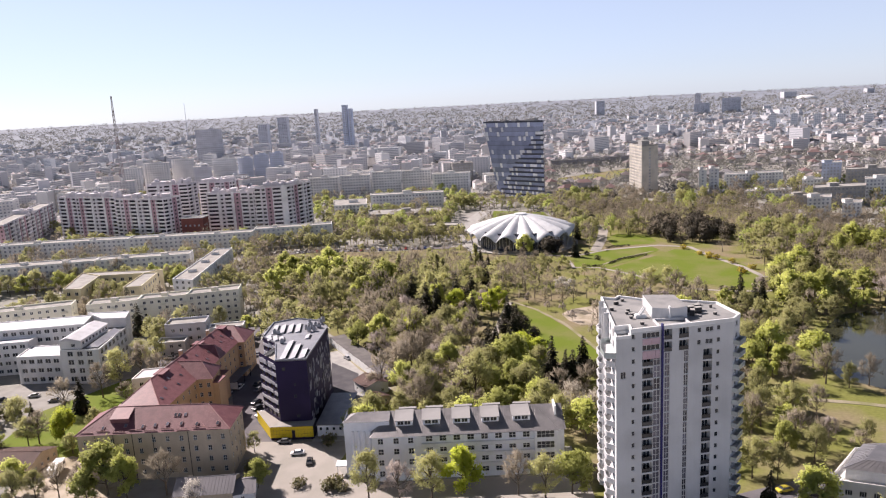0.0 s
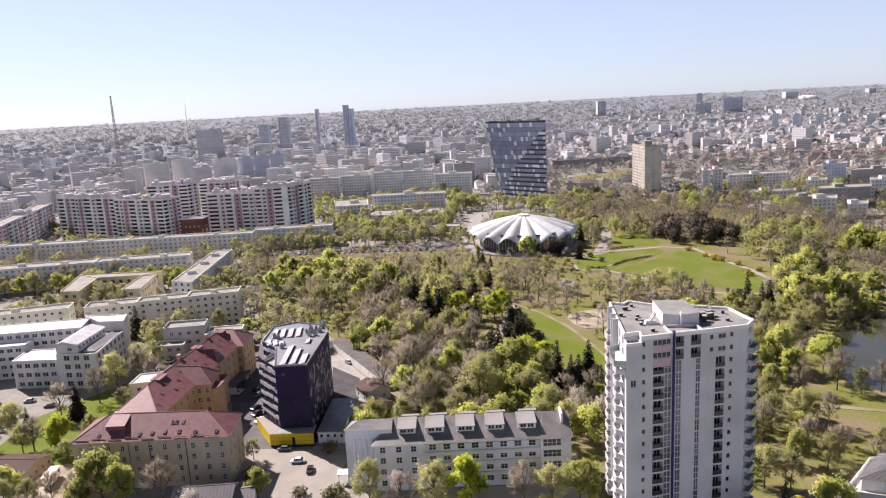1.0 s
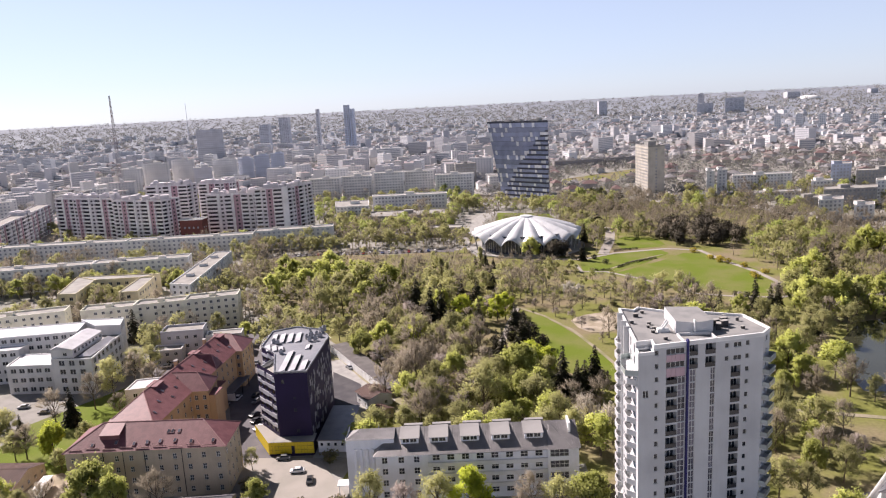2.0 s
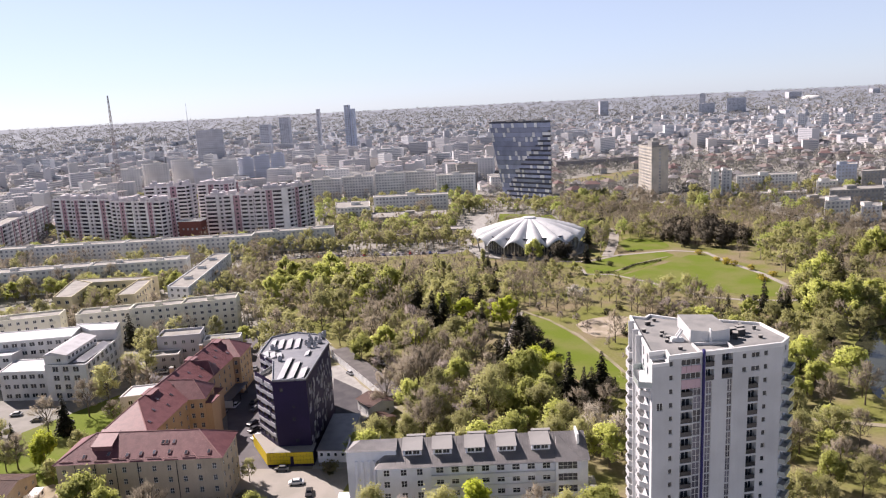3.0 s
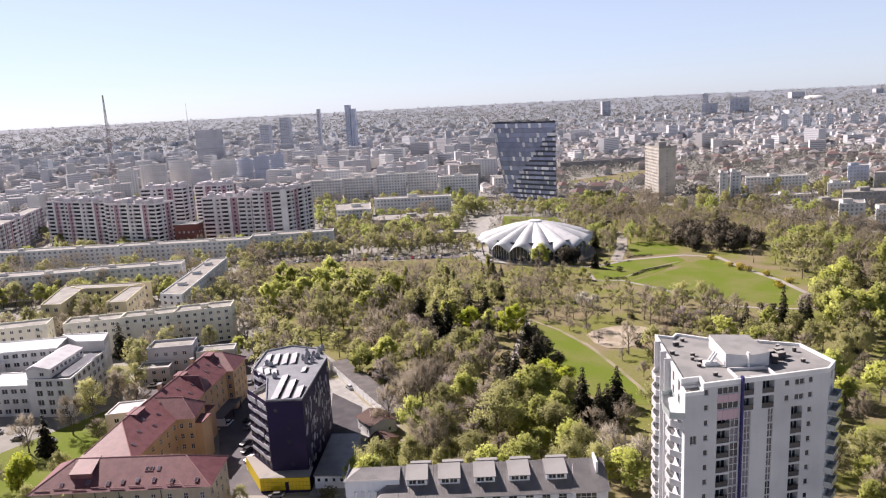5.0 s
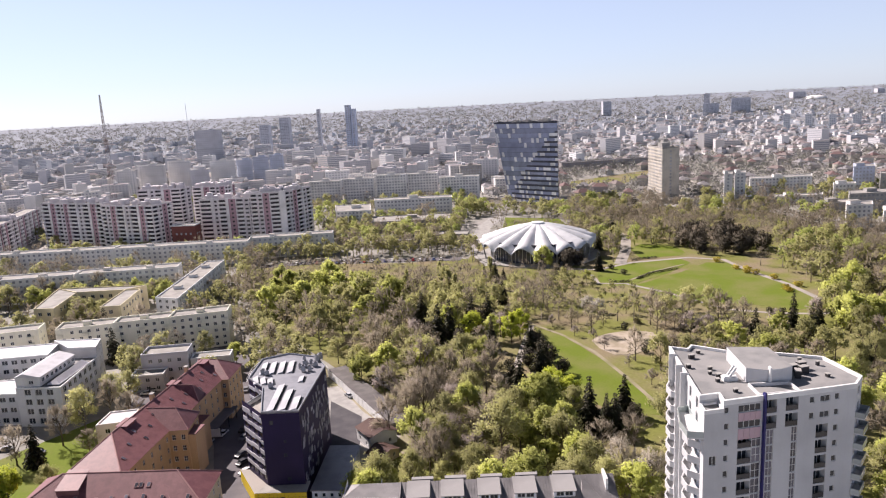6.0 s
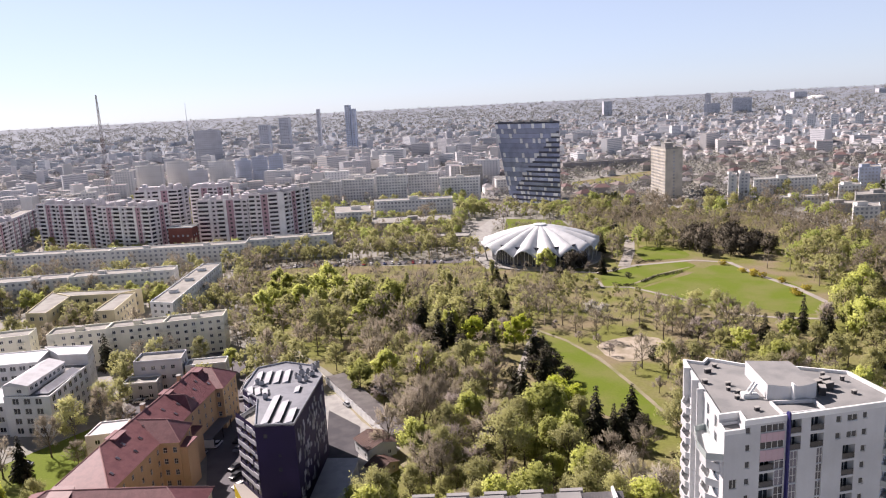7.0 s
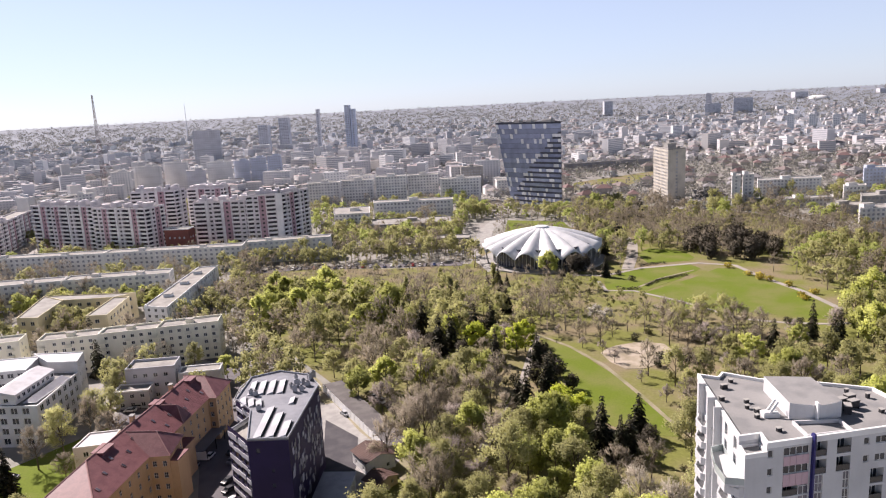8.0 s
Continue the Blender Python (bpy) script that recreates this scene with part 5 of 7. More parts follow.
def car_meshes(paint):
    if paint not in CARS:
        prof = [(-2.1, 0.35), (-2.12, 0.75), (-1.75, 0.92), (-1.15, 0.96), (1.2, 0.98), (1.95, 0.9), (2.12, 0.7), (2.1, 0.35)]
        s = Shape()
        for (x0, z0), (x1, z1) in zip(prof, prof[1:]):
            s.face([(x0, -0.85, z0), (x0, 0.85, z0), (x1, 0.85, z1), (x1, -0.85, z1)][::-1])
        s.face([(x, -0.85, z) for x, z in prof][::-1])
        s.face([(x, 0.85, z) for x, z in prof])
        s.box((0.1, 0, 1.44), (1.7, 1.3, 0.05))
        g = Shape()
        lo = [(-1.2, -0.8), (1.65, -0.8), (1.65, 0.8), (-1.2, 0.8)]
        hi = [(-0.65, -0.66), (0.95, -0.66), (0.95, 0.66), (-0.65, 0.66)]
        for i in range(4):
            a, b, c, d = lo[i], lo[(i + 1) % 4], hi[(i + 1) % 4], hi[i]
            g.face([(*a, 0.95), (*b, 0.95), (*c, 1.44), (*d, 1.44)])
        w = Shape()
        w.tube((0, -0.1, 0), (0, 0.1, 0), 0.32, 0.32, 12)
        w.tube((0, 0.1, 0), (0, -0.12, 0), 0.18, 0.18, 8)
        CARS[paint] = s.mesh("body", CAR_PAINT[paint]), g.mesh("cabin_glass", M_GLASS), w.mesh("wheel", M_TYRE)
    return CARS[paint]


def car(x, y, deg, paint, where, z=0.22):
    root = thing("car", (x, y, z), f"{paint} hatchback car parked {where}", "car", "parked cars")
    root.rotation_euler = (0, 0, radians(deg))
    b, g, w = car_meshes(paint)
    part("body", b, None, root)
    part("cabin_glass", g, None, root)
    for sx in (-1.3, 1.3):
        for sy in (-0.78, 0.78):
            part("wheel", w, None, root).location = (sx, sy, 0.32)


for x, y, r, p in ((-48.9, 198.1, 5, "white"), (-44.3, 192.5, 95, "black"), (-54.6, 206.2, 0, "grey"), (-81.7, 253.1, 80, "white"), (-75.8, 255.1, 80, "black"),
                   (-69.9, 233.0, 60, "black"), (-67.4, 227.4, 55, "white"), (-71.6, 238.0, 60, "black"), (-64.6, 222.0, 55, "silver"), (-84.4, 247.0, 80, "silver"),
                   (-74.0, 249.5, 75, "grey"), (-86.0, 284.0, 100, "white"), (-84.2, 289.0, 100, "grey")):
    car(x, y, r, p, "by the black office block")
for x, y, r, p in ((-44.6, 279.3, -55, "silver"), (-33.0, 288.3, 120, "white"), (-30.4, 284.0, 120, "black"), (-28.6, 280.6, 120, "black"), (-36.0, 292.5, 120, "grey")):
    car(x, y, r, p, "along the lane beside the park", 0.19)
for x, y, r, p in ((-160.7, 254.5, 10, "silver"), (-137.6, 245.5, 12, "grey"), (-172, 252, 10, "black"), (-180, 250, 15, "white"), (-150, 249, 10, "grey"), (-186, 256, 15, "silver"), (-192, 252, 10, "grey")):
    car(x, y, r, p, "beside the white school", 0.0)
for k in range(9):
    car(-122 + 1.2 * (k % 2) , 290 + 3.1 * k, 5, ("white", "silver", "grey", "white", "black")[k % 5], "in the hospital car park", 0.24)
for k in range(22):
    car(-110 + 4.6 * k, 506.0 - 0.35 * k + (k % 3) * 0.4, 86, ("white", "silver", "grey", "red", "white", "black", "blue")[k % 7], "on the street before the circus", 0.2)
for x, y, r, p in ((82, 166, 12, "yellow"), (87, 163.5, 12, "black"), (94, 171.5, 10, "white"), (74, 160.5, 30, "white"), (99, 166, 12, "silver"), (68, 152, 50, "grey")):
    car(x, y, r, p, "in the street below the tower", 0.2)


# ---- circus ----
M_SHELL = mat("white_shell", (0.67, 0.68, 0.69), 0.5, vary=0.06, big=0.2, second=(0.58, 0.59, 0.61), bump=0.03)
M_DARK_GLASS = glass_mat("dark_hall_glass", (0.045, 0.05, 0.075), 0.1)


def circus():
    root = thing("circus", (51, 502, 0), "round circus hall with a white fluted shell roof on slim piers", "circus")
    n, R = 16, 36.6
    top = lambda r, bow: 21.6 - 14.2 * (r / R) ** 1.5 + 5.4 * bow * (r / R) ** 1.6

    for i in range(n):
        s = Shape()
        def P(u, v, lift=0.0):
            a = 2 * math.pi * (i + u + 0.5) / n
            bow = math.sin(math.pi * u)
            r = 4.0 + (R - 4.0 + 1.6 * bow) * v
            return (r * math.sin(a), r * math.cos(a), top(r, bow) + lift)
        for q in range(8):
            for k in range(9):
                s.face([P(q / 8, k / 9), P(q / 8, (k + 1) / 9), P((q + 1) / 8, (k + 1) / 9), P((q + 1) / 8, k / 9)])
        for q in range(8):
            s.face([P(q / 8, 1), P(q / 8, 1, -0.6), P((q + 1) / 8, 1, -0.6), P((q + 1) / 8, 1)])
        part("shell_leaf", s, [M_SHELL], root, smooth=True)
        a = 2 * math.pi * (i + 0.5) / n
        t = Shape()
        t.tube((35.2 * math.sin(a), 35.2 * math.cos(a), 0), (36.6 * math.sin(a), 36.6 * math.cos(a), top(36.6, 0)), 0.5, 0.35, 6)
        part("pier", t, [M_CONCRETE], root)
        t = Shape()
        b = 2 * math.pi * (i + 1.5) / n
        for j in range(5):
            c, d = a + (b - a) * j / 5, a + (b - a) * (j + 1) / 5
            t.face([(31 * math.sin(d), 31 * math.cos(d), 0), (31 * math.sin(c), 31 * math.cos(c), 0), (31 * math.sin(c), 31 * math.cos(c), 12.6), (31 * math.sin(d), 31 * math.cos(d), 12.6)], 0)
            for zz in (3.2, 6.4):
                t.box((31.1 * math.sin(c), 31.1 * math.cos(c), zz), (0.3, 0.3, 0.3), 0, 1)
            t.tube((31.1 * math.sin(c), 31.1 * math.cos(c), 0), (31.1 * math.sin(c), 31.1 * math.cos(c), 12.0), 0.12, 0.12, 4, 1)
        part("glazing_bay", t, [M_DARK_GLASS, M_FRAME], root)
    t = Shape()
    for i in range(24):
        a, b = 2 * math.pi * i / 24, 2 * math.pi * (i + 1) / 24
        for r0, r1, z0, z1 in ((4.3, 4.3, 20.4, 21.9), (4.3, 0.0, 21.9, 22.5)):
            t.face([(r0 * math.cos(a), r0 * math.sin(a), z0), (r0 * math.cos(b), r0 * math.sin(b), z0), (r1 * math.cos(b), r1 * math.sin(b), z1), (r1 * math.cos(a), r1 * math.sin(a), z1)][:3 if r1 == 0 else 4])
    part("crown_ring", t, [M_SHELL], root)
    t = Shape()
    for i in range(40):
        a, b = 2 * math.pi * i / 40, 2 * math.pi * (i + 1) / 40
        t.face([(40 * math.cos(a), 40 * math.sin(a), 0.9), (40 * math.cos(b), 40 * math.sin(b), 0.9), (30 * math.cos(b), 30 * math.sin(b), 0.9), (30 * math.cos(a), 30 * math.sin(a), 0.9)])
        t.face([(40 * math.cos(b), 40 * math.sin(b), 0.9), (40 * math.cos(a), 40 * math.sin(a), 0.9), (40 * math.cos(a), 40 * math.sin(a), 0), (40 * math.cos(b), 40 * math.sin(b), 0)])
    part("terrace", t, [M_CONCRETE], root)


circus()
block("circus_stables", [(-28, 556), (6, 552), (8, 566), (-26, 570)], 6.5, 2, "low grey service building beside the circus", "service building", M_CONCRETE, M_ROOF_GREY, joined=True)
block("circus_stables", [(-62, 548), (-30, 546), (-29, 554), (-61, 556)], 5, 1, "long low grey service shed behind trees", "service building", M_CONCRETE, M_ROOF_GREY, joined=True)


# ---- glass tower, leaning outwards to the west ----
M_CURTAIN = glass_mat("blue_curtain_wall", (0.30, 0.345, 0.50), 0.16, 0.25, 0.35)
M_CURTAIN_PALE = glass_mat("pale_curtain_wall", (0.74, 0.76, 0.80), 0.16, 0.25, 0.2)


M_SPANDREL = mat("dark_spandrel", (0.045, 0.048, 0.07), 0.5, vary=0.1)


def glass_tower():
    root = thing("glass_office_tower", (75, 735, 0), "dark blue glass office tower with a leaning west edge", "office tower")
    base = rel([(54, 748), (96, 706), (99.5, 724), (60, 766)], (75, 735))
    head = rel([(41, 757), (96, 706), (99.5, 724), (47, 775)], (75, 735))
    H, n = 78.0, 17
    at = lambda k, z: tuple(base[k][j] + (head[k][j] - base[k][j]) * z / H for j in (0, 1))
    rnd = random.Random(8)
    for f in range(n):
        z0, z1 = H * f / n, H * (f + 1) / n
        s = Shape()
        for k in range(4):
            j = (k + 1) % 4
            a, b = Vector((*at(k, z0), z0)), Vector((*at(j, z0), z0))
            c, d = Vector((*at(j, z1), z1)), Vector((*at(k, z1), z1))
            cols = 24 if k in (0, 2) else 8
            for i in range(cols):
                smooth = k == 0 and (i + 0.5) / cols < -0.05 + 1.12 * f / n   # unbroken glass over a slanting line
                pale = rnd.random() < (0.13 if smooth else 0.28)
                u0, u1 = i / cols, (i + 1) / cols
                lo0, lo1 = a.lerp(b, u0), a.lerp(b, u1)
                hi0, hi1 = d.lerp(c, u0), d.lerp(c, u1)
                v = 0.05 if smooth else 0.4
                s.face([lo0.lerp(hi0, v), lo1.lerp(hi1, v), hi1, hi0], 1 if pale else 0)
                s.face([lo0, lo1, lo1.lerp(hi1, v), lo0.lerp(hi0, v)], 2)
        part("storey", s, [M_CURTAIN, M_CURTAIN_PALE, M_SPANDREL], root)
    s = Shape()
    s.face([(*p, H) for p in head])
    s.rim(head, 0.5, H, H + 1.5, 1)
    part("roof", s, [M_ROOF_FELT, M_SPANDREL], root)
    for x, y, sx, sz in ((-12, 20, 7, 2.6), (10, -11, 8, 2.8), (14, -16, 5, 3.6), (-2, 7, 6, 3.0)):
        g = Shape()
        g.box((x, y, H), (sx, 6, sz), radians(-44))
        g.box((x, y, H + sz), (sx * 0.6, 3, 0.8), radians(-44))
        part("plant_room", g, [M_CONCRETE], root)
    for x, y in ((-3, 8), (-14, 22)):
        g = Shape()
        g.tube((x, y, H), (x, y, H + 11), 0.25, 0.08, 6)
        part("antenna", g, [M_DARK_METAL], root)
    g = Shape()
    g.prism(rel([(96, 700), (120, 704), (118, 722), (98, 716)], (75, 735)), 0, 8, 0, 1)
    part("entrance_hall", g, [M_CURTAIN_PALE, M_ROOF_FELT], root)


glass_tower()


# ---- beige tower ----
def beige_tower():
    root = thing("beige_tower", (205, 678, 0), "tall beige concrete apartment tower with rows of windows", "apartment tower")
    q = [(-16.5, 60.0), (-15.0, 19.0), (2.5, 25.0), (1.5, 66.0)]
    H = 50.0
    w = Shape()
    for i in range(4):
        a, b = q[i], q[(i + 1) % 4]
        L = along(a, b)[0]
        n = {0: 12, 1: 0, 2: 10, 3: 0}[i]
        spots = [(L * (k + 0.5) / n, 3 * f + 1.6) for k in range(n) for f in range(16)] if n else [(L / 2, 3 * f + 1.6) for f in range(16)]
        w.wall(a, b, 0, H, [(s - 1.1, s + 1.1, z, z + 1.6) for s, z in spots], 0.3)
        for z in sorted({z for sp, z in spots}):
            x0, y0, rz = on_wall(a, b, min(sp for sp, zz in spots) - 1.3, -0.26)
            x1, y1, rz = on_wall(a, b, max(sp for sp, zz in spots) + 1.3, -0.26)
            g = Shape()
            g.face([(x0, y0, z - 0.2), (x1, y1, z - 0.2), (x1, y1, z + 1.8), (x0, y0, z + 1.8)])
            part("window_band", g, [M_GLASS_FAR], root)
    part("wall", w, [mat("beige_concrete", (0.53, 0.49, 0.425), vary=0.08, streak=0.08)], root)
    r = Shape()
    r.face([(*p, H) for p in q])
    r.rim(q, 0.5, H, H + 1.2)
    part("roof", r, [M_ROOF_GREY], root)
    for x, y, s, h in ((-8, 38, 8, 4.5), (-5, 46, 5, 7.0)):
        g = Shape()
        g.box((x, y, H), (s, s, h), 0.2)
        g.box((x, y, H + h), (s + 0.6, s + 0.6, 0.3), 0.2)
        part("roof_hut", g, [M_CONCRETE], root)


beige_tower()


# ---- lattice mast ----
def mast():
    root = thing("lattice_mast", (-305, 672, 0), "slender grey and faded red lattice radio mast", "mast")
    H = 123.0
    for k in range(10):
        z0, z1 = H * k / 10, H * (k + 1) / 10
        w0, w1 = 4.6 - 3.9 * z0 / H, 4.6 - 3.9 * z1 / H
        s = Shape()
        c = [(-1, -1), (1, -1), (1, 1), (-1, 1)]
        for i in range(4):
            a, b = c[i], c[(i + 1) % 4]
            s.tube((a[0] * w0 / 2, a[1] * w0 / 2, z0), (a[0] * w1 / 2, a[1] * w1 / 2, z1), 0.16, 0.16, 4)
            for j in range(3):
                u, v = j / 3, (j + 1) / 3
                wa, wb = w0 + (w1 - w0) * u, w0 + (w1 - w0) * v
                s.tube((a[0] * wa / 2, a[1] * wa / 2, z0 + (z1 - z0) * u), (b[0] * wb / 2, b[1] * wb / 2, z0 + (z1 - z0) * v), 0.09, 0.09, 4)
        part("mast_section", s, [mat("mast_paint", (0.26, 0.19, 0.18) if k % 2 == 0 else (0.38, 0.36, 0.36), 0.6)], root)


mast()


# ---- apartment blocks ----
for pts, h, sides in [
    ([(-130.1, 337.4), (-106, 343.5), (-107.5, 354), (-131, 348)], 15.5, (0, 1)),
    ([(-152.5, 333.5), (-130.1, 338.4), (-131, 348), (-153.5, 343)], 15.2, (0,)),
    ([(-175, 328.4), (-152.5, 333.5), (-154, 343), (-177, 338.7)], 15, (0,)),
    ([(-230, 318), (-183, 330), (-185.5, 340), (-232, 328)], 15, (0, 1)),
]:
    block("apartment_block", pts, h, 5, "cream five-storey apartment block with recessed balconies", "apartment block", M_CREAM, M_ROOF_GREY,
          pitch=3.4, win=(1.4, 1.4), sides=sides, parapet=0.8, balcony={0: (0.07, 0.5, 0.93)}, skip=0.16, group="cream blocks", cap=[(sum(p[0] for p in pts) / 4, sum(p[1] for p in pts) / 4, 3, 2.4, 1.6)])
block("apartment_block", [(-151.7, 376.9), (-139.1, 372.5), (-143, 460), (-154, 459)], 14.8, 5, "long pale five-storey apartment block seen end on", "apartment block", M_PLASTER_WHITE, M_ROOF_GREY,
      pitch=4.0, win=(1.6, 1.5), sides=(0, 1), parapet=0.6, balcony={1: (0.12, 0.3, 0.5, 0.7, 0.88)}, cap=[(-147, 395, 4, 3, 1.4), (-148, 420, 4, 3, 1.4), (-149, 443, 4, 3, 1.4)])
for pts in ([(-148, 532), (-90, 538.7), (-91, 550), (-149, 545)], [(-330, 514), (-238, 518), (-238, 530), (-330, 526)], [(-238, 518), (-146, 521), (-147, 533), (-238, 530)], [(-400, 508), (-331, 513), (-331, 525), (-400, 520)],
            [(-285, 430), (-225, 440), (-227, 452), (-290, 444)], [(-224, 440.5), (-167, 448), (-169, 460), (-226, 452.5)]):
    block("apartment_block", pts, 14.5, 5, "long whitish five-storey slab block with a flat roof", "apartment block", M_SLAB, M_ROOF_GREY, pitch=3.6, win=(1.6, 1.4), sides=(0, 1), joined=True, group="slab blocks",
          cap=[(pts[0][0] + (pts[1][0] - pts[0][0]) * u, (pts[0][1] + pts[2][1]) / 2, 4, 3, 1.5) for u in (0.25, 0.7)])
for pts in ([(-210, 373), (-199.5, 372), (-204, 403), (-219.5, 413.7)], [(-204, 403), (-179, 404), (-170.7, 412), (-219.5, 413.7)], [(-176.6, 371.1), (-166.7, 371.5), (-170.7, 404), (-179, 404)]):
    block("school_block", pts, 13, 3, "yellow plastered three-storey block round a courtyard", "school", M_YELLOW_PLASTER, M_ROOF_GREY, pitch=4.6, win=(2.0, 1.9), sides=(0, 1), parapet=0.5, group="courtyard blocks", skip=0.05)

M_PINK = mat("dusky_pink_plaster", (0.43, 0.28, 0.32), vary=0.08, streak=0.08)
M_PALE_PINK = mat("pale_pinkish_plaster", (0.67, 0.63, 0.65), vary=0.08, streak=0.08)
M_BALCONY = mat("white_balcony_fronts", (0.80, 0.78, 0.78), vary=0.1, streak=0.08)
M_SHADE_GLASS = glass_mat("balcony_glass", (0.035, 0.03, 0.04), 0.25)


def balcony_block(pts, H, floors, label, facings=(0, 1), seed=0):
    """A high block whose front is cut into pale and pink bays and stacks of balconies."""
    FOOT.append(pts)
    o = pts[0]
    q = rel(pts, o)
    root = thing("apartment_block", (*o, 0), label, "apartment block", "pink high blocks")
    fh = H / floors
    w = Shape()
    rnd = random.Random(seed)
    for i in range(4):
        a, b = q[i], q[(i + 1) % 4]
        L = along(a, b)[0]
        if i not in facings:
            w.wall(a, b, 0, H)
            continue
        P = lambda s: on_wall(a, b, s)[:2]
        bays, at = [], 0.0
        order = [(0, 7.6), (3, 1.6), (1, 5.0), (0, 6.2), (2, 3.6), (1, 4.4), (0, 8.4), (3, 1.4), (2, 3.8)]
        k = seed * 3
        while at < L - 1.0:
            kind, width = order[k % 9]
            width *= rnd.uniform(0.85, 1.15)
            width = L - at if L - at - width < 3.0 else width
            bays.append((kind if width > 2.6 or kind == 3 else 3, at, width))
            at += width
            k += 1
        for kind, at, bw in bays:
            A, B = P(at), P(at + bw)
            if kind == 3:
                g = Shape()
                g.wall(on_wall(A, B, 0, 0.5)[:2], on_wall(A, B, bw, 0.5)[:2], 0, H + 1.2)
                g.wall(on_wall(A, B, bw, 0.5)[:2], B, 0, H + 1.2)
                g.wall(A, on_wall(A, B, 0, 0.5)[:2], 0, H + 1.2)
                g.face([(*A, H + 1.2), (*on_wall(A, B, 0, 0.5)[:2], H + 1.2), (*on_wall(A, B, bw, 0.5)[:2], H + 1.2), (*B, H + 1.2)])
                part("pier", g, [M_BALCONY], root)
                w.wall(A, B, 0, H)
                continue
            if kind == 0:
                holes = [(0.7, bw - 0.7, f * fh + 0.15, f * fh + 2.6, 1.2) for f in range(floors)]
                w.wall(A, B, 0, H, holes, m=0)
                t = Shape()
                for f in range(floors):
                    wd, z = bw - 1.0, f * fh + 0.15
                    t.box((0, -0.45, z - 0.15), (wd, 0.9, 0.15))
                    t.box((0, -0.85, z), (wd, 0.1, 1.0))
                    for sx in (-wd / 2 + 0.05, wd / 2 - 0.05):
                        t.box((sx, -0.4, z), (0.1, 0.8, 1.0))
                x, y, rz = on_wall(A, B, bw / 2)
                tagged(put(part("balcony_column", t, [M_BALCONY], root), x, y, 0, rz), kind="stuff")
                x0, y0, rz = on_wall(A, B, 0.5, -1.15)
                x1, y1, rz = on_wall(A, B, bw - 0.5, -1.15)
                g = Shape()
                g.face([(x0, y0, 0.1), (x1, y1, 0.1), (x1, y1, H - 0.3), (x0, y0, H - 0.3)])
                part("glazed_front", g, [M_SHADE_GLASS], root)
            else:
                hw = bw * (0.16 if kind == 1 else 0.3)
                holes = [(bw / 2 - hw, bw / 2 + hw, f * fh + 0.9, f * fh + 2.3) for f in range(floors)]
                w.wall(A, B, 0, H, holes, m=1 if kind == 1 else 0)
                x0, y0, rz = on_wall(A, B, bw / 2 - hw - 0.1, -0.2)
                x1, y1, rz = on_wall(A, B, bw / 2 + hw + 0.1, -0.2)
                g = Shape()
                g.face([(x0, y0, 0.5), (x1, y1, 0.5), (x1, y1, H - 0.4), (x0, y0, H - 0.4)])
                part("window_strip", g, [M_SHADE_GLASS], root)
    part("wall", w, [M_PALE_PINK, M_PINK], root)
    r = Shape()
    r.face([(*p, H) for p in q])
    r.rim(q, 0.4, H, H + 0.9, 1)
    part("roof", r, [M_ROOF_GREY, M_PALE_PINK], root)
    for u in (0.12, 0.3, 0.52, 0.72, 0.9):
        c = Vector(q[0]).lerp(Vector(q[1]), u).lerp(Vector(q[3]).lerp(Vector(q[2]), u), 0.5)
        g = Shape()
        g.box((0, 0, 0), (rnd.uniform(4, 8), rnd.uniform(5, 9), rnd.uniform(2.0, 3.8)), rnd.uniform(-0.3, 0.3))
        g.box((1, 0, 1.8), (rnd.uniform(2, 4), 3, rnd.uniform(1.0, 3.2)))
        put(part("roof_hut", g, [M_PALE_PINK], root), c.x, c.y, H)


balcony_block([(-328, 597), (-268, 573), (-262, 589), (-322, 613)], 39.5, 13, "white and dusky pink high apartment block with dark balconies", seed=0)
balcony_block([(-268, 570), (-222, 553), (-215, 572), (-262, 588)], 38.5, 13, "high apartment block with a pink end wall and stacked balconies", seed=1)
balcony_block([(-270, 640), (-233, 640), (-230, 656), (-268, 658)], 41.5, 13, "pinkish high apartment block behind its neighbours", seed=2)
balcony_block([(-231, 662), (-199, 662), (-198, 678), (-230, 680)], 39.6, 13, "pale pink high apartment block with rounded roof", seed=0)
balcony_block([(-197, 580), (-158, 578), (-156, 592), (-195, 594)], 38.0, 12, "white high apartment block with long dark balconies", seed=2)
balcony_block([(-157, 577), (-131, 581), (-117, 612), (-148, 606)], 41.0, 13, "tall white and brown apartment block with corner balconies", seed=1)
balcony_block([(-361, 549), (-347, 549), (-383, 689), (-397, 689)], 25.0, 8, "long greyish pink apartment block partly behind trees", seed=1)
block("red_pavilion", [(-211, 556), (-193, 554), (-192, 564), (-210, 566)], 22.5, 3, "dark red brick boiler house with a pale roof rim", "boiler house", mat("dark_red_brick", (0.17, 0.06, 0.05), vary=0.15), M_ROOF_GREY, joined=True, coping=M_WHITE_METAL)

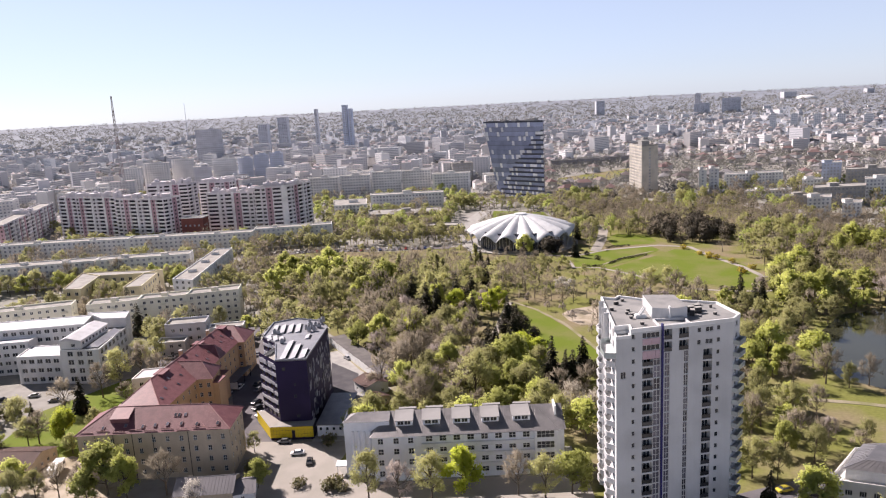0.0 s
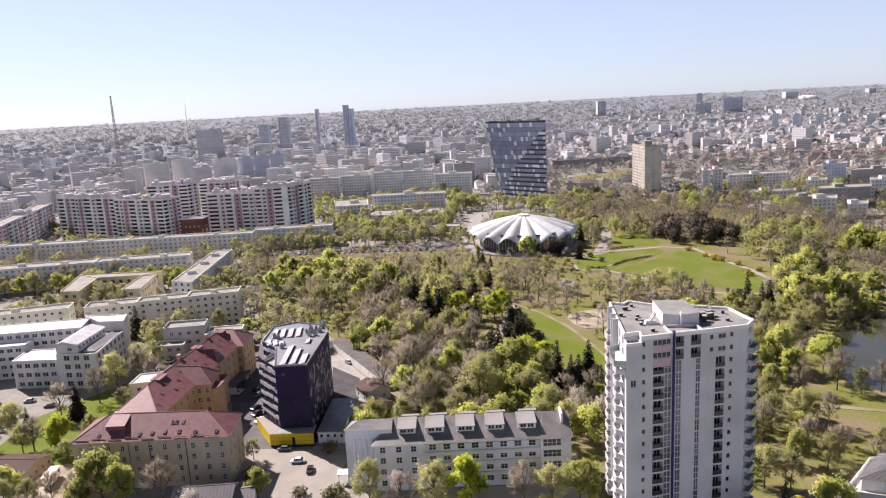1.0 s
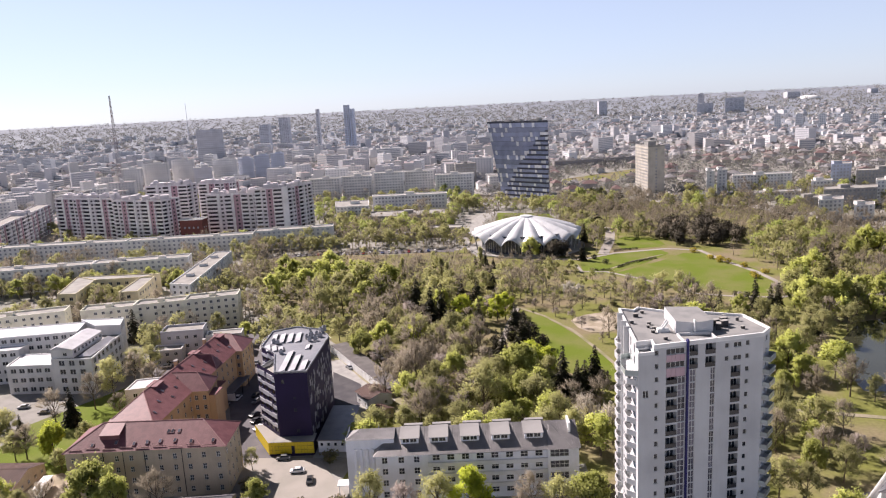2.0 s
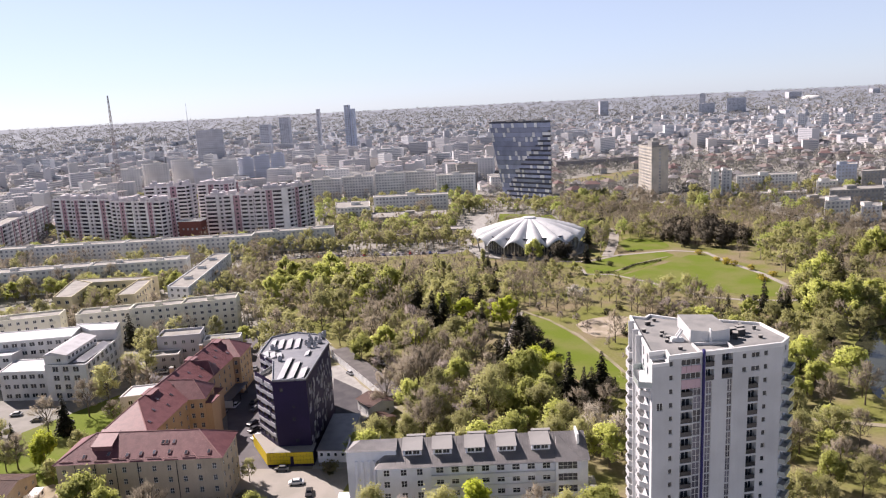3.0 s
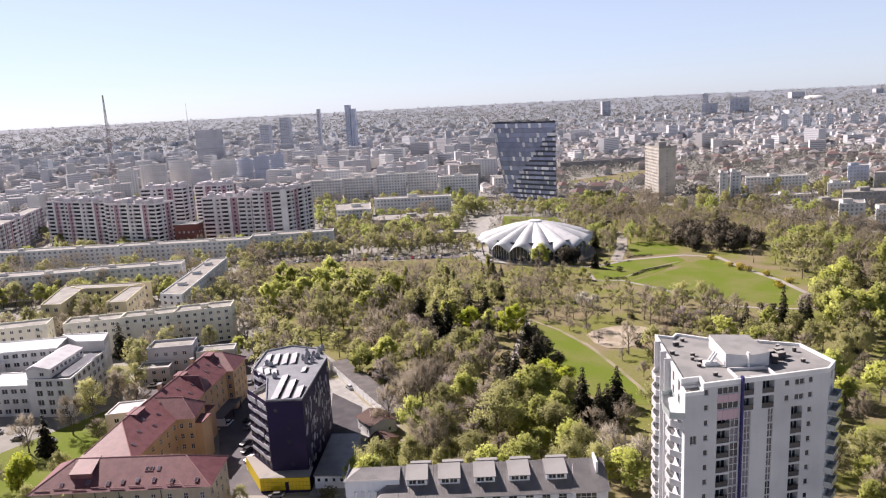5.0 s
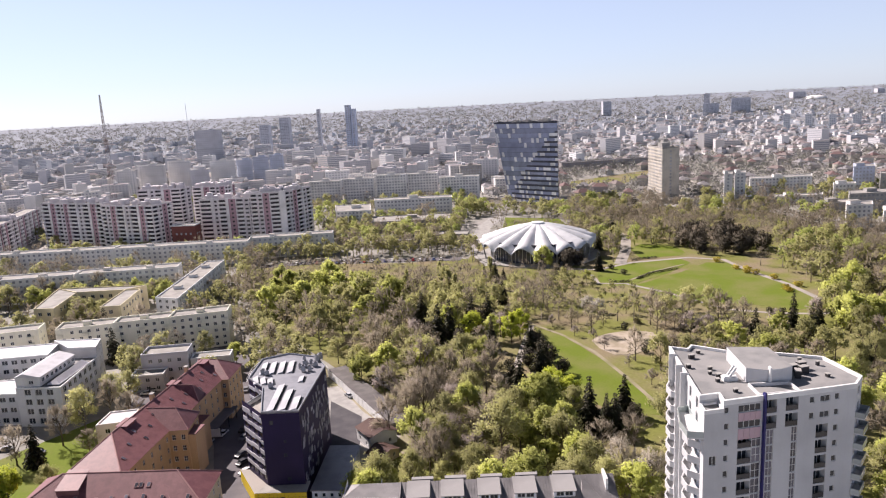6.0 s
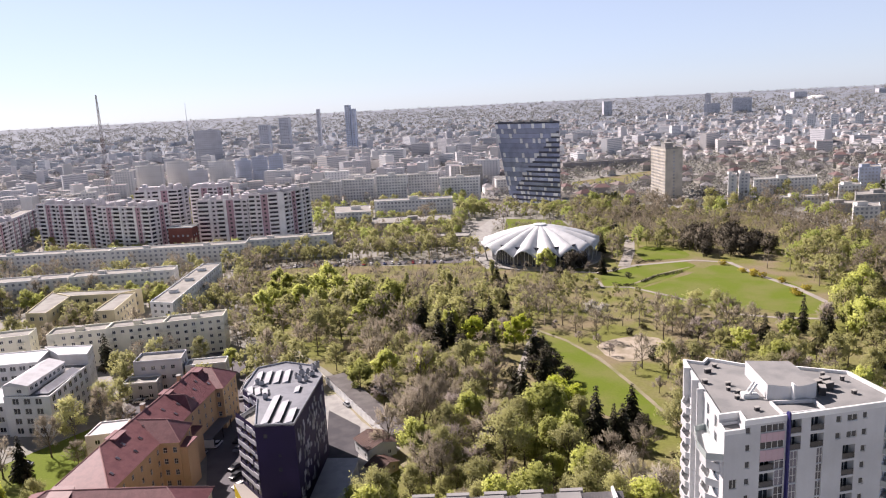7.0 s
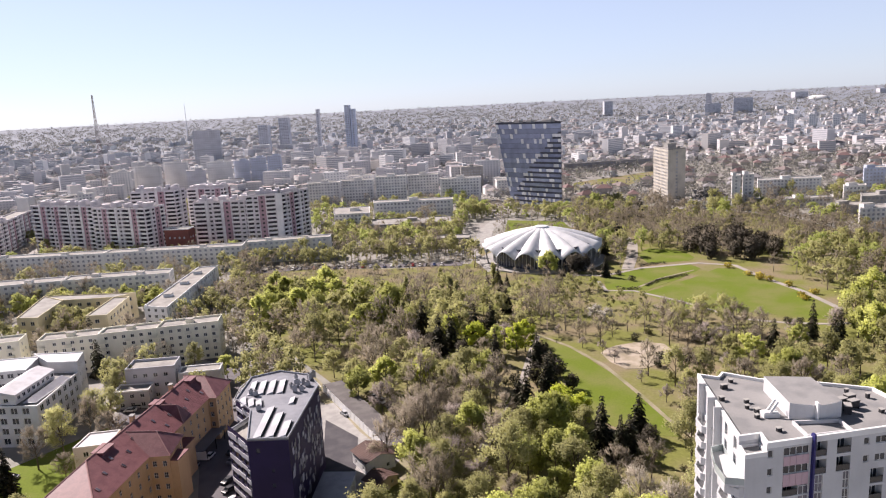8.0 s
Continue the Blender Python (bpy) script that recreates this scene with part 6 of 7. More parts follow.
# distance haze is put into these four facade colours, which are lifted pale
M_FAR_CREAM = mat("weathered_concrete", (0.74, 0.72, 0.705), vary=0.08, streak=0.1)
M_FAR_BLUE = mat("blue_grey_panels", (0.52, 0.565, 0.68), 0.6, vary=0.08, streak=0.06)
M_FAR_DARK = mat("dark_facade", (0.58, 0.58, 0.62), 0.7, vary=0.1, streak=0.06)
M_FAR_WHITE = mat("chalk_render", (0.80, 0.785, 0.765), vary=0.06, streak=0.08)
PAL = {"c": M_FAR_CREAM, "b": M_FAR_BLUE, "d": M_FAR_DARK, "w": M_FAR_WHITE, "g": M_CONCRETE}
WORDS = {"c": "weathered concrete apartment block paled by haze, with a flat roof", "b": "blue-grey panelled apartment block with a flat roof", "d": "high office building far off, its grey face paled by haze", "w": "chalk-white building with a flat grey roof", "g": "plain grey concrete building with a flat roof"}
MIDDLE = [("c", -422, -396, 930, 14, 37.8), ("c", -406, -370, 960, 14, 41.1), ("c", -379, -347, 990, 14, 42.6), ("d", -335, -311, 950, 20, 33.8), ("w", -319, -286, 980, 14, 41.1),
          ("b", -290, -269, 1000, 18, 40.0), ("b", -268, -247, 1002, 18, 42.7), ("b", -246, -227, 1004, 18, 44.0), ("d", -517, -461, 1500, 40, 71.1),
          ("c", -157, -122, 810, 14, 24.4), ("c", -121, -87, 812, 14, 25.2), ("w", -85, -52, 815, 14, 27.3), ("c", -51, -18, 817, 14, 27.0), ("w", -16, 26, 790, 14, 24.3),
          ("w", -103, -73, 640, 40, 15.0), ("w", -75, -4, 690, 16, 16.4), ("g", -69, -6, 612, 30, 9.0), ("w", 274, 331, 705, 16, 17.4), ("c", 231, 238, 655, 14, 28.8), ("c", 243, 252, 662, 14, 28.5),
          ("w", 200, 262, 672, 10, 6.5), ("w", 264, 316, 655, 12, 7.0), ("g", 283, 314, 600, 16, 8.3), ("c", 269, 287, 532, 16, 17.1), ("w", 300, 315, 540, 14, 10.6), ("g", 304, 347, 592, 20, 15.9),
          ("w", 358, 392, 612, 16, 18.5), ("g", 375, 429, 672, 14, 20.4), ("w", 332, 351, 668, 12, 13.4), ("b", 364, 383, 695, 18, 24.8),
          ("w", 762, 778, 1700, 16, 36.3), ("w", 811, 828, 1700, 16, 33.7), ("w", 865, 883, 1700, 16, 31.1), ("w", 920, 940, 1700, 16, 28.2), ("w", 983, 1005, 1700, 16, 25.1),
          ("d", 894, 950, 2600, 50, 51.3), ("d", 993, 1061, 2600, 50, 65.9), ("d", 918, 939, 2660, 20, 85.5)]
for k, (c, xl, xr, y, dp, h) in enumerate(MIDDLE):
    t = (xr - xl) * 0.02
    n = max(2, round(h / (3.0 if y < 1200 else 4.0)))
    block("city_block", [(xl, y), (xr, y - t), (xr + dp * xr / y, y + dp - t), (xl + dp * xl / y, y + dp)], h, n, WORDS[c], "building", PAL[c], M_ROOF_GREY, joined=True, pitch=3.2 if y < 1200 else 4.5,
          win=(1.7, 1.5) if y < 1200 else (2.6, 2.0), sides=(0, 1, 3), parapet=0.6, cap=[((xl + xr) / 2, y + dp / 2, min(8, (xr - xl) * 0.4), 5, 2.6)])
for c, xl, xr, y, dp, h in (("d", -459, -433, 2000, 30, 83.1), ("b", -233, -222, 1670, 26, 106.6), ("b", -221, -211, 1672, 26, 98.0), ("d", -297, -290, 1670, 14, 100.9), ("d", 1587, 1646, 3400, 40, 68.5), ("d", 609, 642, 2900, 30, 74.0),
                            ("d", 1972, 2006, 3400, 30, 64.3), ("d", -463, -439, 1800, 25, 70.0)):
    z = ground_z(xl, y) - 1
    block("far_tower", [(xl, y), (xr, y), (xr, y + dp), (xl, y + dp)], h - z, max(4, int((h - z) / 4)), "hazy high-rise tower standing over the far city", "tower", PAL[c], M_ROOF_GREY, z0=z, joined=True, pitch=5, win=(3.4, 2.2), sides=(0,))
# far sports dome and a distant radio mast
g = Shape()
for i in range(24):
    for k in range(5):
        P = lambda u, v: (46 * math.cos(v * math.pi / 10) * math.cos(u * math.pi / 12), 46 * math.cos(v * math.pi / 10) * math.sin(u * math.pi / 12), 16 * math.sin(v * math.pi / 10))
        g.face([P(i, k), P(i + 1, k), P(i + 1, k + 1), P(i, k + 1)])
solid("sports_dome", g, [M_WHITE_METAL], (1640, 3300, ground_z(1640, 3300)), "white shallow sports dome far off in the city", "dome", smooth=True)
g = Shape()
g.tube((0, 0, 0), (0, 0, 130), 1.6, 0.5, 6)
solid("far_mast", g, [M_FAR_DARK], (-980, 2760, ground_z(-980, 2760)), "thin grey radio mast far off on the horizon", "mast")


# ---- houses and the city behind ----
# haze painted in: greyed tones, walls lifted and roofs lowered to soften sunlit contrast
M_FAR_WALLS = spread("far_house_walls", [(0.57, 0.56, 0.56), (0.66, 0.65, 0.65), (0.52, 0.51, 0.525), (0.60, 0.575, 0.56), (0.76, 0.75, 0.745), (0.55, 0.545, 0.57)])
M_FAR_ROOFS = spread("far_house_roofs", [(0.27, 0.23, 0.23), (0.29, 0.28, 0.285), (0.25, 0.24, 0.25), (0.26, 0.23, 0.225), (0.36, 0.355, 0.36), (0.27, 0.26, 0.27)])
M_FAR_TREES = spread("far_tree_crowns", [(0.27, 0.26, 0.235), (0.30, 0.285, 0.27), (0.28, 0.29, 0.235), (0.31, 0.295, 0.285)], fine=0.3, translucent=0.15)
HOUSE_WALLS = [mat("house_render_" + k, c, vary=0.08) for k, c in (("cream", (0.46, 0.43, 0.38)), ("white", (0.56, 0.55, 0.54)), ("grey", (0.36, 0.345, 0.34)))]
HOUSE_ROOFS = [mat("house_roof_" + k, c, 0.8, vary=0.15) for k, c in (("red", (0.19, 0.125, 0.12)), ("brown", (0.15, 0.125, 0.12)), ("grey", (0.25, 0.24, 0.245)), ("rust", (0.20, 0.165, 0.155)))]


FIELD = [(128, 838), (180, 839), (241, 918), (264, 994), (142, 907)]
sheet("sports_field", FIELD, 0.05, M_GRASS, "green sports field among the far houses", "field")
block("city_block", [(150, 1030), (275, 1052), (272, 1064), (148, 1042)], 11.0, 3, "long low grey-brown depot building behind the field", "building", mat("brown_grey_render", (0.30, 0.28, 0.27), vary=0.1), M_ROOF_FELT, joined=True, pitch=5, win=(2.6, 1.6), sides=(0,))


def villas():
    """Villas with hipped roofs behind the park."""
    rnd = random.Random(21)
    made = []
    protos = {}
    tries = 0
    while len(made) < 98 and tries < 6000:
        tries += 1
        x = rnd.uniform(110, 640)
        y = rnd.uniform(700, 1080)
        if x / y > 0.68 or x / y < 0.13 or any(abs(x - a) + abs(y - b) < 19 for a, b in made):
            continue
        if any(xl - 14 < x < xr + 14 and yy - 14 < y < yy + dp + 14 for c, xl, xr, yy, dp, h in MIDDLE) or (175 < x < 235 and 655 < y < 730) or inside(offset(FIELD, 14), x, y) or (130 < x < 290 and 1005 < y < 1080):
            continue
        made.append((x, y))
        rz = radians(rnd.choice((-14, 20)) + rnd.choice((0, 90)) + rnd.uniform(-8, 8))
        kind = rnd.randrange(12)
        m = Matrix.Translation((x, y, 0)) @ Matrix.Rotation(rz, 4, "Z")
        if kind in protos:
            copy_thing(protos[kind], m)
            continue
        w, d, h = rnd.uniform(10, 17), rnd.uniform(9, 12), rnd.uniform(5.5, 9.5)
        root = thing("villa", (0, 0, 0), "villa with pale rendered walls and a hipped roof", "house", "villas behind the park")
        s = Shape()
        q = [(-w / 2, -d / 2), (w / 2, -d / 2), (w / 2, d / 2), (-w / 2, d / 2)]
        for i in range(4):
            a, b = q[i], q[(i + 1) % 4]
            L = along(a, b)[0]
            holes = [(L * (k + 0.5) / 4 - 0.6, L * (k + 0.5) / 4 + 0.6, z, z + 1.5) for k in range(4) for z in ([0.9, 3.9] if h > 6 else [0.9])]
            s.wall(a, b, -0.5, h, holes, 0.2)
        s.box((0, 0, 0.2), (w - 0.5, d - 0.5, h - 0.4), 0, 1)
        part("wall", s, [HOUSE_WALLS[kind % 3], M_GLASS_FAR], root)
        r = Shape()
        u = max(0.5, (w - d) / 2)
        hip_roof(r, offset(q, 0.5), h, ((-u, 0, h + 3.4), (u, 0, h + 3.4)))
        part("roof", r, [HOUSE_ROOFS[kind % 4]], root)
        g = Shape()
        g.box((w * 0.2, d * 0.12, h + 1.2), (0.9, 0.9, 3.0))
        part("chimney", g, [HOUSE_ROOFS[1]], root)
        root.matrix_basis = m
        protos[kind] = root


villas()


def far_city():
    rnd = random.Random(5)
    h, tr = Shape(), Shape()
    count = 0
    while count < 3900:
        a = radians(rnd.uniform(-40, 40))
        r = 700 + 2900 * rnd.random() ** 1.3
        x, y = r * math.sin(a), r * math.cos(a)
        if y < 690 or (x > 100 and y < 1080) or (-330 < x < 40 and y < 840) or (25 < x < 130 and y < 800):
            continue
        if any(xl - 12 < x < xr + 12 and yy - 16 < y < yy + dp + 14 for c, xl, xr, yy, dp, t in MIDDLE):
            continue
        if r > 1900 and rnd.random() < (r - 1900) / 1500:      # the city thins out into trees
            continue
        z = ground_z(x, y)
        count += 1
        rz = radians(rnd.choice((-12, 8, 35)) + rnd.choice((0, 90)) + rnd.uniform(-6, 6))
        big = rnd.random() < (0.30 if x < 50 else 0.10) and not (x > 0.38 * y and 1250 < y < 1800)
        if big:
            w, d, t = rnd.uniform(14, 42), rnd.uniform(11, 15), rnd.choice((12, 15, 15, 20, 28))
            if r > 1900:
                t = min(t, 12)
            if r < 890:
                deg = (math.degrees(rz) + 45) % 90 - 45
                c = rnd.choice("ccwwg")
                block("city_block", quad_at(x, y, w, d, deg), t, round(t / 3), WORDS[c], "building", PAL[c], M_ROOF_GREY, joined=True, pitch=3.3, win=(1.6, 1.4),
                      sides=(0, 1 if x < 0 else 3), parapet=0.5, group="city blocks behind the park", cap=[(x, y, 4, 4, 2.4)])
                continue
            h.box((x, y, z - 1), (w, d, t + 1), rz, 0, 1)
            for fl in range(int(t / 3)):
                for k in range(int(w / 3.4)):
                    px = -w / 2 + (k + 0.5) * w / int(w / 3.4)
                    for sy in (-1, 1):
                        ox, oy = px, sy * (d / 2 + 0.02)
                        if (-math.sin(rz) * ox + 0) * 0 + (math.sin(rz) * 0 + math.cos(rz) * sy) * y > 0:
                            continue
                        if r < 1150:
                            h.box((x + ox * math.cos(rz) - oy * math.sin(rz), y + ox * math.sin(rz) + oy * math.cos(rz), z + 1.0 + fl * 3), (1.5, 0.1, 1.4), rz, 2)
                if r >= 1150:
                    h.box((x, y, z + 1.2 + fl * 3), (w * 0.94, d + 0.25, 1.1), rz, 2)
            h.box((x, y, z + t), (4, 4, 2.4), rz, 0)
        else:
            w, d, t = rnd.uniform(9, 18), rnd.uniform(8, 13), rnd.uniform(4, 8)
            h.box((x, y, z - 1), (w, d, t + 1), rz, 0)
            h.box((x, y, z + t), (w + 1, d + 1, rnd.uniform(2, 3.6)), rz, 1, taper=0.3)
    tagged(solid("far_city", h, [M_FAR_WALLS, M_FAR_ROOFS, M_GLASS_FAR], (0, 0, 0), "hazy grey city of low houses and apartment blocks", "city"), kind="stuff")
    count = 0
    while count < 16500:
        a = radians(rnd.uniform(-40, 40))
        r = 640 + 3600 * rnd.random() ** 1.25
        x, y = r * math.sin(a), r * math.cos(a)
        if count > 11000:                       # woods along the horizon
            r = rnd.uniform(2600, 4820)
            x, y = r * math.sin(a), r * math.cos(a)
        if y < 640 or (x < 130 and y < 720 and x > -100) or inside(FIELD, x, y):
            continue
        if any(xl - 3 < x < xr + 3 and yy - 4 < y < yy + dp + 3 for c, xl, xr, yy, dp, t in MIDDLE):
            continue
        z = ground_z(x, y)
        count += 1
        R, H = rnd.uniform(3, 6.5), rnd.uniform(6, 11)
        if r > 2200:
            R *= 1.5
        for k in range(12):
            u, v = rnd.uniform(0, 6.283), rnd.random()
            q = R * (1 - v * v) ** 0.5
            p = Vector((x + q * math.cos(u), y + q * math.sin(u), z + H * (0.25 + 0.75 * v)))
            tr.face([p + Vector((rnd.uniform(-1, 1), rnd.uniform(-1, 1), rnd.uniform(-0.9, 0.9))) * (R * 0.42) for _ in range(3)])
    for k in range(1900):
        x = rnd.uniform(90, 620)
        y = rnd.uniform(690, 1120)
        if x / y > 0.66 or inside(FIELD, x, y) or any(xl - 3 < x < xr + 3 and yy - 4 < y < yy + dp + 3 for c, xl, xr, yy, dp, t in MIDDLE):
            continue
        R, H = rnd.uniform(2.5, 5), rnd.uniform(6, 11)
        for j in range(26):
            u, v = rnd.uniform(0, 6.283), rnd.random()
            q = R * (1 - v * v) ** 0.5
            p = Vector((x + q * math.cos(u), y + q * math.sin(u), H * (0.15 + 0.85 * v)))
            tr.face([p + Vector((rnd.uniform(-1, 1), rnd.uniform(-1, 1), rnd.uniform(-0.9, 0.9))) * 1.3 for _ in range(3)])
    tagged(solid("far_trees", tr, [M_FAR_TREES], (0, 0, 0), "brown and olive spring trees, greyed with haze, between the far houses", "trees"), kind="stuff")


far_city()

# ---- trees ----
def leaf(name, a, b, translucent, per=0.25):
    return mat(name, a, 0.75, vary=0.25, big=0.35, fine=1.2, per_object=per, second=b, translucent=translucent, bump=0)


CROWN = {"lime": leaf("lime_leaves", (0.57, 0.60, 0.185), (0.50, 0.525, 0.16), 0.6), "fresh": leaf("fresh_yellow_green_leaves", (0.58, 0.64, 0.085), (0.50, 0.56, 0.075), 0.6, 0.12), "olive": leaf("budding_leaves", (0.46, 0.455, 0.20), (0.40, 0.39, 0.17), 0.55),
         "twig": leaf("brown_twigs", (0.43, 0.375, 0.29), (0.36, 0.31, 0.235), 0.45), "spruce": leaf("dark_needles", (0.055, 0.060, 0.030), (0.075, 0.062, 0.04), 0.15, 0.35),
         "pine": leaf("brown_pine_needles", (0.092, 0.080, 0.055), (0.07, 0.060, 0.046), 0.2, 0.3), "yellow": leaf("yellow_blossom", (0.55, 0.43, 0.05), (0.36, 0.31, 0.06), 0.4),
         "shrub": leaf("shrub_leaves", (0.20, 0.195, 0.085), (0.25, 0.20, 0.12), 0.3), "pale": leaf("pale_twigs", (0.66, 0.60, 0.50), (0.58, 0.52, 0.43), 0.45), "white": leaf("white_blossom", (0.60, 0.57, 0.52), (0.45, 0.42, 0.36), 0.4), "plum": leaf("plum_twigs", (0.43, 0.37, 0.335), (0.46, 0.40, 0.37), 0.45)}


def skeleton(s, rnd, top, wide, low, n1, n2, n3):
    """Tapered trunk, limbs and branches; returns the twigs as (start, end)."""
    lean = Vector((rnd.uniform(-0.35, 0.35), rnd.uniform(-0.35, 0.35), 0))
    fork = top * rnd.uniform(0.14, 0.22)
    head = Vector((0, 0, top * 0.62)) + lean
    s.tube((0, 0, -0.3), (0, 0, fork), 0.30, 0.23, 7)
    s.tube((0, 0, fork), head, 0.22, 0.09, 6, cap=False)
    mid, half = top * (1 + low) / 2, top * (1 - low) / 2
    side = rnd.uniform(0, 6.28)
    twigs = []

    def shell(a, e, q):
        w = wide * (1 + 0.22 * math.sin(2 * a + side) + rnd.uniform(-0.2, 0.2))
        return Vector((math.cos(a) * math.cos(e) * w * q, math.sin(a) * math.cos(e) * w * q, mid + math.sin(e) * half * q)) + lean

    for i in range(n1):
        a = 2 * math.pi * (i + rnd.uniform(-0.35, 0.35)) / n1 * 2.4
        e = -0.75 + 2.15 * (i + rnd.random()) / n1
        st = Vector((0, 0, fork)).lerp(head, min(1, max(0, 0.15 + 0.8 * i / n1)))
        en = shell(a, e, rnd.uniform(0.5, 0.68))
        bend = st.lerp(en, 0.5) + Vector((0, 0, -0.25))
        s.tube(st, bend, 0.13, 0.085, 4, cap=False)
        s.tube(bend, en, 0.085, 0.05, 4, cap=False)
        for j in range(n2):
            st2 = bend.lerp(en, j / max(1, n2 - 1))
            en2 = shell(a + rnd.uniform(-0.75, 0.75), min(1.5, e + rnd.uniform(-0.35, 0.5)), rnd.uniform(0.72, 0.92))
            s.tube(st2, en2, 0.045, 0.02, 3, cap=False)
            for k in range(n3):
                p = st2.lerp(en2, rnd.uniform(0.35, 1.0))
                d = (en2 - st2).normalized() + Vector((rnd.gauss(0, 0.6), rnd.gauss(0, 0.6), rnd.uniform(-0.2, 0.8)))
                twigs.append((p, p + d.normalized() * rnd.uniform(0.9, 2.0) * (wide / 4.8) ** 0.7))
    return twigs


def sliver(c, p, q, w, turn):
    d = (q - p).normalized()
    n = d.orthogonal().normalized()
    n = (n * math.cos(turn) + d.cross(n) * math.sin(turn)) * w
    c.face([p - n, p + n, q])


def dress(c, rnd, kind, twigs, per, size):
    """Twigs with their side shoots, and leaves where the tree has them."""
    mid = sum((q for p, q in twigs), Vector()) / len(twigs)
    for k, (p, q) in enumerate(twigs):
        sliver(c, p, q, 0.045 if kind not in ("twig", "plum", "pale") else 0.06, k)
        if kind in ("twig", "plum", "pale"):
            for j in range(per):
                st = p.lerp(q, rnd.uniform(0.1, 1.0))
                d = (q - p).normalized() + Vector((rnd.gauss(0, 0.55), rnd.gauss(0, 0.55), rnd.gauss(0.15, 0.5)))
                sliver(c, st, st + d.normalized() * rnd.uniform(0.6, 1.5), 0.055 * size, k + j * 1.7)
            continue
        for j in range(per):
            o = p.lerp(q, rnd.uniform(0.2, 1.1)) + Vector((rnd.gauss(0, 0.42), rnd.gauss(0, 0.42), rnd.gauss(0, 0.36)))
            u = (Vector((rnd.gauss(0, 1), rnd.gauss(0, 1), rnd.gauss(0, 1))).normalized() + (o - mid).normalized() * 0.5 + Vector((0, 0, 0.45))).normalized()
            w = u.orthogonal().normalized()
            g = rnd.uniform(0.65, 1.15) * size
            w = w * math.cos(j + k) + u.cross(w) * math.sin(j + k)
            v = u.cross(w) * g
            w = w * g
            c.face([o - w - v * 0.5, o + w - v * 0.4, o + v])


def crown_cards(c, rnd, kind, cards, size, top=11.0, wide=4.8, low=0.16):
    """Many small leaves or twigs over a lumpy crown with gaps."""
    off = Vector((rnd.uniform(0, 50), rnd.uniform(0, 50), rnd.uniform(0, 50)))
    mid, half = top * (1 + low) / 2, top * (1 - low) / 2
    made = 0
    while made < cards:
        d = Vector((rnd.gauss(0, 1), rnd.gauss(0, 1), rnd.gauss(0, 1))).normalized()
        lump = 1 + 0.55 * noise.noise(d * 2.1 + off) + 0.25 * noise.noise(d * 5.0 + off)
        if noise.noise(d * 3.3 - off) < -0.33:
            continue
        made += 1
        q = lump * (0.35 + 0.65 * rnd.random() ** 0.45)
        squash = 1.0 if d.z > 0 else 0.85
        p = Vector((d.x * wide * q * squash, d.y * wide * q * squash, mid + d.z * half * min(q, 1.15)))
        if kind in ("twig", "plum", "pale"):
            ax = (d + Vector((0, 0, 0.6)) + Vector((rnd.gauss(0, 0.6), rnd.gauss(0, 0.6), rnd.gauss(0, 0.6)))).normalized()
            n = ax.orthogonal().normalized()
            n = (n * math.cos(made) + ax.cross(n) * math.sin(made)) * (size * 0.13)
            l = rnd.uniform(1.5, 3.4) * size
            p = p - ax * l * 0.5
            c.face([p - n, p + n, p + ax * l])
            st = p + ax * l * rnd.uniform(0.2, 0.6)
            c.face([st - n * 0.7, st + n * 0.7, st + (ax + n.normalized() * 0.9).normalized() * l * 0.55])
        else:
            u = (Vector((rnd.gauss(0, 1), rnd.gauss(0, 1), rnd.gauss(0, 1))) + d * 0.6).normalized()
            w = u.orthogonal().normalized()
            g = rnd.uniform(0.6, 1.1) * size
            w = w * math.cos(made) + u.cross(w) * math.sin(made)
            v = u.cross(w) * g
            w = w * g
            c.face([p - w * 1.1 - v * 0.5, p + w * 1.1 - v * 0.4, p + v])


def needle_boughs(c, rnd, top, wide, levels=17):
    for i in range(levels):
        f = i / levels
        z = top * (0.1 + 0.88 * f)
        R = wide * (1 - f) ** 0.8 * rnd.uniform(0.8, 1.12) + 0.25
        k = 12 if f < 0.6 else 7
        for j in range(k):
            a = 2 * math.pi * (j + rnd.uniform(-0.4, 0.4)) / k + i
            d = Vector((math.cos(a), math.sin(a), 0))
            n = Vector((-d.y, d.x, 0))
            r = R * rnd.uniform(0.6, 1.15)
            b = Vector((0, 0, z + rnd.uniform(-0.3, 0.3)))
            m1 = b + d * r * 0.55 + Vector((0, 0, -r * 0.12))
            e = b + d * r + Vector((0, 0, -r * rnd.uniform(0.2, 0.5)))
            w = 0.19 * r + 0.12
            c.face([b, m1 - n * w, e, m1 + n * w])
            dn = Vector((0, 0, -0.45 - 0.15 * r))
            c.face([m1 - n * w, m1 + n * w * 0.2, m1 + dn + d * 0.25 * r])
            c.face([m1 + n * w, m1 - n * w * 0.2, m1 + dn * 0.8 + d * 0.1 * r])
            c.face([e - n * 0.12, m1 + n * w * 0.6, e + dn * 0.6])


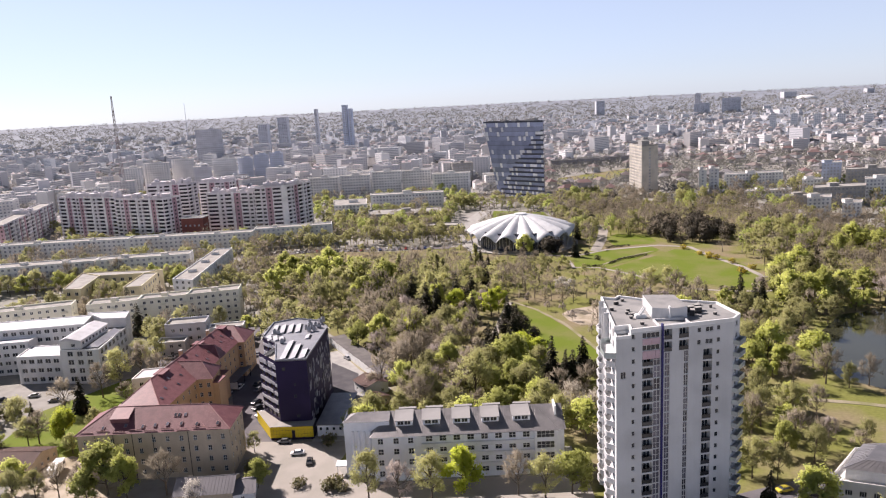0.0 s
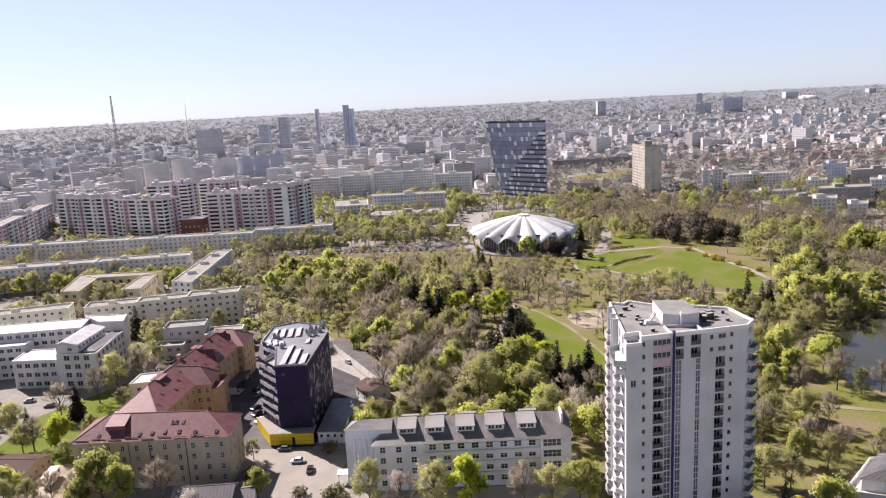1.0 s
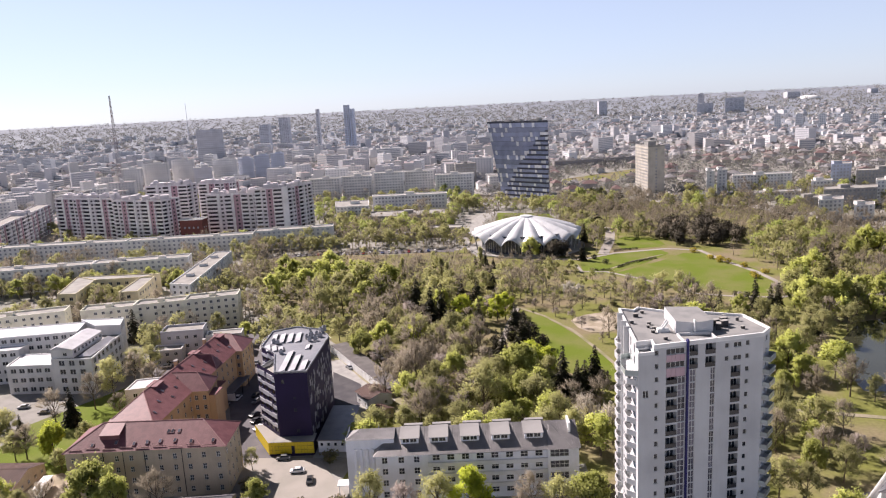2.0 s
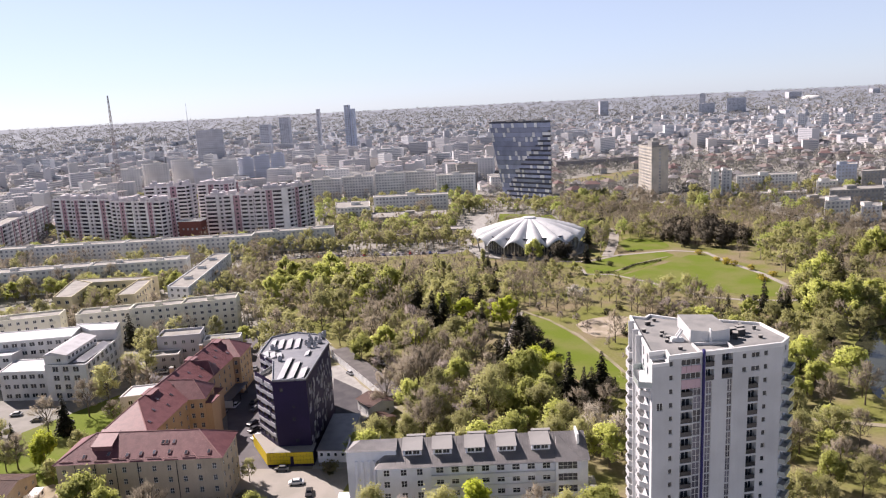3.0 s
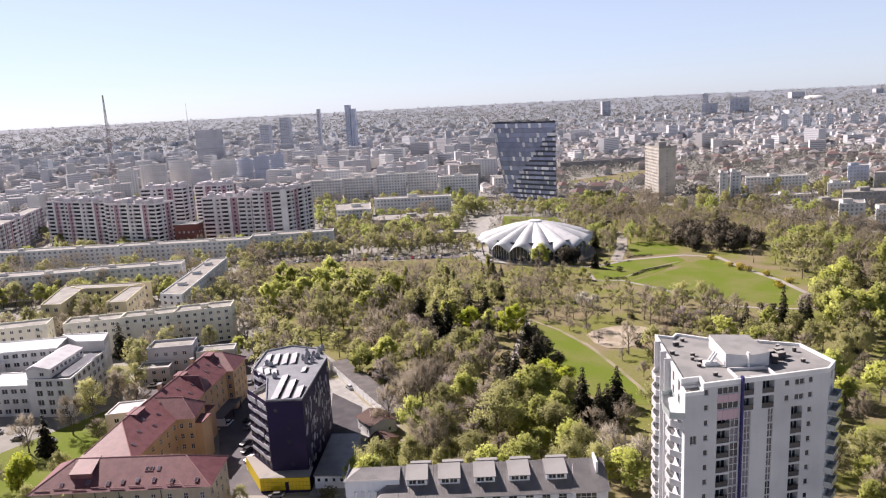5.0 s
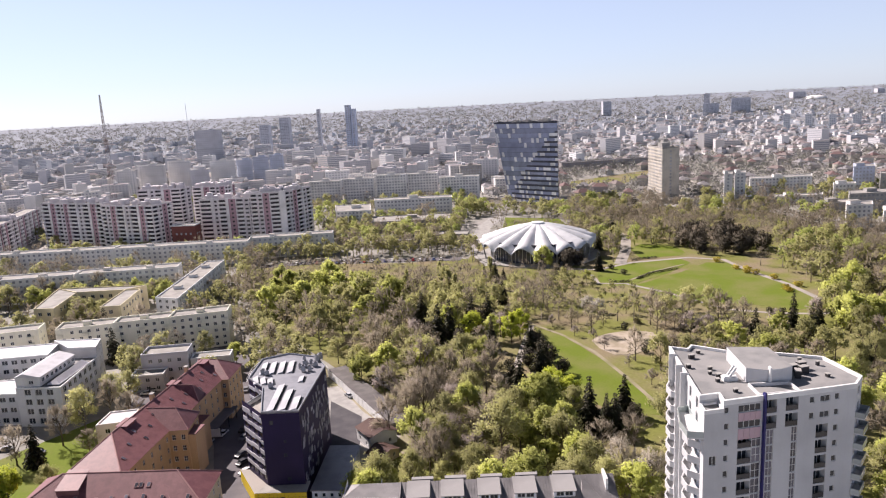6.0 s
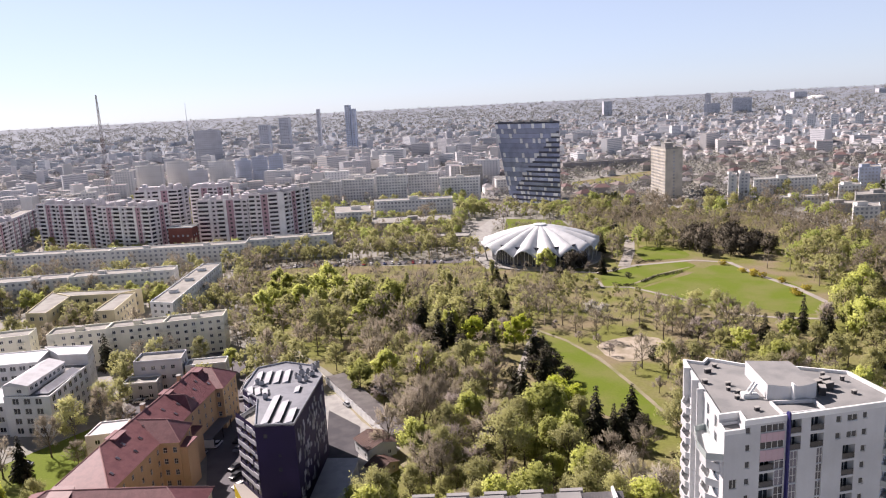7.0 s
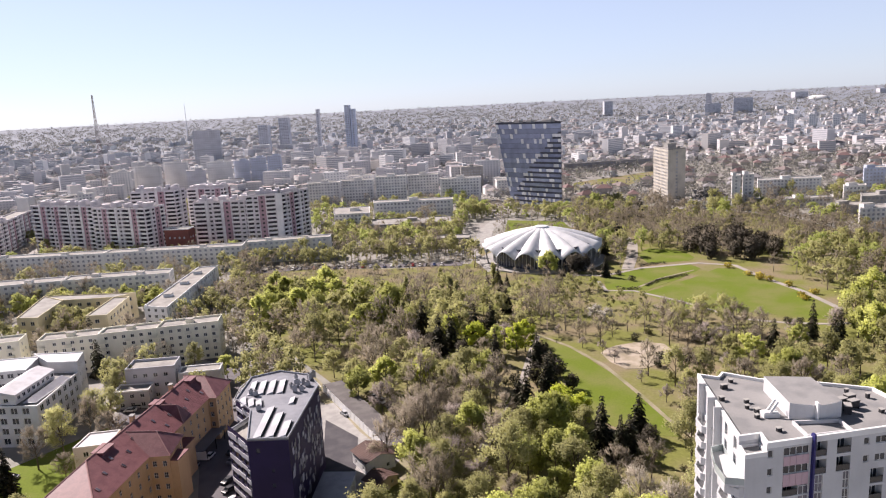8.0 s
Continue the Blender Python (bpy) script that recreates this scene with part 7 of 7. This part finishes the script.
TREE = {  # name, label, top, wide, low, (limbs, branches, twigs, leaves or shoots, size) near and farther
    "lime": ("leafy_tree", "spring tree in fresh lime-green leaf", 11.0, 4.6, 0.12, (9, 5, 6, 19, 0.33), (7, 4, 5, 15, 0.44)),
    "fresh": ("leafy_tree", "spring tree in vivid yellow-green young leaf", 11.0, 4.4, 0.10, (9, 5, 6, 22, 0.31), (7, 4, 5, 15, 0.44)),
    "olive": ("budding_tree", "tree with thin olive-green opening buds", 12.0, 4.7, 0.14, (9, 5, 6, 14, 0.225), (7, 4, 5, 10, 0.33)),
    "twig": ("bare_tree", "bare tan-brown tree with fine fuzzy twigs", 12.5, 5.0, 0.16, (9, 5, 6, 8, 0.85), (8, 4, 5, 6, 1.3)),
    "plum": ("bare_tree", "greyish purple bare tree with fine twigs", 9.5, 4.4, 0.16, (9, 5, 6, 8, 0.85), (8, 4, 5, 6, 1.3)),
    "pale": ("bare_tree", "pale beige bare tree with fine spreading twigs", 11.5, 5.6, 0.16, (9, 5, 6, 10, 1.0), (8, 4, 5, 6, 1.3)),
    "poplar": ("poplar", "slim columnar poplar with olive buds", 17.0, 1.7, 0.08, (12, 4, 5, 7, 0.28), (10, 4, 4, 6, 0.42)),
    "spruce": ("conifer", "dark green pointed conifer", 14.0, 3.9, 0.1, (17,), (14,)),
    "pine": ("pine", "broad dark brownish pine", 11.0, 5.0, 0.04, (2200, 0.38), (1100, 0.55)),
    "yellow": ("forsythia", "yellow flowering forsythia bush", 2.6, 2.6, 0.0, (300, 0.3), (240, 0.36)),
    "white": ("blossom_tree", "small tree in white blossom", 6.5, 3.4, 0.14, (8, 4, 5, 6, 0.2), (7, 4, 5, 6, 0.28)),
    "yew": ("evergreen_shrub", "dark rounded evergreen shrub", 3.0, 2.1, 0.0, (380, 0.28), (260, 0.34)),
    "shrub": ("shrub", "rounded green-brown shrub", 2.2, 1.9, 0.0, (320, 0.26), (220, 0.32)),
}
COVER = {"poplar": "olive", "yew": "spruce"}
PROTO = {}
COUNT = {}


def tree_mesh(kind, lod, v):
    nm, label, top, wide, low, *cards = TREE[kind]
    rnd = random.Random(v * 17 + lod * 5 + len(label))
    t, c = Shape(), Shape()
    if kind == "spruce":
        t.tube((0, 0, -0.3), (0, 0, top * 0.96), 0.26, 0.03, 6)
        needle_boughs(c, rnd, top, wide, cards[lod][0])
    elif len(cards[lod]) == 2:
        t.tube((0, 0, -0.3), (0, 0, top * 0.5), top * 0.025, top * 0.012, 6)
        crown_cards(c, rnd, kind, *cards[lod], top, wide, low)
    else:
        n1, n2, n3, per, size = cards[lod]
        dress(c, rnd, kind, skeleton(t, rnd, top, wide, low, n1, n2, n3), per, size)
    crown = c.mesh("crown", CROWN[COVER.get(kind, kind)])
    soft_shade(crown, outward(np.array([v.co for v in crown.vertices]), rnd))
    return t.mesh("trunk", M_BARK), crown


def outward(co, rnd):
    """Directions that let the many leaves of a crown shade as one soft rounded mass."""
    out = (co - (co.min(0) + co.max(0)) / 2 * np.array((1, 1, 0.85))) / (co.max(0) - co.min(0))
    out /= np.linalg.norm(out, axis=1)[:, None] + 1e-6
    out = out * 0.6 + np.array((0, 0, 0.5)) + np.random.default_rng(rnd.randrange(999)).normal(0, 0.28, out.shape)
    return out / np.linalg.norm(out, axis=1)[:, None]


def soft_shade(me, out):
    me.polygons.foreach_set("use_smooth", [True] * len(me.polygons))
    me.normals_split_custom_set_from_vertices(out.tolist())


def grow(kind, x, y, size, place, rnd, lod=None, z=0.03, limit=300):
    """Sets one tree; those past the limit are gathered into one wood."""
    nm, label = TREE[kind][:2]
    lod = (0 if y < 285 else 1) if lod is None else lod
    v = rnd.randrange(4)
    m = Matrix.Translation((x, y, z)) @ Matrix.Rotation(rnd.uniform(0, 6.28), 4, "Z") @ Matrix.Diagonal((size * rnd.uniform(0.84, 1.05), size * rnd.uniform(0.84, 1.05), size * rnd.uniform(0.95, 1.22), 1))
    key = (kind, lod, v, place)
    COUNT[nm] = COUNT.get(nm, 0) + 1
    if key not in PROTO:
        same = next((PROTO[k] for k in PROTO if k[:3] == key[:3]), None)
        root = thing(nm, (0, 0, 0), f"{label} {place}", "tree" if kind not in ("shrub", "yellow", "yew") else "bush", "trees")
        tm, cm = sorted((o.data for o in same.children), key=lambda d: d.name, reverse=True) if same else tree_mesh(kind, lod, v)
        part("trunk", tm, None, root)
        part("crown", cm, None, root)
        root.matrix_basis = m
        PROTO[key] = root
    else:
        ob = copy_thing(PROTO[key], Matrix())
        ob.matrix_basis = m


WOOD = {}
# lime leaves again; the softer light on far trees is put into the colour
M_DULLED_LIME = leaf("pale_olive_leaves", (0.44, 0.49, 0.155), (0.39, 0.43, 0.135), 0.55)


def far_grow(kind, x, y, size, rnd, z=0.03):
    """A tree of the joined wood beyond the park's middle."""
    if kind not in WOOD:
        pool = []
        for v in range(3):
            c = Shape()
            r2 = random.Random(v + 40)
            nm, label, top, wide, low, *_ = TREE[kind]
            if kind == "spruce":
                needle_boughs(c, r2, top, wide, 8)
            else:
                leafless = kind == "twig"
                dress(c, r2, kind, skeleton(Shape(), r2, top, wide, low, 7, 3, 4), 5 if leafless else 6, 1.7 if leafless else 0.52)
                c.tube((0, 0, 0), (0, 0, top * 0.5), 0.3, 0.15, 5)
            pool.append((np.array(c.v), c.f, outward(np.array(c.v), r2)))
        WOOD[kind] = pool, [], [], [0], []
    pool, vs, fs, n, dirs = WOOD[kind]
    pv, pf, pn = pool[rnd.randrange(3)]
    a = rnd.uniform(0, 6.28)
    q = pv.copy()
    q[:, 0], q[:, 1] = (pv[:, 0] * math.cos(a) - pv[:, 1] * math.sin(a)) * size + x, (pv[:, 0] * math.sin(a) + pv[:, 1] * math.cos(a)) * size + y
    q[:, 2] = pv[:, 2] * size * rnd.uniform(0.95, 1.25) + z
    vs.append(q)
    dirs.append(np.stack((pn[:, 0] * math.cos(a) - pn[:, 1] * math.sin(a), pn[:, 0] * math.sin(a) + pn[:, 1] * math.cos(a), pn[:, 2]), 1))
    fs += [tuple(i + n[0] for i in f) for f in pf]
    n[0] += len(q)


GAPS = [[(118, 238), (165, 202), (240, 162), (232, 120), (150, 150), (116, 192), (114, 215)], [(130, 236), (136, 232), (139, 258), (152, 284), (172, 310), (160, 304), (146, 286), (134, 262)], [(138, 452), (160, 448), (198, 452), (202, 470), (140, 476)], [(70, 408), (100, 380), (118, 362), (160, 345), (178, 365), (180, 420), (168, 455), (148, 480), (148, 508), (110, 512), (104, 472), (72, 448)], LAWN_E, [(-6, 528), (22, 528), (42, 672), (8, 672)], LAKE, [(29, 352), (33, 354), (47, 330), (60, 282), (64, 250), (44, 250), (33, 262), (28, 288), (28.5, 320)], [(84, 408), (100, 382), (118, 352), (160, 338), (160, 356), (118, 372), (100, 404)], [(52, 310), (78, 312), (80, 338), (54, 336)], [(88, 395), (125, 340), (150, 340), (120, 380)]]
LINES = [(line, wd) for nm, line, wd, m in WAYS]
SOLIDS = [quad_at(50, 166, 36, 36, 0), quad_at(0, 188, 68, 20, 0), quad_at(-56, 234, 28, 54, 0), quad_at(51, 502, 80, 80, 0), quad_at(-31, 240, 16, 26, 0), quad_at(-88, 196, 50, 20, 0), quad_at(-93, 240, 28, 90, -5), quad_at(-40, 275, 44, 12, -61),
          quad_at(-136, 193, 36, 17, 0), quad_at(106, 162, 40, 34, 0), quad_at(-66, 176, 28, 14, 0), quad_at(-40, 220, 12, 26, 0), quad_at(204, 686, 40, 60, 0), quad_at(78, 735, 80, 80, 0)]


def near_line(x, y):
    for line, wd in LINES:
        for (ax, ay), (bx, by) in zip(line, line[1:]):
            dx, dy = bx - ax, by - ay
            u = max(0, min(1, ((x - ax) * dx + (y - ay) * dy) / (dx * dx + dy * dy)))
            if math.hypot(x - ax - u * dx, y - ay - u * dy) < wd / 2 + 0.8:
                return True
    return False


FOOT_WIDE = [offset(p, 2.5) for p in FOOT]


def free(x, y):
    return not (any(inside(p, x, y) for p in GAPS + SOLIDS + FOOT_WIDE) or near_line(x, y))


TAKEN = {}
SPARSE = [(30, 356), (50, 330), (60, 285), (66, 264), (110, 268), (140, 285), (160, 345), (120, 366), (98, 404), (74, 425), (55, 400), (40, 372)]


def take(x, y, gap):
    k = (int(x // 10), int(y // 10))
    if any(math.hypot(x - a, y - b) < gap for i in (-1, 0, 1) for j in (-1, 0, 1) for a, b in TAKEN.get((k[0] + i, k[1] + j), ())):
        return False
    TAKEN.setdefault(k, []).append((x, y))
    return True


def plant():
    rnd = random.Random(11)
    # single trees that stand out
    chosen = {
        "spruce": [(-21, 362), (-13, 334), (-8, 340), (2, 349), (10, 361), (25, 291), (27, 296), (16, 274), (14, 279), (35, 247), (48, 256), (42, 243), (39, 241), (118, 322), (197, 384), (200, 383), (138, 316), (139, 334), (19, 389), (147, 328), (25, 319), (9, 321), (92, 506), (80, 449), (-134, 238), (-170, 361), (-150, 326)],
        "lime": [(103, 309), (125, 317), (106, 284), (-32, 299), (-8, 350), (156, 331), (-19, 236), (12, 233), (231, 416), (-2, 252), (-18, 204), (-8, 206), (8, 210), (-25, 212), (18, 222), (60, 205), (48, 455), (105, 212), (98, 198), (76, 222), (88, 244)],
        "fresh": [(26, 261), (31, 262), (21, 258), (27, 270), (18, 328), (22, 333), (2, 336), (-18, 300)],
        "pale": [(37, 213), (43, 206)],
        "poplar": [(-5, 396), (-29, 392), (-13, 425), (15, 420), (-8, 400)],
        "pine": [(64, 462), (70, 464), (29, 313), (30.5, 304), (28, 326), (34, 292), (50, 250), (46, 245), (-17, 340), (5, 356), (-4, 333), (22, 300)],
        "plum": [(45.5, 334), (54.5, 316), (59.5, 296), (63, 278), (38, 348), (52, 326)],
        "twig": [(108, 333), (109, 328), (85, 356), (92, 352), (95, 344), (34, 224), (44, 228), (50, 198), (-15, 307), (-27, 243)],
        "yellow": [(158, 428), (161, 424), (162, 387), (156, 438), (163, 392), (160, 433), (166, 412), (152, 457), (171, 396)],
        "white": [(58, 372), (62, 366)],
        "yew": [(72.6, 317), (69.5, 309.7), (79, 318), (82, 313.5), (85, 310.5), (106, 300), (111, 300.5), (124, 327), (133, 327.5), (128.5, 311), (132.5, 313), (92, 335), (97, 334.5), (98.5, 304.5), (68.5, 340), (111, 378), (138, 353), (142, 350.5), (100, 352), (-4, 344), (6, 355), (-17, 356), (14, 300), (4, 312), (92, 438), (88, 452)],
    }
    for kind in chosen:
        for x, y in chosen[kind]:
            take(x, y, 0)
            if kind in ("spruce", "pine"):
                take(x - 0.1 * 5, y - 6, 0)
                take(x, y - 11, 0)
                take(x + 1, y - 16, 0)
            s = 1.0 if kind not in ("lime", "pine") else rnd.uniform(0.85, 1.15)
            if kind == "plum":
                s = 0.5
            if kind == "pine" and y < 400:
                s = rnd.uniform(0.5, 0.68)
            if kind == "spruce" and 325 < y < 365 and x < 12:
                s = 1.15
            if (x, y) in ((35, 247), (108, 333)):
                s = 1.25
            if y < 226 and kind == "lime":
                s = 0.75
            grow(kind, x, y, s, "in the park", rnd)
    # the dark pine stand behind the great lawn
    n = 0
    while n < 30:
        x, y = rnd.uniform(142, 198), rnd.uniform(470, 534)
        if ((x - 170) / 28) ** 2 + ((y - 502) / 33) ** 2 > 1 or not take(x, y, 6.2):
            continue
        n += 1
        grow("pine" if n % 6 else "twig", x, y, rnd.uniform(0.65, 1.2), "in the park", rnd)
    # trees close to the flight's start
    for kind, x, y, s in (("lime", -97.7, 179.5, 1.15), ("lime", -91.6, 177.5, 0.95), ("fresh", -126.8, 213, 1.0), ("lime", -101.5, 175.5, 0.8), ("olive", -121, 206, 0.6), ("lime", -56, 179.5, 0.62), ("fresh", 0.2, 172.5, 1.12), ("olive", -7.9, 169.5, 0.98), ("lime", 28.6, 169.5, 1.05), ("olive", 21.3, 167, 0.9),
                          ("lime", -125.5, 182, 0.9), ("olive", -117.5, 179, 0.7), ("twig", -81, 178.5, 1.0), ("olive", -24.6, 170.5, 1.0), ("plum", -16.5, 170, 1.0), ("twig", 14.6, 170, 0.9), ("twig", -132.4, 250.5, 1.0), ("twig", -136, 214, 0.9), ("spruce", -147.7, 231, 0.5),
                          ("twig", -140.1, 238.4, 1.05), ("olive", -133, 286, 0.9), ("olive", -129.2, 259, 1.15), ("twig", -127, 272, 0.9), ("white", -70.7, 171, 1.0), ("shrub", -44.8, 179.6, 1.3), ("shrub", -40.5, 204, 1.5), ("shrub", -34.5, 178.6, 1.6), ("shrub", -36.5, 176.8, 1.3), ("shrub", -32.6, 176.4, 1.2), ("shrub", -61, 190, 1.4),
                          ("lime", -134, 183, 0.8), ("olive", -122, 176, 0.75), ("twig", -111, 179, 0.8), ("twig", -107, 182.5, 0.6), ("olive", -62.5, 200.5, 0.5), ("twig", -120, 243, 0.7), ("olive", -150, 228, 0.9), ("shrub", -157.6, 234.6, 2.6), ("lime", -164, 232, 0.8), ("lime", -146, 206, 0.7), ("olive", -139, 213, 0.8), ("twig", -152, 214, 0.9), ("shrub", -148, 210, 1.5), ("lime", -158, 218, 0.8), ("olive", -121, 222, 0.6), ("olive", -124, 281, 1.0), ("twig", -117, 265, 0.8), ("olive", -131, 300, 0.9), ("lime", -96, 318, 0.8), ("olive", -112, 328, 0.9), ("shrub", -104, 316, 1.4), ("twig", -84, 330, 0.9)):
        take(x, y, 0)
        grow(kind, x, y, s, "beside the hospital yards", rnd, 0)
    # the park
    spots = []
    for _ in range(15000):
        x, y = rnd.uniform(-145, 420), rnd.uniform(140, 690)
        if abs(math.atan2(x, y + 10)) > radians(41) or (x < 68 and y < 196) or not inside(PARK, x, y) or not free(x, y):
            continue
        sparse = inside(SPARSE, x, y)
        dense = noise.noise(Vector((x * 0.012, y * 0.012, 5.2)))
        gap = 4.9 + 4.5 * max(0, dense + 0.1) 
        if sparse:
            gap = 6.4
        elif x > 60 and y < 310:
            gap = max(gap, 6.2)
        if inside(LAWN_H, x, y):
            gap = 6.8
        if 365 < y < 415 and 55 < x < 175:
            gap = 8.5
        if take(x, y, gap):
            spots.append((x, y))
    spots.sort(key=lambda p: p[1])
    for x, y in spots:
        q = noise.noise(Vector((x * 0.017, y * 0.017, 3.7))) + rnd.uniform(-0.4, 0.4)
        if x > 110 and y < 430:
            q += 0.06
        if y > 430:
            q -= 0.24
        elif x < 5 and y > 315:
            q -= 0.15
        if x > 60 and y < 310:
            q += 0.3
        q -= 0.05
        if x > 140 and y > 370:
            q -= 0.12
        kind = "lime" if q > 0.30 else "olive" if q > -0.05 else "twig" if rnd.random() < 0.85 else "plum"
        dark = noise.noise(Vector((x * 0.03, y * 0.03, 9.1)))
        if dark > 0.4 and x > -25 and rnd.random() < 0.3:
            kind = "spruce"
        if inside(SPARSE, x, y) and kind in ("lime", "spruce"):
            kind = rnd.choice(("twig", "plum", "olive"))
        s = rnd.choice((rnd.uniform(0.5, 0.85), rnd.uniform(0.8, 1.15), rnd.uniform(1.0, 1.4)))
        if 400 < y < 470 and -5 < x < 100:
            s = min(s, rnd.uniform(0.42, 0.75))
        if 365 < y < 415 and 55 < x < 175 or 435 < y < 505 and -125 < x < 5:
            s = rnd.uniform(0.35, 0.6)
        elif inside(LAWN_H, x, y):
            s = rnd.uniform(0.6, 1.0)
        elif inside(SPARSE, x, y):
            s = rnd.uniform(0.6, 1.15)
        elif y < 310 and x > 60:
            s *= 0.88
        elif y > 430:
            s *= 0.95
        over = COUNT.get(TREE[kind][0], 0) >= 165
        if over or y > 520:
            far_grow(kind if kind != "plum" else "twig", x, y, s, rnd)
        else:
            grow(kind, x, y, s, "in the park", rnd)
    # shrubs under the trees
    n = 0
    while n < 40:
        x, y = rnd.uniform(-60, 200), rnd.uniform(200, 420)
        if inside(PARK, x, y) and free(x, y) and abs(math.atan2(x, y)) < radians(38):
            n += 1
            grow("shrub", x, y, rnd.uniform(0.6, 1.3), "in the park", rnd, 1)
    # between the apartment blocks
    for x0, x1, y0, y1, n, kinds in ((-235, -150, 344, 370, 18, "olive twig twig"), (-300, -165, 414, 442, 60, "olive twig lime"), (-340, -150, 462, 510, 90, "olive twig twig"), (-160, -60, 508, 532, 40, "twig olive olive"),
                                     (-340, -110, 534, 560, 80, "olive lime twig"), (-105, 30, 560, 650, 130, "lime olive twig"), (28, 135, 640, 712, 60, "olive lime twig"), (0, 32, 600, 720, 40, "lime olive"), (86, 130, 560, 640, 40, "lime olive twig"), (-240, -175, 345, 412, 12, "olive twig"), (-135, -108, 345, 375, 14, "olive twig"),
                                     (-240, -178, 200, 262, 24, "olive twig lime"), (-150, -112, 380, 470, 34, "olive twig"), (-420, -200, 580, 900, 150, "olive twig"), (-200, 20, 650, 800, 120, "olive twig lime"), (120, 420, 540, 720, 170, "olive twig lime twig"),
                                     (-200, -184, 374, 400, 8, "olive"), (-138, -125, 305, 335, 8, "olive twig"), (-104, -60, 292, 352, 26, "olive twig olive"), (-126, -98, 345, 405, 22, "twig olive"), (-60, 10, 514, 556, 60, "olive twig olive")):
        kinds = kinds.split()
        tries = got = 0
        while got < n and tries < n * 14:
            tries += 1
            x, y = rnd.uniform(x0, x1), rnd.uniform(y0, y1)
            if inside(PARK, x, y) or not free(x, y) or not take(x, y, 5.0):
                continue
            got += 1
            kind = rnd.choice(kinds)
            s = rnd.uniform(0.65, 1.15)
            if y < 470 and COUNT.get(TREE[kind][0], 0) < 185:
                grow(kind, x, y, s, "between the apartment blocks", rnd, 1, 0.0)
            else:
                far_grow(kind, x, y, s, rnd, 0.0)
    for kind in WOOD:
        pool, vs, fs, n, dirs = WOOD[kind]
        me = bpy.data.meshes.new("wood")
        me.from_pydata(np.concatenate(vs).tolist(), [], fs)
        me.materials.append(M_DULLED_LIME if kind == "lime" else CROWN[kind])
        soft_shade(me, np.concatenate(dirs))
        tagged(new(TREE[kind][0] + "_wood", me), f"far stand of trees, each a {TREE[kind][1]}"[:80], "trees", kind="stuff")
    print("TREES", COUNT, {k: len(WOOD[k][1]) for k in WOOD})


plant()


def hedge(pts, label):
    """A clipped hedge of small leaves along a line."""
    rnd = random.Random(4)
    s = Shape()
    for (ax, ay), (bx, by) in zip(pts, pts[1:]):
        L = math.hypot(bx - ax, by - ay)
        for k in range(int(L * 26)):
            u = rnd.random()
            p = Vector((ax + (bx - ax) * u + rnd.uniform(-0.6, 0.6), ay + (by - ay) * u + rnd.uniform(-0.6, 0.6), rnd.uniform(0.1, 1.2)))
            s.face([p + Vector((rnd.gauss(0, 0.28), rnd.gauss(0, 0.28), rnd.gauss(0, 0.2))) for _ in range(3)])
    solid("hedge", s, [CROWN["spruce"]], (0, 0, 0.1), label, "hedge")


hedge([(96, 425), (106.5, 435.5), (125, 445)], "clipped dark hedge along the lawn path")
hedge([(92, 420), (84, 420), (80, 424)], "low dark hedge at the lawn's end")
hedge([(104, 470), (112, 474), (122, 475)], "low dark hedge beside the lawn")
